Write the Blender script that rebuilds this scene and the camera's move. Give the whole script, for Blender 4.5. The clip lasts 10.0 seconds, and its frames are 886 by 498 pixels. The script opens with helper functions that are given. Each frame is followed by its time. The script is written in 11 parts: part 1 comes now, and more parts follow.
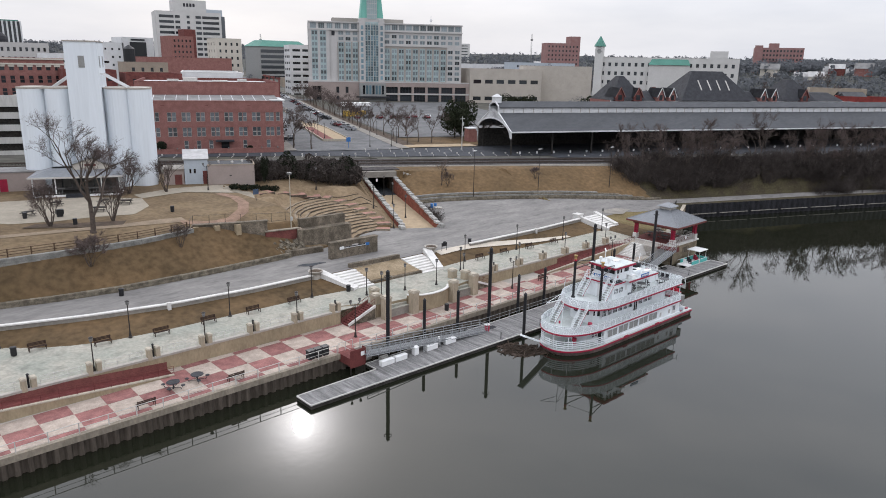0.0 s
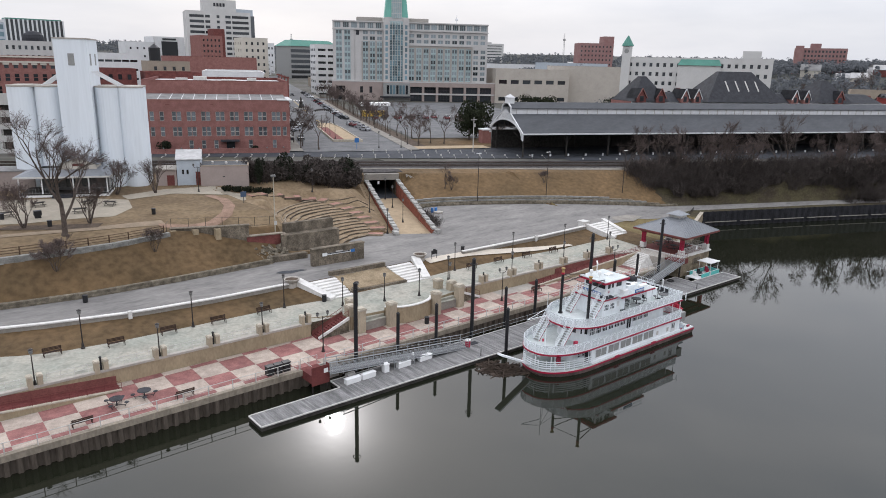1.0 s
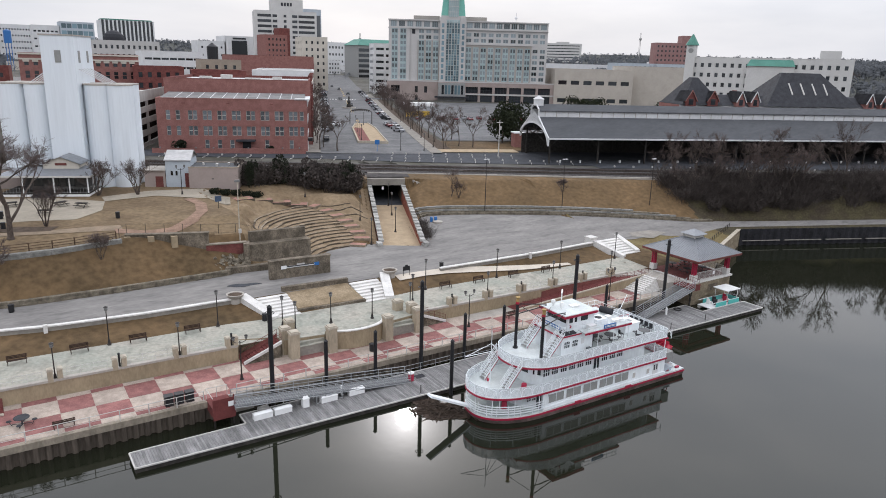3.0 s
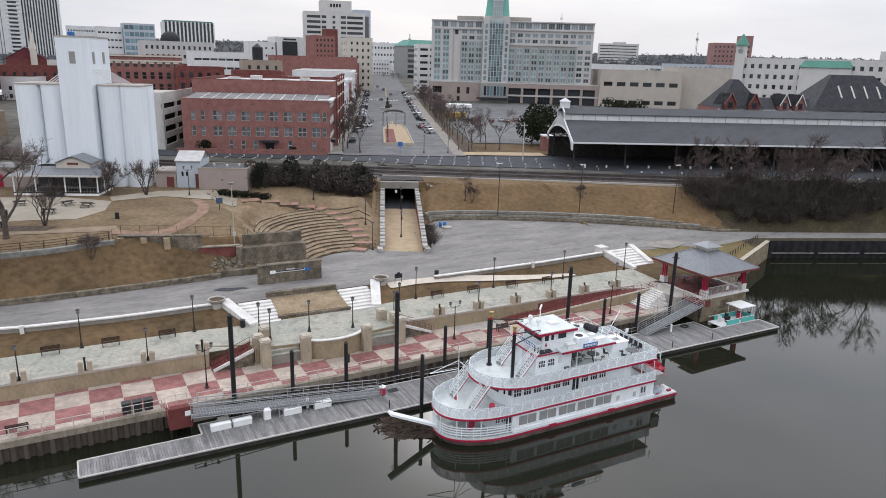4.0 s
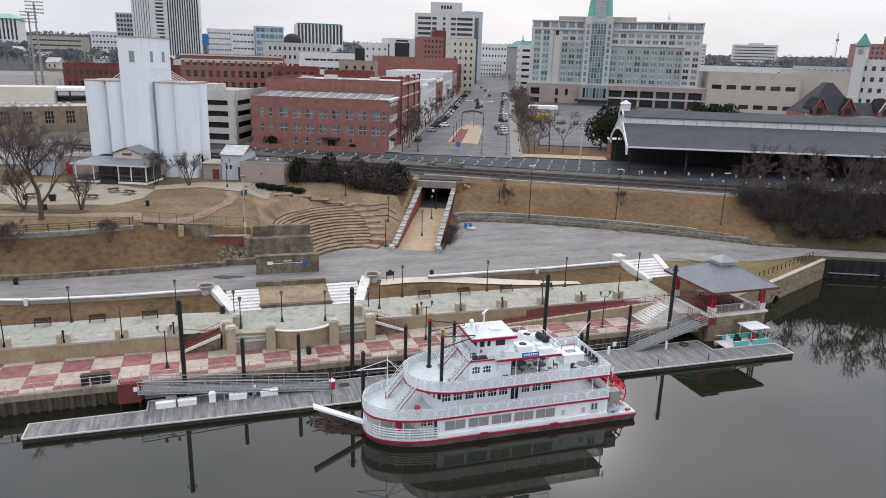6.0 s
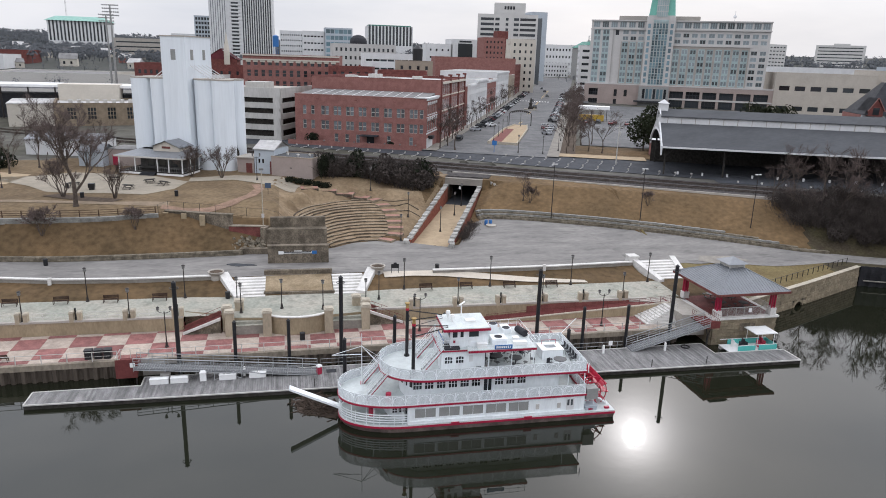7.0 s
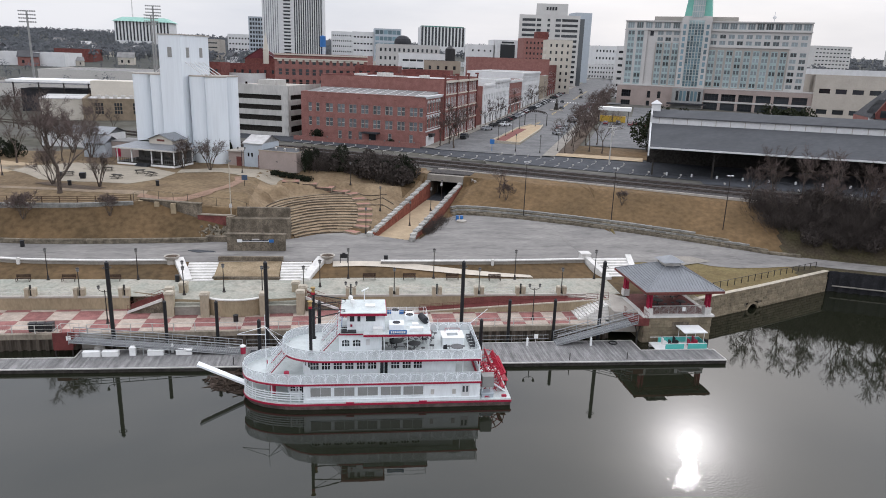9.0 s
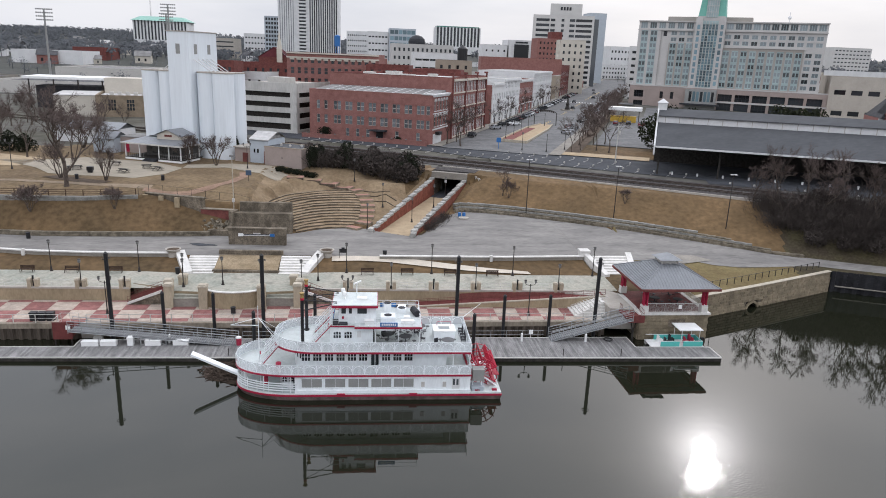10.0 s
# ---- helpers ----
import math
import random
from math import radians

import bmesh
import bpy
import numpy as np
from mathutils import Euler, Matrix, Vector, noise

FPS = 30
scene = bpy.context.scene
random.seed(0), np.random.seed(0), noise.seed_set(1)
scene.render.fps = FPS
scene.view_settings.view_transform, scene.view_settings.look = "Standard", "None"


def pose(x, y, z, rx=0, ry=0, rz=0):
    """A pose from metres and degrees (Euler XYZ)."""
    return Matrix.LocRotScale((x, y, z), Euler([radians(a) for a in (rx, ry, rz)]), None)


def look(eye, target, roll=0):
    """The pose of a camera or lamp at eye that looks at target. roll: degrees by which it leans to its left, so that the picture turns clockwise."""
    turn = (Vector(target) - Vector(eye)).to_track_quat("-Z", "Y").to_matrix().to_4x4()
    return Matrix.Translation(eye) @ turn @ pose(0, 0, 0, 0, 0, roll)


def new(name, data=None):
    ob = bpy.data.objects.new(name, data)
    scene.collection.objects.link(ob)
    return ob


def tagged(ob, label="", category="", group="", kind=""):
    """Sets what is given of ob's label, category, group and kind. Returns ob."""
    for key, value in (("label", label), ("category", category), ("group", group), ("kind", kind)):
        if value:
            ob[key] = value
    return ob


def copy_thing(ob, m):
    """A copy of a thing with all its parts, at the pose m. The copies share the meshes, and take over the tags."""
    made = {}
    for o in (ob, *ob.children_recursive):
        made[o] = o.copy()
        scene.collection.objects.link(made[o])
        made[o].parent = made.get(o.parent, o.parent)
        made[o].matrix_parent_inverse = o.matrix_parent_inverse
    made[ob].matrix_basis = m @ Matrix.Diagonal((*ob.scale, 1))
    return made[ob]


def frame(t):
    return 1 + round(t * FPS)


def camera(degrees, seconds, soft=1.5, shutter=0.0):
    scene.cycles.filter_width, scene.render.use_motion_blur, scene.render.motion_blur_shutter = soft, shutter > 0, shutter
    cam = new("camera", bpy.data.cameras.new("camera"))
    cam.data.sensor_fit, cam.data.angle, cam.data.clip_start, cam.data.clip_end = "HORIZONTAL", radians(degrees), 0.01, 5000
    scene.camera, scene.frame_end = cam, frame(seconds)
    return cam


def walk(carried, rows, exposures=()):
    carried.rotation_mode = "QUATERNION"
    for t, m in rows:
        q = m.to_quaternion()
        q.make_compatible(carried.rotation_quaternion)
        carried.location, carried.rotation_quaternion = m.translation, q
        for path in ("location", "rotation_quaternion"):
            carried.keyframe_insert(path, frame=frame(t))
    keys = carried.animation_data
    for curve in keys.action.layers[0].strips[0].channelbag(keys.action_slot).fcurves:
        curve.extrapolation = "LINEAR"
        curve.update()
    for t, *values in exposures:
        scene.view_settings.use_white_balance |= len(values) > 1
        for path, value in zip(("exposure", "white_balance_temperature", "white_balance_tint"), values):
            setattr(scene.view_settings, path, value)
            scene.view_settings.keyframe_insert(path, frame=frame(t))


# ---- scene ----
cam = camera(65.3, 10.0, soft=0.95)
METRES, EYE, TILT, LEAN, TURN = 80.0, 34.4, 0.0, 0.0, -43.1
ROWS = [
    (0.0, 0.0, 0.0, 0.0, 0.3, -14.95, -1.14),
    (0.5, 0.0421, 0.0365, -0.0005, 1.76, -14.95, -1.2),
    (1.0, 0.0835, 0.073, -0.0015, 3.22, -14.99, -1.28),
    (1.5, 0.1254, 0.1095, -0.0019, 4.92, -15.04, -1.35),
    (2.0, 0.1682, 0.1454, -0.0017, 6.64, -15.08, -1.39),
    (2.5, 0.211, 0.1814, -0.0014, 8.16, -15.12, -1.45),
    (4.0, 0.3468, 0.2786, 0.0048, 14.36, -15.24, -1.54),
    (4.5, 0.3954, 0.3028, 0.007, 17.49, -15.33, -1.55),
    (5.0, 0.4459, 0.3225, 0.0085, 20.24, -15.4, -1.57),
    (5.5, 0.4974, 0.3399, 0.0086, 22.17, -15.41, -1.64),
    (7.0, 0.6535, 0.3939, 0.0017, 30.49, -15.46, -1.7),
    (7.5, 0.7063, 0.4146, 0.0009, 32.45, -15.48, -1.66),
    (8.0, 0.7593, 0.4368, 0.0004, 33.14, -15.47, -1.71),
    (8.5, 0.8008, 0.4545, 0.0019, 34.03, -15.51, -1.86),
    (9.0, 0.8341, 0.4685, 0.0016, 35.25, -15.52, -1.96),
    (9.5, 0.8537, 0.4765, -0.0007, 36.22, -15.55, -2.07),
    (10.0, 0.8618, 0.4797, -0.0043, 36.55, -15.53, -2.2),
]
walk(cam, [(t, pose(0, 0, EYE, TILT, LEAN, TURN) @ pose(METRES * x, METRES * y, METRES * z, 90 + pitch, roll, yaw)) for t, x, y, z, yaw, pitch, roll in ROWS], [(0.0, -0.02, 6080.0, 12.0)])

# ---- daylight: thin bright overcast with the sun low over the town ----
SUN_EL, SUN_AZ = 28.8, 59.3
scene.view_settings.exposure = 0.0
world = bpy.data.worlds.new("overcast_sky")
scene.world = world
world.use_nodes = True
wt = world.node_tree
wt.nodes.clear()


def wnode(kind, **inputs):
    n = wt.nodes.new(kind)
    for k, v in inputs.items():
        n.inputs[k].default_value = v
    return n


w_out = wnode("ShaderNodeOutputWorld")
w_bg = wnode("ShaderNodeBackground", Strength=1.0)
w_sky = wnode("ShaderNodeTexSky")
w_sky.sky_type, w_sky.sun_disc = "NISHITA", False
w_sky.sun_elevation, w_sky.sun_rotation = radians(SUN_EL), radians(90 - SUN_AZ)
w_sky.air_density, w_sky.dust_density = 1.0, 3.0
w_gain = wnode("ShaderNodeVectorMath")
w_gain.operation = "SCALE"
w_gain.inputs["Scale"].default_value = 0.06
w_co = wnode("ShaderNodeTexCoord")
w_map = wnode("ShaderNodeMapping")
w_map.inputs["Scale"].default_value = (1.6, 1.6, 7.0)
w_noise = wnode("ShaderNodeTexNoise", Scale=1.7, Detail=5.0, Roughness=0.55)
w_ramp = wnode("ShaderNodeValToRGB")
w_ramp.color_ramp.elements[0].position, w_ramp.color_ramp.elements[0].color = 0.32, (0.79, 0.80, 0.825, 1)
w_ramp.color_ramp.elements[1].position, w_ramp.color_ramp.elements[1].color = 0.68, (1.0, 0.98, 0.965, 1)
w_mix = wnode("ShaderNodeMixRGB", Fac=0.86)
wt.links.new(w_co.outputs["Generated"], w_map.inputs["Vector"])
wt.links.new(w_map.outputs["Vector"], w_noise.inputs["Vector"])
wt.links.new(w_noise.outputs["Fac"], w_ramp.inputs["Fac"])
wt.links.new(w_sky.outputs["Color"], w_gain.inputs[0])
wt.links.new(w_gain.outputs["Vector"], w_mix.inputs["Color1"])
wt.links.new(w_ramp.outputs["Color"], w_mix.inputs["Color2"])
# an overcast sky is brighter overhead than at the skyline
w_sep = wnode("ShaderNodeSeparateXYZ")
w_rise = wnode("ShaderNodeMapRange")
for key, value in (("From Min", 0.06), ("From Max", 0.60), ("To Min", 1.0), ("To Max", 2.2)):
    w_rise.inputs[key].default_value = value
w_lift = wnode("ShaderNodeVectorMath")
w_lift.operation = "SCALE"
wt.links.new(w_co.outputs["Generated"], w_sep.inputs["Vector"])
wt.links.new(w_sep.outputs["Z"], w_rise.inputs["Value"])
wt.links.new(w_mix.outputs["Color"], w_lift.inputs[0])
wt.links.new(w_rise.outputs["Result"], w_lift.inputs["Scale"])
# the veiled sun brightens the cloud round it
SUN_DIR = (math.cos(radians(SUN_AZ)) * math.cos(radians(SUN_EL)), math.sin(radians(SUN_AZ)) * math.cos(radians(SUN_EL)), math.sin(radians(SUN_EL)))
w_dot = wnode("ShaderNodeVectorMath")
w_dot.operation = "DOT_PRODUCT"
w_dot.inputs[1].default_value = SUN_DIR
wt.links.new(w_co.outputs["Generated"], w_dot.inputs[0])
w_glow = None
for sharp, gain in ((1300.0, 1.3), (320.0, 1.3), (70.0, 0.06), (14.0, 0.0)):
    w_pos = wnode("ShaderNodeMath")
    w_pos.operation, w_pos.inputs[1].default_value = "MAXIMUM", 0.0
    wt.links.new(w_dot.outputs["Value"], w_pos.inputs[0])
    w_pow = wnode("ShaderNodeMath")
    w_pow.operation = "POWER"
    w_pow.inputs[1].default_value = sharp
    wt.links.new(w_pos.outputs["Value"], w_pow.inputs[0])
    w_mad = wnode("ShaderNodeMath")
    w_mad.operation = "MULTIPLY_ADD"
    w_mad.inputs[1].default_value, w_mad.inputs[2].default_value = gain, 1.0
    wt.links.new(w_pow.outputs["Value"], w_mad.inputs[0])
    if w_glow is not None:
        w_mul = wnode("ShaderNodeMath")
        w_mul.operation = "MULTIPLY"
        wt.links.new(w_glow, w_mul.inputs[0])
        wt.links.new(w_mad.outputs["Value"], w_mul.inputs[1])
        w_glow = w_mul.outputs["Value"]
    else:
        w_glow = w_mad.outputs["Value"]
w_veil = wnode("ShaderNodeVectorMath")
w_veil.operation = "SCALE"
wt.links.new(w_lift.outputs["Vector"], w_veil.inputs[0])
wt.links.new(w_glow, w_veil.inputs["Scale"])
wt.links.new(w_veil.outputs["Vector"], w_bg.inputs["Color"])
wt.links.new(w_bg.outputs["Background"], w_out.inputs["Surface"])

sun = new("sun", bpy.data.lights.new("sun", "SUN"))
sun.data.energy, sun.data.angle, sun.data.color = 0.30, radians(1.4), (1.0, 0.95, 0.88)
sun.matrix_world = look((0, 0, 200), (-math.cos(radians(SUN_AZ)) * 100 * math.cos(radians(SUN_EL)),
                                      -math.sin(radians(SUN_AZ)) * 100 * math.cos(radians(SUN_EL)),
                                      200 - 100 * math.sin(radians(SUN_EL))))

# ---- materials ----
def material(name, color, rough=0.8, metal=0.0, vary=0.15, scale=1.0, bump=0.0, bscale=None, color2=None, stain=0.0, stretch=(1, 1, 1), per_piece=0.0, per_island=0.0, spec=0.4):
    """A surface with a broad mottling, a fine grain and, where asked, streaked stains and a relief."""
    m = bpy.data.materials.new(name)
    m.use_nodes = True
    t = m.node_tree
    b = t.nodes["Principled BSDF"]
    b.inputs["Metallic"].default_value = metal
    b.inputs["Specular IOR Level"].default_value = 0.15 if rough >= 0.7 else spec
    co = t.nodes.new("ShaderNodeTexCoord")
    mp = t.nodes.new("ShaderNodeMapping")
    mp.inputs["Scale"].default_value = stretch
    geo = t.nodes.new("ShaderNodeNewGeometry")
    t.links.new(geo.outputs["Position"], mp.inputs["Vector"])

    def noise_at(s, detail=4.0):
        n = t.nodes.new("ShaderNodeTexNoise")
        n.inputs["Scale"].default_value, n.inputs["Detail"].default_value = s, detail
        t.links.new(mp.outputs["Vector"], n.inputs["Vector"])
        return n.outputs["Fac"]

    def mix(kind, fac, a, bb):
        n = t.nodes.new("ShaderNodeMixRGB")
        n.blend_type = kind
        for sock, v in (("Fac", fac), ("Color1", a), ("Color2", bb)):
            if isinstance(v, (int, float)):
                n.inputs[sock].default_value = v
            elif isinstance(v, tuple):
                n.inputs[sock].default_value = (*v, 1)
            else:
                t.links.new(v, n.inputs[sock])
        return n.outputs["Color"]

    def remap(v, lo, hi, a, bb):
        n = t.nodes.new("ShaderNodeMapRange")
        for k, x in zip(("From Min", "From Max", "To Min", "To Max"), (lo, hi, a, bb)):
            n.inputs[k].default_value = x
        t.links.new(v, n.inputs["Value"])
        return n.outputs["Result"]

    second = color2 or tuple(c * (1 - vary * 1.6) for c in color)
    broad = remap(noise_at(scale), 0.35, 0.65, 0, 1)
    col = mix("MIX", broad, color, second)
    fine = remap(noise_at(scale * 9), 0.3, 0.7, 1 - vary, 1 + vary * 0.6)
    gray = t.nodes.new("ShaderNodeCombineColor")
    for k in ("Red", "Green", "Blue"):
        t.links.new(fine, gray.inputs[k])
    col = mix("MULTIPLY", 1.0, col, gray.outputs["Color"])
    if stain:
        st = remap(noise_at(scale * 2.7, 6), 0.52, 0.72, 0, stain)
        col = mix("MIX", st, col, tuple(c * 0.38 for c in color))
    if per_piece:
        info = t.nodes.new("ShaderNodeObjectInfo")
        r = remap(info.outputs["Random"], 0, 1, 1 - per_piece, 1 + per_piece)
        g2 = t.nodes.new("ShaderNodeCombineColor")
        for k in ("Red", "Green", "Blue"):
            t.links.new(r, g2.inputs[k])
        col = mix("MULTIPLY", 1.0, col, g2.outputs["Color"])
    if per_island:
        r = remap(geo.outputs["Random Per Island"], 0, 1, 1 - per_island, 1 + per_island)
        g3 = t.nodes.new("ShaderNodeCombineColor")
        for k in ("Red", "Green", "Blue"):
            t.links.new(r, g3.inputs[k])
        col = mix("MULTIPLY", 1.0, col, g3.outputs["Color"])
    t.links.new(col, b.inputs["Base Color"])
    t.links.new(remap(noise_at(scale * 4), 0.3, 0.7, max(rough - 0.1, 0.02), min(rough + 0.1, 1)), b.inputs["Roughness"])
    if bump:
        bp = t.nodes.new("ShaderNodeBump")
        bp.inputs["Strength"].default_value, bp.inputs["Distance"].default_value = 0.6, bump
        t.links.new(noise_at(bscale or scale * 12, 5), bp.inputs["Height"])
        t.links.new(bp.outputs["Normal"], b.inputs["Normal"])
    return m


def water_material():
    """Murky, almost still river water, with a wind-ruffled patch in midstream."""
    m = bpy.data.materials.new("river_water")
    m.use_nodes = True
    t = m.node_tree
    b = t.nodes["Principled BSDF"]
    b.inputs["Base Color"].default_value = (0.0115, 0.0128, 0.0078, 1)
    b.inputs["Roughness"].default_value = 0.02
    b.inputs["IOR"].default_value = 1.333
    b.inputs["Specular IOR Level"].default_value = 0.74
    geo = t.nodes.new("ShaderNodeNewGeometry")

    def noise_at(s, detail):
        n = t.nodes.new("ShaderNodeTexNoise")
        n.inputs["Scale"].default_value, n.inputs["Detail"].default_value = s, detail
        t.links.new(geo.outputs["Position"], n.inputs["Vector"])
        return n.outputs["Fac"]

    def bump(height, strength, distance, under=None):
        bp = t.nodes.new("ShaderNodeBump")
        bp.inputs["Strength"].default_value, bp.inputs["Distance"].default_value = strength, distance
        t.links.new(height, bp.inputs["Height"])
        if under is not None:
            t.links.new(under, bp.inputs["Normal"])
        return bp.outputs["Normal"]

    def math_node(kind, a, c):
        n = t.nodes.new("ShaderNodeMath")
        n.operation = kind
        for k, v in enumerate((a, c)):
            if isinstance(v, (int, float)):
                n.inputs[k].default_value = v
            else:
                t.links.new(v, n.inputs[k])
        return n.outputs["Value"]

    calm = bump(math_node("MULTIPLY", noise_at(0.9, 4), noise_at(0.05, 2)), 0.35, 0.010)
    place = t.nodes.new("ShaderNodeSeparateXYZ")
    t.links.new(geo.outputs["Position"], place.inputs["Vector"])

    def ramp(value, lo, hi):
        n = t.nodes.new("ShaderNodeMapRange")
        n.inputs["From Min"].default_value, n.inputs["From Max"].default_value = lo, hi
        t.links.new(value, n.inputs["Value"])
        return n.outputs["Result"]

    wavy = math_node("ADD", place.outputs["Y"], math_node("MULTIPLY", noise_at(0.25, 2), 4.0))
    patch = math_node("MULTIPLY", ramp(wavy, 35.2, 32.6), ramp(place.outputs["X"], 84.0, 92.0))
    ruffle = math_node("MULTIPLY", noise_at(5.5, 2), patch)
    t.links.new(bump(ruffle, 0.46, 0.011, calm), b.inputs["Normal"])
    return m


WATER_LEVEL = 0.15


def glass_material(name, color, rough=0.06, shades=(0.45, 1.6)):
    m = bpy.data.materials.new(name)
    m.use_nodes = True
    b = m.node_tree.nodes["Principled BSDF"]
    b.inputs["Base Color"].default_value = (*color, 1)
    b.inputs["Roughness"].default_value = rough
    b.inputs["IOR"].default_value = 1.5
    b.inputs["Specular IOR Level"].default_value = 0.6
    info = m.node_tree.nodes.new("ShaderNodeObjectInfo")
    hs = m.node_tree.nodes.new("ShaderNodeHueSaturation")
    mr = m.node_tree.nodes.new("ShaderNodeMapRange")
    mr.inputs["To Min"].default_value, mr.inputs["To Max"].default_value = shades
    hs.inputs["Color"].default_value = (*color, 1)
    m.node_tree.links.new(info.outputs["Random"], mr.inputs["Value"])
    m.node_tree.links.new(mr.outputs["Result"], hs.inputs["Value"])
    m.node_tree.links.new(hs.outputs["Color"], b.inputs["Base Color"])
    return m


WATER = water_material()
GRASS = material("winter_grass", (0.130, 0.085, 0.044), 0.95, vary=0.3, scale=0.13, color2=(0.084, 0.058, 0.031), bump=0.05, bscale=6)
LAWN = material("trodden_pale_lawn", (0.182, 0.132, 0.078), 0.95, vary=0.26, scale=0.16, color2=(0.124, 0.088, 0.052), bump=0.04, bscale=6)
SEATLAWN = material("trodden_seat_lawn", (0.245, 0.182, 0.115), 0.95, vary=0.24, scale=0.2, color2=(0.175, 0.125, 0.076), bump=0.04, bscale=6)
SLOPEGRASS = material("warm_slope_grass", (0.158, 0.103, 0.053), 0.95, vary=0.26, scale=0.13, color2=(0.112, 0.075, 0.039), bump=0.05, bscale=6)
GRASS_OLIVE = material("olive_winter_grass", (0.165, 0.132, 0.062), 0.95, vary=0.22, scale=0.3, color2=(0.128, 0.096, 0.045), bump=0.05, bscale=6)
GRASS_GREEN = material("rough_bank_ground", (0.075, 0.065, 0.035), 0.95, vary=0.35, scale=0.3, color2=(0.05, 0.04, 0.028), bump=0.05, bscale=6)
LAND = material("town_ground", (0.12, 0.115, 0.105), 0.95, vary=0.35, scale=0.03, color2=(0.08, 0.076, 0.06))
WOODFLOOR = material("winter_wood_floor", (0.066, 0.066, 0.06), 0.95, vary=0.3, scale=0.03, color2=(0.05, 0.053, 0.046))
ASPHALT = material("worn_asphalt", (0.172, 0.164, 0.157), 0.9, vary=0.16, scale=0.35, color2=(0.235, 0.224, 0.211), stain=0.4, stretch=(0.35, 1, 1))
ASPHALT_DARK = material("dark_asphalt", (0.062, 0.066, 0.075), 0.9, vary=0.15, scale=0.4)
STREET = material("street_asphalt", (0.16, 0.16, 0.162), 0.9, vary=0.18, scale=0.2)
CONCRETE = material("pale_concrete", (0.40, 0.37, 0.33), 0.85, vary=0.10, scale=0.5, stain=0.15)
CREAMPATH = material("cream_path_concrete", (0.56, 0.50, 0.42), 0.85, vary=0.08, scale=0.6, stain=0.15)
TERRACE = material("pale_green_concrete", (0.285, 0.292, 0.25), 0.8, vary=0.18, scale=0.3, color2=(0.355, 0.335, 0.285), stain=0.5)
SANDSTONE = material("tan_cast_stone", (0.335, 0.268, 0.178), 0.85, vary=0.12, scale=0.6, stain=0.3, stretch=(1, 1, 0.4))
WHITE_STONE = material("white_cast_stone", (0.66, 0.64, 0.61), 0.8, vary=0.1, scale=0.7, stain=0.22)
QUAYCAP = material("weathered_quay_concrete", (0.285, 0.245, 0.193), 0.9, vary=0.2, scale=0.5, stain=0.6, stretch=(1, 1, 0.5))
RAILWOOD = material("brown_rail_timber", (0.105, 0.068, 0.045), 0.9, vary=0.25, scale=2)
BENCHWOOD = material("dark_bench_slats", (0.058, 0.036, 0.027), 0.8, vary=0.25, scale=3)
PAVING = material("grey_pavement", (0.27, 0.25, 0.22), 0.9, vary=0.14, scale=0.4, stain=0.2)
BEDSAND = material("trodden_sand", (0.30, 0.235, 0.155), 0.95, vary=0.25, scale=0.5, color2=(0.21, 0.16, 0.10), stain=0.3)
GANGDECK = material("dull_aluminium_grating", (0.17, 0.175, 0.18), 0.7, metal=0.1, vary=0.12, scale=2)
MAROON = material("maroon_steel", (0.10, 0.026, 0.030), 0.6, vary=0.2, scale=1.5)
WINEROOF = material("dull_wine_roof", (0.15, 0.042, 0.05), 0.8, vary=0.15, scale=0.3)
PIERSTONE = material("pale_tan_cast_stone", (0.41, 0.35, 0.26), 0.85, vary=0.12, scale=0.8, stain=0.3, stretch=(1, 1, 0.4))
PIERCAP = material("tan_cap_stone", (0.47, 0.42, 0.34), 0.85, vary=0.14, scale=1.5, stain=0.3)
TILE_PALE = material("pale_paver", (0.45, 0.376, 0.317), 0.8, vary=0.16, stain=0.2, scale=1.1, per_piece=0.08)
TILE_RED = material("red_paver", (0.285, 0.132, 0.122), 0.8, vary=0.2, stain=0.2, scale=1.1, per_piece=0.12)
RED_PAINT = material("dark_red_paving", (0.15, 0.045, 0.042), 0.75, vary=0.15, scale=1.2)
REDWALL = material("dull_red_wall", (0.20, 0.075, 0.066), 0.85, vary=0.15, scale=0.8, stain=0.25)
SHEETPILE = material("weathered_sheet_pile", (0.108, 0.088, 0.071), 0.75, vary=0.25, scale=0.5, stain=0.6, stretch=(2.5, 2.5, 0.35))
SHEETPILE_DARK = material("dark_sheet_pile", (0.030, 0.030, 0.034), 0.7, vary=0.25, scale=0.6)
DOCKWOOD = material("grey_dock_plank", (0.245, 0.24, 0.237), 0.85, vary=0.22, scale=1.6, per_island=0.22, stain=0.25, stretch=(1.2, 0.3, 1))
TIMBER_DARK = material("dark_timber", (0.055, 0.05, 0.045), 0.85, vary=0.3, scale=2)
BLACK = material("black_steel", (0.016, 0.016, 0.018), 0.5, vary=0.2, scale=3)
IRON = material("brown_black_iron", (0.028, 0.022, 0.02), 0.5, vary=0.2, scale=3)
ALU = material("bare_aluminium", (0.34, 0.35, 0.355), 0.6, metal=0.2, vary=0.1, scale=2)
RAILGREY = material("pale_painted_rail", (0.52, 0.50, 0.47), 0.6, vary=0.1, scale=2)
BOATWHITE = material("white_boat_paint", (0.80, 0.83, 0.845), 0.4, vary=0.06, scale=0.7, stain=0.12, stretch=(1, 1, 0.3))
BOATDECK = material("pale_grey_deck_paint", (0.56, 0.60, 0.595), 0.55, vary=0.1, scale=0.8, stain=0.2)
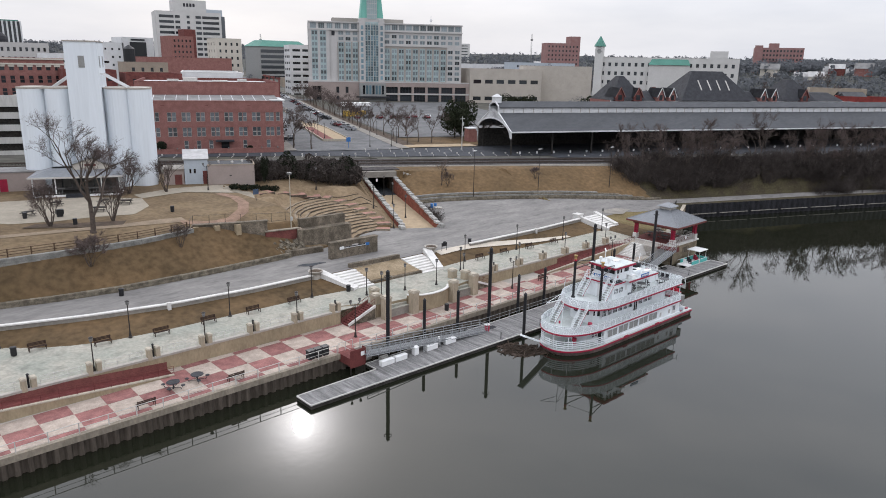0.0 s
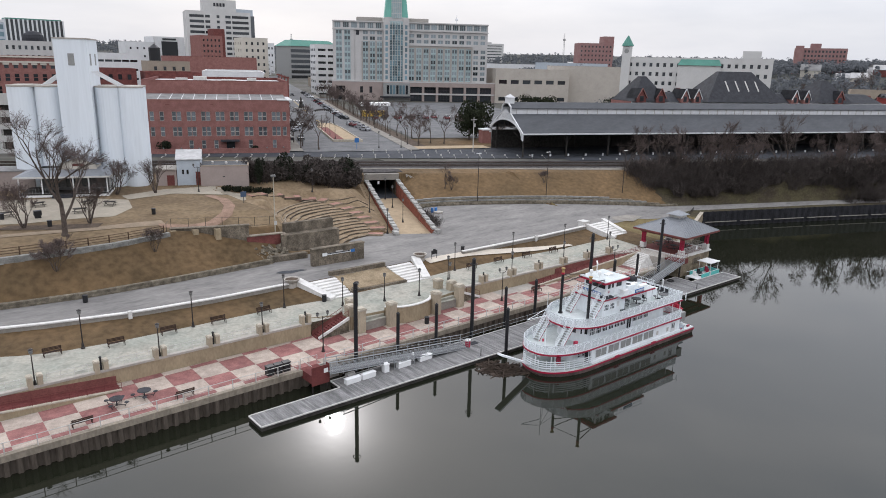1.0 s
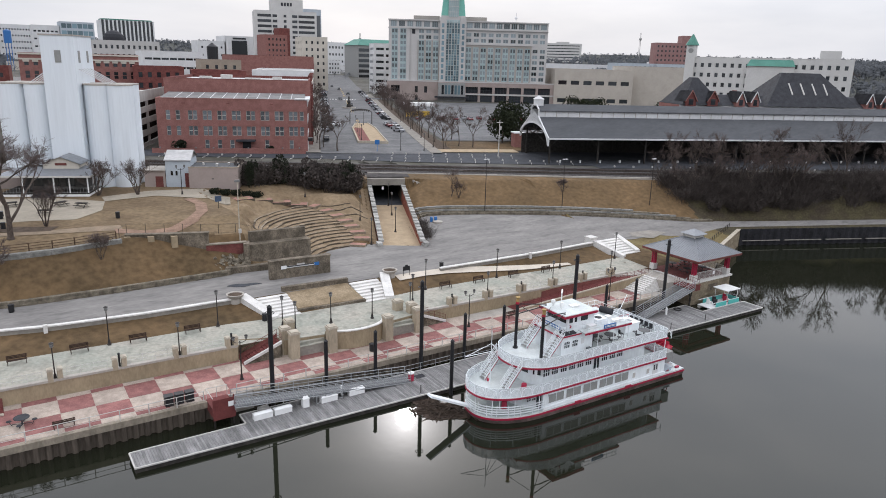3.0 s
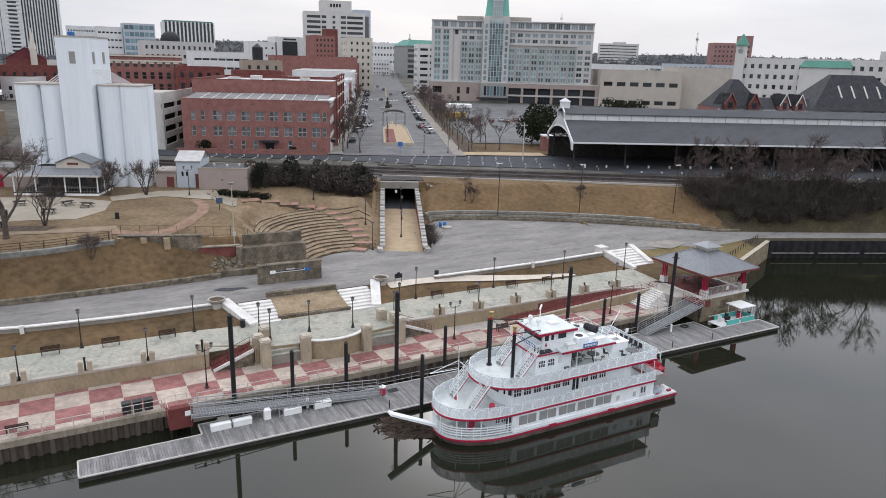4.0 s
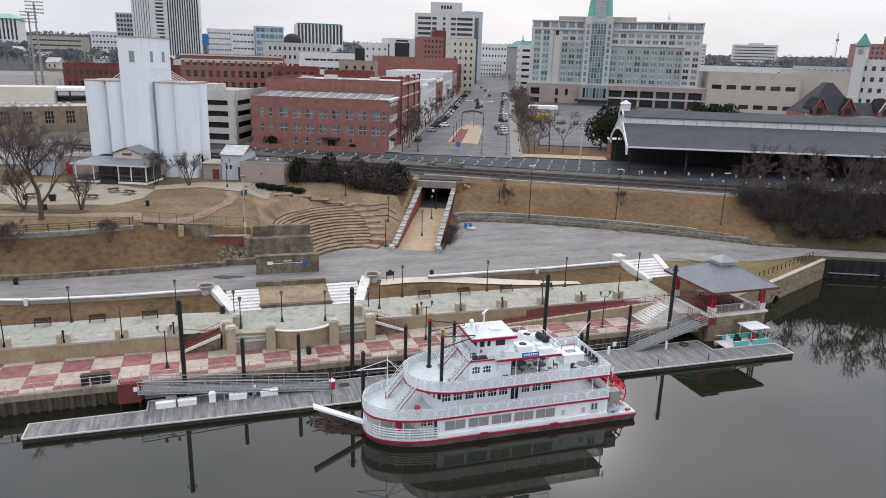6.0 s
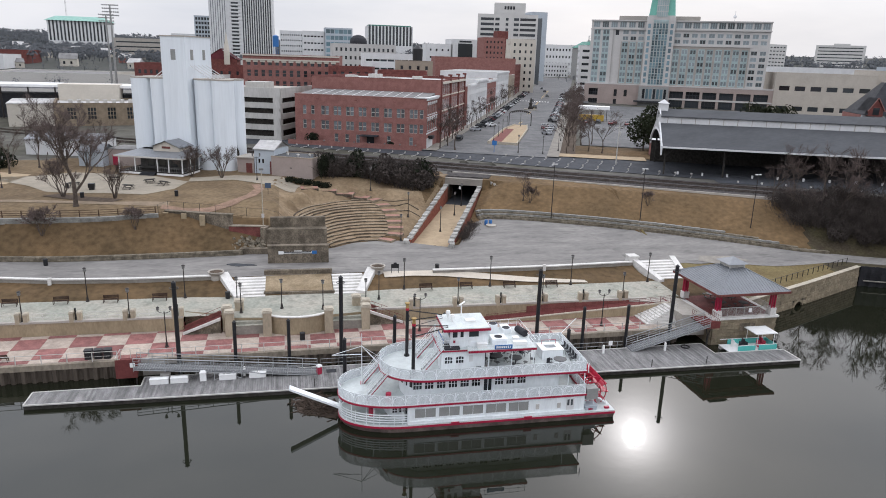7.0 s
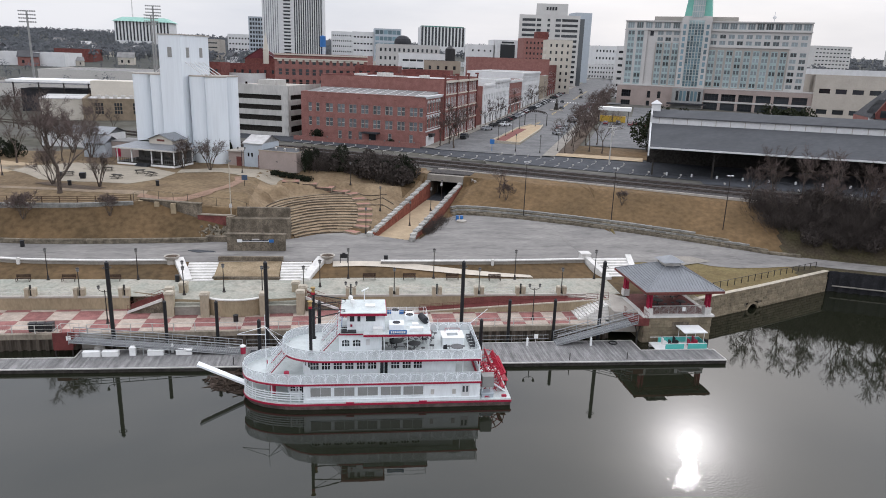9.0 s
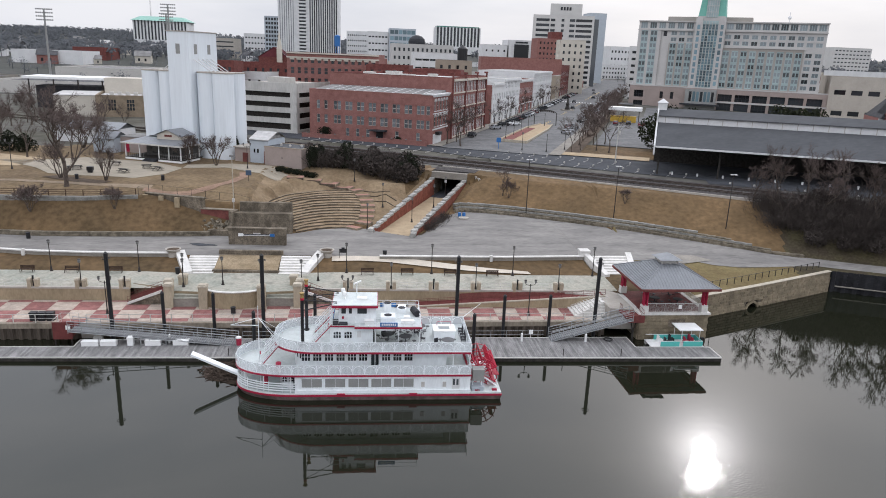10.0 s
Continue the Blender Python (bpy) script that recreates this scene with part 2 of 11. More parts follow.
BOATRED = material("red_boat_paint", (0.34, 0.012, 0.046), 0.45, vary=0.1, scale=2)
BOATHULL = material("weathered_hull", (0.17, 0.135, 0.12), 0.7, vary=0.3, scale=1)
WHEELRED = material("red_paddle_paint", (0.44, 0.012, 0.042), 0.45, vary=0.12, scale=2)
SCREEN = material("grey_window_screen", (0.27, 0.27, 0.26), 0.6, vary=0.08, scale=1)
GLASSDARK = glass_material("dark_glass", (0.022, 0.026, 0.03))
GLASSBLUE = glass_material("blue_green_glass", (0.12, 0.19, 0.22))
GLASSGREY = glass_material("grey_glass", (0.10, 0.11, 0.12))
GOLD = material("gold_paint", (0.36, 0.24, 0.085), 0.6, vary=0.1)
TEAL = material("teal_paint", (0.10, 0.46, 0.42), 0.45, vary=0.06)
BRICK = material("red_brick", (0.272, 0.134, 0.118), 0.9, vary=0.2, scale=0.8, color2=(0.22, 0.104, 0.09), stain=0.15)
BRICK_DARK = material("dark_red_brick", (0.18, 0.066, 0.058), 0.9, vary=0.2, scale=0.8)
BRICK_ORANGE = material("orange_brick", (0.27, 0.095, 0.066), 0.9, vary=0.25, scale=1.2, stain=0.25)
SILO = material("white_silo_paint", (0.70, 0.74, 0.775), 0.75, vary=0.03, scale=0.45, stain=0.12, stretch=(1, 1, 0.06))
RUIN = material("weathered_concrete", (0.215, 0.18, 0.138), 0.95, vary=0.4, scale=0.7, color2=(0.092, 0.078, 0.06), stain=0.75, stretch=(1, 1, 0.75), bump=0.06)
RUBBLE = material("rubble_stone", (0.25, 0.215, 0.165), 0.95, vary=0.3, scale=1.5, stain=0.4, bump=0.08, per_piece=0.2)
STONEBLOCK = material("tan_stone_block", (0.26, 0.215, 0.15), 0.9, vary=0.18, scale=0.9, stain=0.35, per_piece=0.16, bump=0.03)
CAPSTONE = material("pale_cap_stone", (0.40, 0.39, 0.365), 0.9, vary=0.2, scale=2, stain=0.35, per_piece=0.18, bump=0.03)
SHEDROOF = material("dark_grey_roofing", (0.085, 0.088, 0.094), 0.85, vary=0.08, scale=0.25, stretch=(0.4, 1, 1))
METALROOF = material("grey_standing_seam", (0.215, 0.225, 0.24), 0.45, metal=0.3, vary=0.06, scale=0.6)
ROOFPALE = material("pale_roof_membrane", (0.52, 0.51, 0.50), 0.85, vary=0.15, scale=0.15, stain=0.3)
ROOFGREY = material("grey_roof_gravel", (0.25, 0.245, 0.24), 0.95, vary=0.2, scale=0.2)
ROOFGREEN = material("green_copper_roof", (0.075, 0.225, 0.175), 0.6, vary=0.1, scale=0.3)
SLATE = material("dark_slate_roof", (0.045, 0.046, 0.052), 0.7, vary=0.2, scale=0.8)
STUCCO_CREAM = material("cream_wall", (0.53, 0.49, 0.425), 0.9, vary=0.06, scale=0.2)
STUCCO_WHITE = material("white_wall", (0.64, 0.64, 0.64), 0.9, vary=0.06, scale=0.2, stain=0.08)
STUCCO_TAN = material("tan_wall", (0.32, 0.27, 0.215), 0.9, vary=0.08, scale=0.3)
STUCCO_PINK = material("pink_grey_wall", (0.33, 0.275, 0.25), 0.9, vary=0.05, scale=0.3)
GREY_BLUE = material("blue_grey_siding", (0.42, 0.46, 0.50), 0.8, vary=0.05, scale=0.5)
HOTELSTONE = material("hotel_precast", (0.47, 0.455, 0.44), 0.9, vary=0.05, scale=0.15)
BALLAST = material("track_ballast", (0.085, 0.077, 0.075), 0.95, vary=0.35, scale=1.5, bump=0.05)
RUST = material("rusty_rail", (0.075, 0.055, 0.045), 0.6, metal=0.5, vary=0.2)
BARK = material("grey_brown_bark", (0.115, 0.092, 0.078), 0.95, vary=0.25, scale=3)
TWIG = material("bare_twigs", (0.14, 0.108, 0.098), 0.95, vary=0.25, scale=1)
SHRUB = material("evergreen_leaves", (0.024, 0.029, 0.017), 0.9, vary=0.35, scale=1.2)
SHRUB_BROWN = material("brown_shrub", (0.086, 0.072, 0.065), 0.95, vary=0.3, scale=0.8)
FARTREE = material("far_winter_woods", (0.085, 0.08, 0.078), 0.95, vary=0.3, scale=0.05, color2=(0.055, 0.065, 0.05))
MULCH = material("brown_mulch", (0.105, 0.078, 0.058), 0.95, vary=0.25, scale=1)
SAND = material("sandy_paving", (0.40, 0.31, 0.205), 0.9, vary=0.12, scale=0.6, stain=0.1)
PATHRED = material("salmon_path", (0.33, 0.185, 0.145), 0.9, vary=0.12, scale=0.6)
WHITEPAINT = material("white_paint", (0.78, 0.78, 0.77), 0.6, vary=0.05)
LAMPGLASS = material("lamp_glass", (0.16, 0.16, 0.155), 0.3, vary=0.05)
BLUEPAINT = material("blue_paint", (0.03, 0.14, 0.38), 0.5, vary=0.08)
DRIFTWOOD = material("driftwood", (0.075, 0.055, 0.042), 0.95, vary=0.35, scale=2, per_piece=0.3)
DEBRIS = material("wet_river_debris", (0.052, 0.038, 0.031), 0.9, vary=0.5, scale=5, color2=(0.085, 0.062, 0.05), bump=0.1, bscale=9)
CARBLACK = material("dark_car_paint", (0.02, 0.022, 0.026), 0.3, vary=0.05)
CARWHITE = material("white_car_paint", (0.70, 0.71, 0.72), 0.3, vary=0.03)
CARRED = material("maroon_car_paint", (0.13, 0.018, 0.025), 0.3, vary=0.05)
CARGREY = material("silver_car_paint", (0.30, 0.31, 0.33), 0.3, vary=0.05)
RUBBER = material("tyre_rubber", (0.018, 0.018, 0.018), 0.8, vary=0.2)
YELLOW = material("yellow_paint", (0.55, 0.36, 0.05), 0.6, vary=0.1)
PINKRED = material("crimson_plastic", (0.42, 0.03, 0.07), 0.5, vary=0.1)

# ---- building helpers ----
class Shape:
    """Collects the faces of one mesh."""

    def __init__(self):
        self.v, self.f, self.k = [], [], []

    def face(self, pts, k=0):
        i = len(self.v)
        self.v += [tuple(p) for p in pts]
        self.f.append(tuple(range(i, i + len(pts))))
        self.k.append(k)

    def box(self, x0, x1, y0, y1, z0, z1, k=0, m=None):
        c = [Vector(p) for p in ((x0, y0, z0), (x1, y0, z0), (x1, y1, z0), (x0, y1, z0), (x0, y0, z1), (x1, y0, z1), (x1, y1, z1), (x0, y1, z1))]
        if m is not None:
            c = [m @ p for p in c]
        i = len(self.v)
        self.v += [tuple(p) for p in c]
        for q in ((0, 3, 2, 1), (4, 5, 6, 7), (0, 1, 5, 4), (1, 2, 6, 5), (2, 3, 7, 6), (3, 0, 4, 7)):
            self.f.append(tuple(i + j for j in q))
            self.k.append(k)
        return self

    def rod(self, a, b, r0, r1=None, n=6, k=0, caps=True):
        a, b = Vector(a), Vector(b)
        r1 = r0 if r1 is None else r1
        d = b - a
        if d.length < 1e-6:
            return self
        q = d.to_track_quat("Z", "Y")
        i = len(self.v)
        for p, r in ((a, r0), (b, r1)):
            for j in range(n):
                w = 2 * math.pi * (j + 0.5) / n
                self.v.append(tuple(p + q @ Vector((r * math.cos(w), r * math.sin(w), 0))))
        for j in range(n):
            self.f.append((i + j, i + (j + 1) % n, i + n + (j + 1) % n, i + n + j))
            self.k.append(k)
        if caps:
            self.f += [tuple(i + n - 1 - j for j in range(n)), tuple(i + n + j for j in range(n))]
            self.k += [k, k]
        return self

    def blade(self, a, b, w, k=0):
        """A thin flat twig."""
        a, b = Vector(a), Vector(b)
        d = (b - a).normalized()
        s = d.cross(Vector((0.31, -0.86, 0.4))).normalized() * w
        self.face([a - s, a + s, b + s * 0.4, b - s * 0.4], k)
        return self

    def lathe(self, x, y, prof, n=12, k=0):
        """A turned body: prof lists (radius, z) from below."""
        i = len(self.v)
        for r, zz in prof:
            for j in range(n):
                w = 2 * math.pi * j / n
                self.v.append((x + r * math.cos(w), y + r * math.sin(w), zz))
        for s in range(len(prof) - 1):
            for j in range(n):
                a, b = i + s * n + j, i + s * n + (j + 1) % n
                self.f.append((a, b, b + n, a + n))
                self.k.append(k)
        self.f += [tuple(i + n - 1 - j for j in range(n)), tuple(i + (len(prof) - 1) * n + j for j in range(n))]
        self.k += [k, k]
        return self

    def prism(self, pts, z0, z1, k=0):
        """An upright prism over a plan that runs anticlockwise."""
        n, i = len(pts), len(self.v)
        zz0 = z0 if isinstance(z0, (list, tuple)) else [z0] * n
        zz1 = z1 if isinstance(z1, (list, tuple)) else [z1] * n
        self.v += [(p[0], p[1], a) for p, a in zip(pts, zz0)] + [(p[0], p[1], a) for p, a in zip(pts, zz1)]
        for j in range(n):
            self.f.append((i + j, i + (j + 1) % n, i + n + (j + 1) % n, i + n + j))
            self.k.append(k)
        self.f += [tuple(i + n - 1 - j for j in range(n)), tuple(i + n + j for j in range(n))]
        self.k += [k, k]
        return self

    def wall(self, pts, thick, z0, z1, k=0):
        """An upright band of that thickness to the left of a polyline; z0 and z1 are numbers or lists along it."""
        n = len(pts)
        zz0 = z0 if isinstance(z0, (list, tuple)) else [z0] * n
        zz1 = z1 if isinstance(z1, (list, tuple)) else [z1] * n
        p = [Vector(q).to_2d() for q in pts]
        off = []
        for j in range(n):
            d = (p[min(j + 1, n - 1)] - p[max(j - 1, 0)]).normalized()
            off.append(p[j] + Vector((-d.y, d.x)) * thick)
        for j in range(n - 1):
            a, b, c, d = p[j], p[j + 1], off[j + 1], off[j]
            lo, hi = (zz0[j], zz0[j + 1]), (zz1[j], zz1[j + 1])
            self.face([(*a, lo[0]), (*b, lo[1]), (*b, hi[1]), (*a, hi[0])], k)
            self.face([(*c, lo[1]), (*d, lo[0]), (*d, hi[0]), (*c, hi[1])], k)
            self.face([(*a, hi[0]), (*b, hi[1]), (*c, hi[1]), (*d, hi[0])], k)
            if j == 0:
                self.face([(*d, lo[0]), (*a, lo[0]), (*a, hi[0]), (*d, hi[0])], k)
            if j == n - 2:
                self.face([(*b, lo[1]), (*c, lo[1]), (*c, hi[1]), (*b, hi[1])], k)
        return self

    def mesh(self, name, mats):
        me = bpy.data.meshes.new(name)
        me.from_pydata(self.v, [], self.f)
        for m in (mats if isinstance(mats, (list, tuple)) else [mats]):
            me.materials.append(m)
        if any(self.k):
            me.polygons.foreach_set("material_index", self.k)
        me.update()
        return me


def part(name, shape, mats, parent=None, label="", m=None):
    """One mesh object, under a thing or a part where one is given."""
    ob = new(name, shape if isinstance(shape, bpy.types.Mesh) else shape.mesh(name, mats))
    if parent is not None:
        ob.parent = parent
    if m is not None:
        ob.matrix_basis = m
    if label:
        ob["label"] = label
    return ob


def thing(name, label, category, m=None, group="", kind=""):
    ob = new(name)
    if m is not None:
        ob.matrix_basis = m
    return tagged(ob, label, category, group, kind)


def solid(name, shape, mats, label, category, group="", kind="", m=None):
    return tagged(part(name, shape, mats, None, m=m), label, category, group, kind)


def smooth(ob):
    ob.data.polygons.foreach_set("use_smooth", [True] * len(ob.data.polygons))
    return ob


def lerp(table, x):
    return float(np.interp(x, [r[0] for r in table], [r[1] for r in table]))


WATER_Z, QUAY_Z, TERRACE_Z, PARK_Z = 0.15, 2.15, 4.2, 11.0
GRID = radians(-23.5)
GU, GV = Vector((math.cos(GRID), math.sin(GRID))), Vector((-math.sin(GRID), math.cos(GRID)))
BRICK_CORNER = Vector((95.6, 165.3))


def town(u, v):
    """A place in the town's street grid, from the corner of the brick warehouse: u along the railway, v up the street."""
    p = BRICK_CORNER + GU * u + GV * v
    return p.x, p.y


def town_pose(u, v, z, turn=0.0):
    x, y = town(u, v)
    return pose(x, y, z, 0, 0, -23.5 + turn)

# ---- lie of the land ----
QUAY = [(-90, 62.4), (8, 61.85), (48, 61.6), (107, 61.2)]
TERR = [(-90, 73.07), (112, 67.86)]
WALK = [(-90, 95), (8, 86), (12.3, 82.0), (16.8, 78.4), (21.7, 76.6), (28, 75.9), (36, 75.6), (47, 75.3), (52, 74.6), (68, 74.6), (74, 75.0), (86, 74.7), (98, 73.8), (112, 73.6)]
ROADWALL = [(-90, 99), (8, 87), (13.1, 84.8), (21.1, 82.2), (29.9, 80.2), (40, 79.3), (50, 79.3), (72, 79.3), (80, 78.2), (98, 78.0), (111, 78.6)]
ROADFAR = [(-90, 104), (0, 95.5), (14.6, 92.3), (20.3, 91), (27.8, 90), (38, 90), (52, 90.6), (58, 92.2), (66, 93), (70, 96.2), (76, 97.6), (79, 96.6), (85.8, 92.4), (88, 96), (92, 106), (95.8, 109.6), (106, 105.9),
           (116, 101), (125, 95.7), (135.4, 90.7), (140.1, 88.1), (142.9, 86.6), (145.4, 85.3), (150.4, 84.1), (157, 82.5), (190, 67.5), (219, 53.6), (400, -29)]
BANKTOP = [(-90, 108), (15, 96.2), (27, 95.6), (33, 95.8), (41, 97.6), (51, 97), (58, 96.0), (60, 101), (64, 108), (70, 112), (78, 114), (88, 119), (92, 122), (100, 121), (112, 114.6), (122, 109.8), (142.6, 99.8), (154, 95.3), (181.6, 77.2), (200, 68.4), (220, 58.9), (400, -27)]
SHORE = [(121, 60.5), (122.3, 66.8), (125.1, 68.0), (132.8, 71.1), (151.3, 78.9), (181.7, 65.6), (209.2, 53), (400, -34)]


def shore_y(x):
    if x < 112:
        return lerp(TERR, x)
    if x < 121:
        return 66.6
    return lerp(SHORE, x)


RAMP_A, RAMP_B = Vector((82.5, 94.6)), Vector((95.2, 123.2))
RAMP_DIR = (RAMP_B - RAMP_A).normalized()
RAMP_SIDE = Vector((RAMP_DIR.y, -RAMP_DIR.x))
RAMP_HALF = 3.5


def ramp_coords(x, y):
    d = Vector((x, y)) - RAMP_A
    return d.dot(RAMP_DIR), d.dot(RAMP_SIDE)


def ramp_floor(s):
    return 4.55 + max(0.0, s) * 0.044


def hills(x, y):
    """Far rise of the land round the town."""
    d = math.hypot(x - 60, y - 60)
    n = noise.noise(Vector((x * 0.0012, y * 0.0012, 3.1))) * 0.5 + 0.6
    knoll = 18.0 * math.exp(-((x - 830) ** 2 + (y - 285) ** 2) / 170.0 ** 2)
    return max(0.0, d - 500) * 0.014 + max(0.0, min(d, 2400) - 900) * 0.026 * n + knoll


# curved seats: left end, middle and right end of the lowest and the highest, and the brick pads beside them
SEAT_PADS = [(75.6, 96.9), (77.35, 99.0), (77.8, 101.7), (78.0, 104.5), (78.05, 107.1), (77.8, 109.8), (77.05, 112.65), (75.9, 115.4)]
PATH_PADS = [(73.5, 117.0, 8.75), (70.6, 117.9, 9.3), (67.4, 118.9, 9.8), (63.9, 118.7, 10.3)]
SEAT_RISE = 0.42


def seat_level(i):
    return 5.2 + SEAT_RISE * i


def arc_through(a, m, b, n):
    """Points along the circle through three places of the plan."""
    ax, ay, mx, my, bx, by = *a, *m, *b
    d = 2 * (ax * (my - by) + mx * (by - ay) + bx * (ay - my))
    ux = ((ax * ax + ay * ay) * (my - by) + (mx * mx + my * my) * (by - ay) + (bx * bx + by * by) * (ay - my)) / d
    uy = ((ax * ax + ay * ay) * (bx - mx) + (mx * mx + my * my) * (ax - bx) + (bx * bx + by * by) * (mx - ax)) / d
    r = math.hypot(ax - ux, ay - uy)
    w0, w1 = math.atan2(ay - uy, ax - ux), math.atan2(by - uy, bx - ux)
    if w1 > w0:
        w1 -= 2 * math.pi
    return [(ux + r * math.cos(w0 + (w1 - w0) * k / n), uy + r * math.sin(w0 + (w1 - w0) * k / n)) for k in range(n + 1)]


def seat_line(i, n=26):
    f = i / 7
    x, y = (float(np.interp(i, range(8), [p[k] for p in SEAT_PADS])) for k in (0, 1))
    return arc_through((66.3 - 5.5 * f, 93.2 + 10.0 * f), (70.2 - 3.6 * f, 96.2 + 16.4 * f), (x - 1.3, y + 0.1), n)


SEAT_SOIL = np.array([(x, y, seat_level(i) - 0.1) for i in range(8) for x, y in seat_line(i, 16)] + [(x, y, seat_level(i) - 0.05) for i, (x, y) in enumerate(SEAT_PADS)] + [(x, y, z - 0.1) for x, y, z in PATH_PADS]
                     + [(81.0, 101.0, 5.9), (81.5, 106.0, 7.1), (82.5, 111.5, 8.2), (84, 116, 9.4), (79.5, 118.5, 9.6), (75.5, 120.0, 9.7), (70, 121.5, 10.2), (62, 113, 10.3), (60, 107.5, 9.9), (58, 101, 9.9), (79.5, 98.0, 5.2)])


def seat_soil(x, y):
    w = 1.0 / ((SEAT_SOIL[:, 0] - x) ** 2 + (SEAT_SOIL[:, 1] - y) ** 2 + 0.05) ** 2
    return float((w * SEAT_SOIL[:, 2]).sum() / w.sum())


def seat_weight(x, y):
    """How far a place belongs to the hollow of the curved seats."""
    if not 56 < x < 92 or y > 125:
        return 0.0
    s, q = ramp_coords(x, y)
    return max(0.0, min(1.0, (x - 57.5) / 3.5, (y - lerp(ROADFAR, x) - 0.1) / 0.8, (125 - y) / 4.0, (-q - 3.4) / 0.8))


def land(x, y):
    """Height of the ground behind the waterfront walls, cut back beside the ramp walls."""
    s, q = ramp_coords(x, y)
    h = bank(x, y)
    out = abs(q) - RAMP_HALF - 0.35
    if -2.0 < s < 31.0 and 0 <= out < 7.0:
        top = 5.35 + 3.95 * (s + 0.8) / 33.2
        drop = (1.5 if q > 0 else 0.45) * min(1.0, (31.0 - s) / 12.0) + 0.3
        h = min(h, max(5.0, top - drop) + 0.55 * max(0.0, out - 0.8))
    return h


def road_level(x):
    return lerp([(-90, 5.4), (60, 5.2), (86, 5.0), (100, 5.6), (125, 5.4), (140, 4.6), (152, 3.9), (400, 3.9)], x)


def bank(x, y):
    """Height of the ground before it is cut back."""
    s, q = ramp_coords(x, y)
    if -0.5 < s < 52 and abs(q) < RAMP_HALF + 0.35:
        return ramp_floor(s) - 0.25
    if x <= 111:
        lines = [(lerp(TERR, x), 3.75), (lerp(WALK, x), 4.2), (lerp(ROADWALL, x), 5.1 if x < 50 or x > 72 else 5.2), (lerp(ROADWALL, x) + 0.5, 5.25)]
    else:
        sy = shore_y(x)
        rise = 3.45 if x > 121 else 3.8
        lines = [(sy, rise), (sy + 0.8, rise), (sy + 1.6, rise + 0.05), (sy + 2.4, rise + 0.1)]
    far, top = lerp(ROADFAR, x), lerp(BANKTOP, x)
    far = max(far, lines[-1][0] + 1.0)
    top = max(top, far + 2.0)
    road_z = road_level(x)
    top_z = lerp([(-90, 10.4), (41, 10.2), (51, 9.6), (58, 9.2), (64, 10.2), (74, 10.4), (90, 10.8), (150, 10.6), (400, 10.6)], x)
    flat = 0.35 if x > 88 else 0.0
    lines += [(far + flat, road_z), (far + flat + 0.6, road_z + 0.45), (max(top, far + flat + 1.0), top_z), (top + 6, PARK_Z), (260, 11.3), (420, 14.0), (900, 17.0)]
    ys, zs = [r[0] for r in lines], [r[1] for r in lines]
    h = float(np.interp(y, ys, zs)) + hills(x, y)
    w = seat_weight(x, y)
    return h + (seat_soil(x, y) - h) * w if w > 0 else h


def spread(parts):
    out = []
    for a, b, step in parts:
        out += list(np.arange(a, b, step))
    return sorted(set(round(float(v), 3) for v in out))


def build_ground():
    xs = spread([(-3600, -900, 180), (-900, -200, 50), (-200, 0, 10), (0, 160, 0.8), (160, 420, 5), (420, 1200, 40), (1200, 4200, 180)])
    vs = spread([(0, 60, 0.5), (60, 130, 3), (130, 400, 12), (400, 1000, 40), (1000, 4200, 160)])
    sh = Shape()
    for v in vs:
        for x in xs:
            y = shore_y(x) + v if x < 400 else lerp(SHORE, 400) + v * 1.0 - (x - 400) * 0.3
            sh.v.append((x, y, land(x, y)))
    n = len(xs)
    for j in range(len(vs) - 1):
        for i in range(n - 1):
            a = j * n + i
            sh.f.append((a, a + 1, a + n + 1, a + n))
            cx, cy = (sh.v[a][0] + sh.v[a + 1][0]) / 2, (sh.v[a][1] + sh.v[a + n][1]) / 2
            top = lerp(BANKTOP, cx)
            town_side = (Vector((cx, cy)) - BRICK_CORNER).dot(GV)
            k = 0
            if town_side > -34 or cx < -30 and cy > 125 or cy > 150:
                k = 1
            elif cx > 147 + (cy - 83) * 0.35:
                k = 2
            elif cx < 86 and cy > top + (0.4 if cx < 57 else -14.0) and cy > lerp(ROADFAR, cx) + 0.5:
                k = 6 if seat_weight(cx, cy) > 0.2 else 4
            elif 119 < cx < 153 and cy < lerp(ROADFAR, cx) - 1:
                k = 5
            if math.hypot(cx - 60, cy - 60) > 560 and (cx < -60 or cx > 420 or cy > 900) or cx < -40 and cy > 300:
                k = 3
            if k == 0 and cx > 89 and cy > lerp(ROADFAR, cx):
                k = 7
            sh.k.append(k)
    return solid("ground", sh, [GRASS, LAND, GRASS_GREEN, WOODFLOOR, LAWN, GRASS_OLIVE, SEATLAWN, SLOPEGRASS], "dry tan winter grass banks and town ground", "ground", kind="structure")


build_ground()


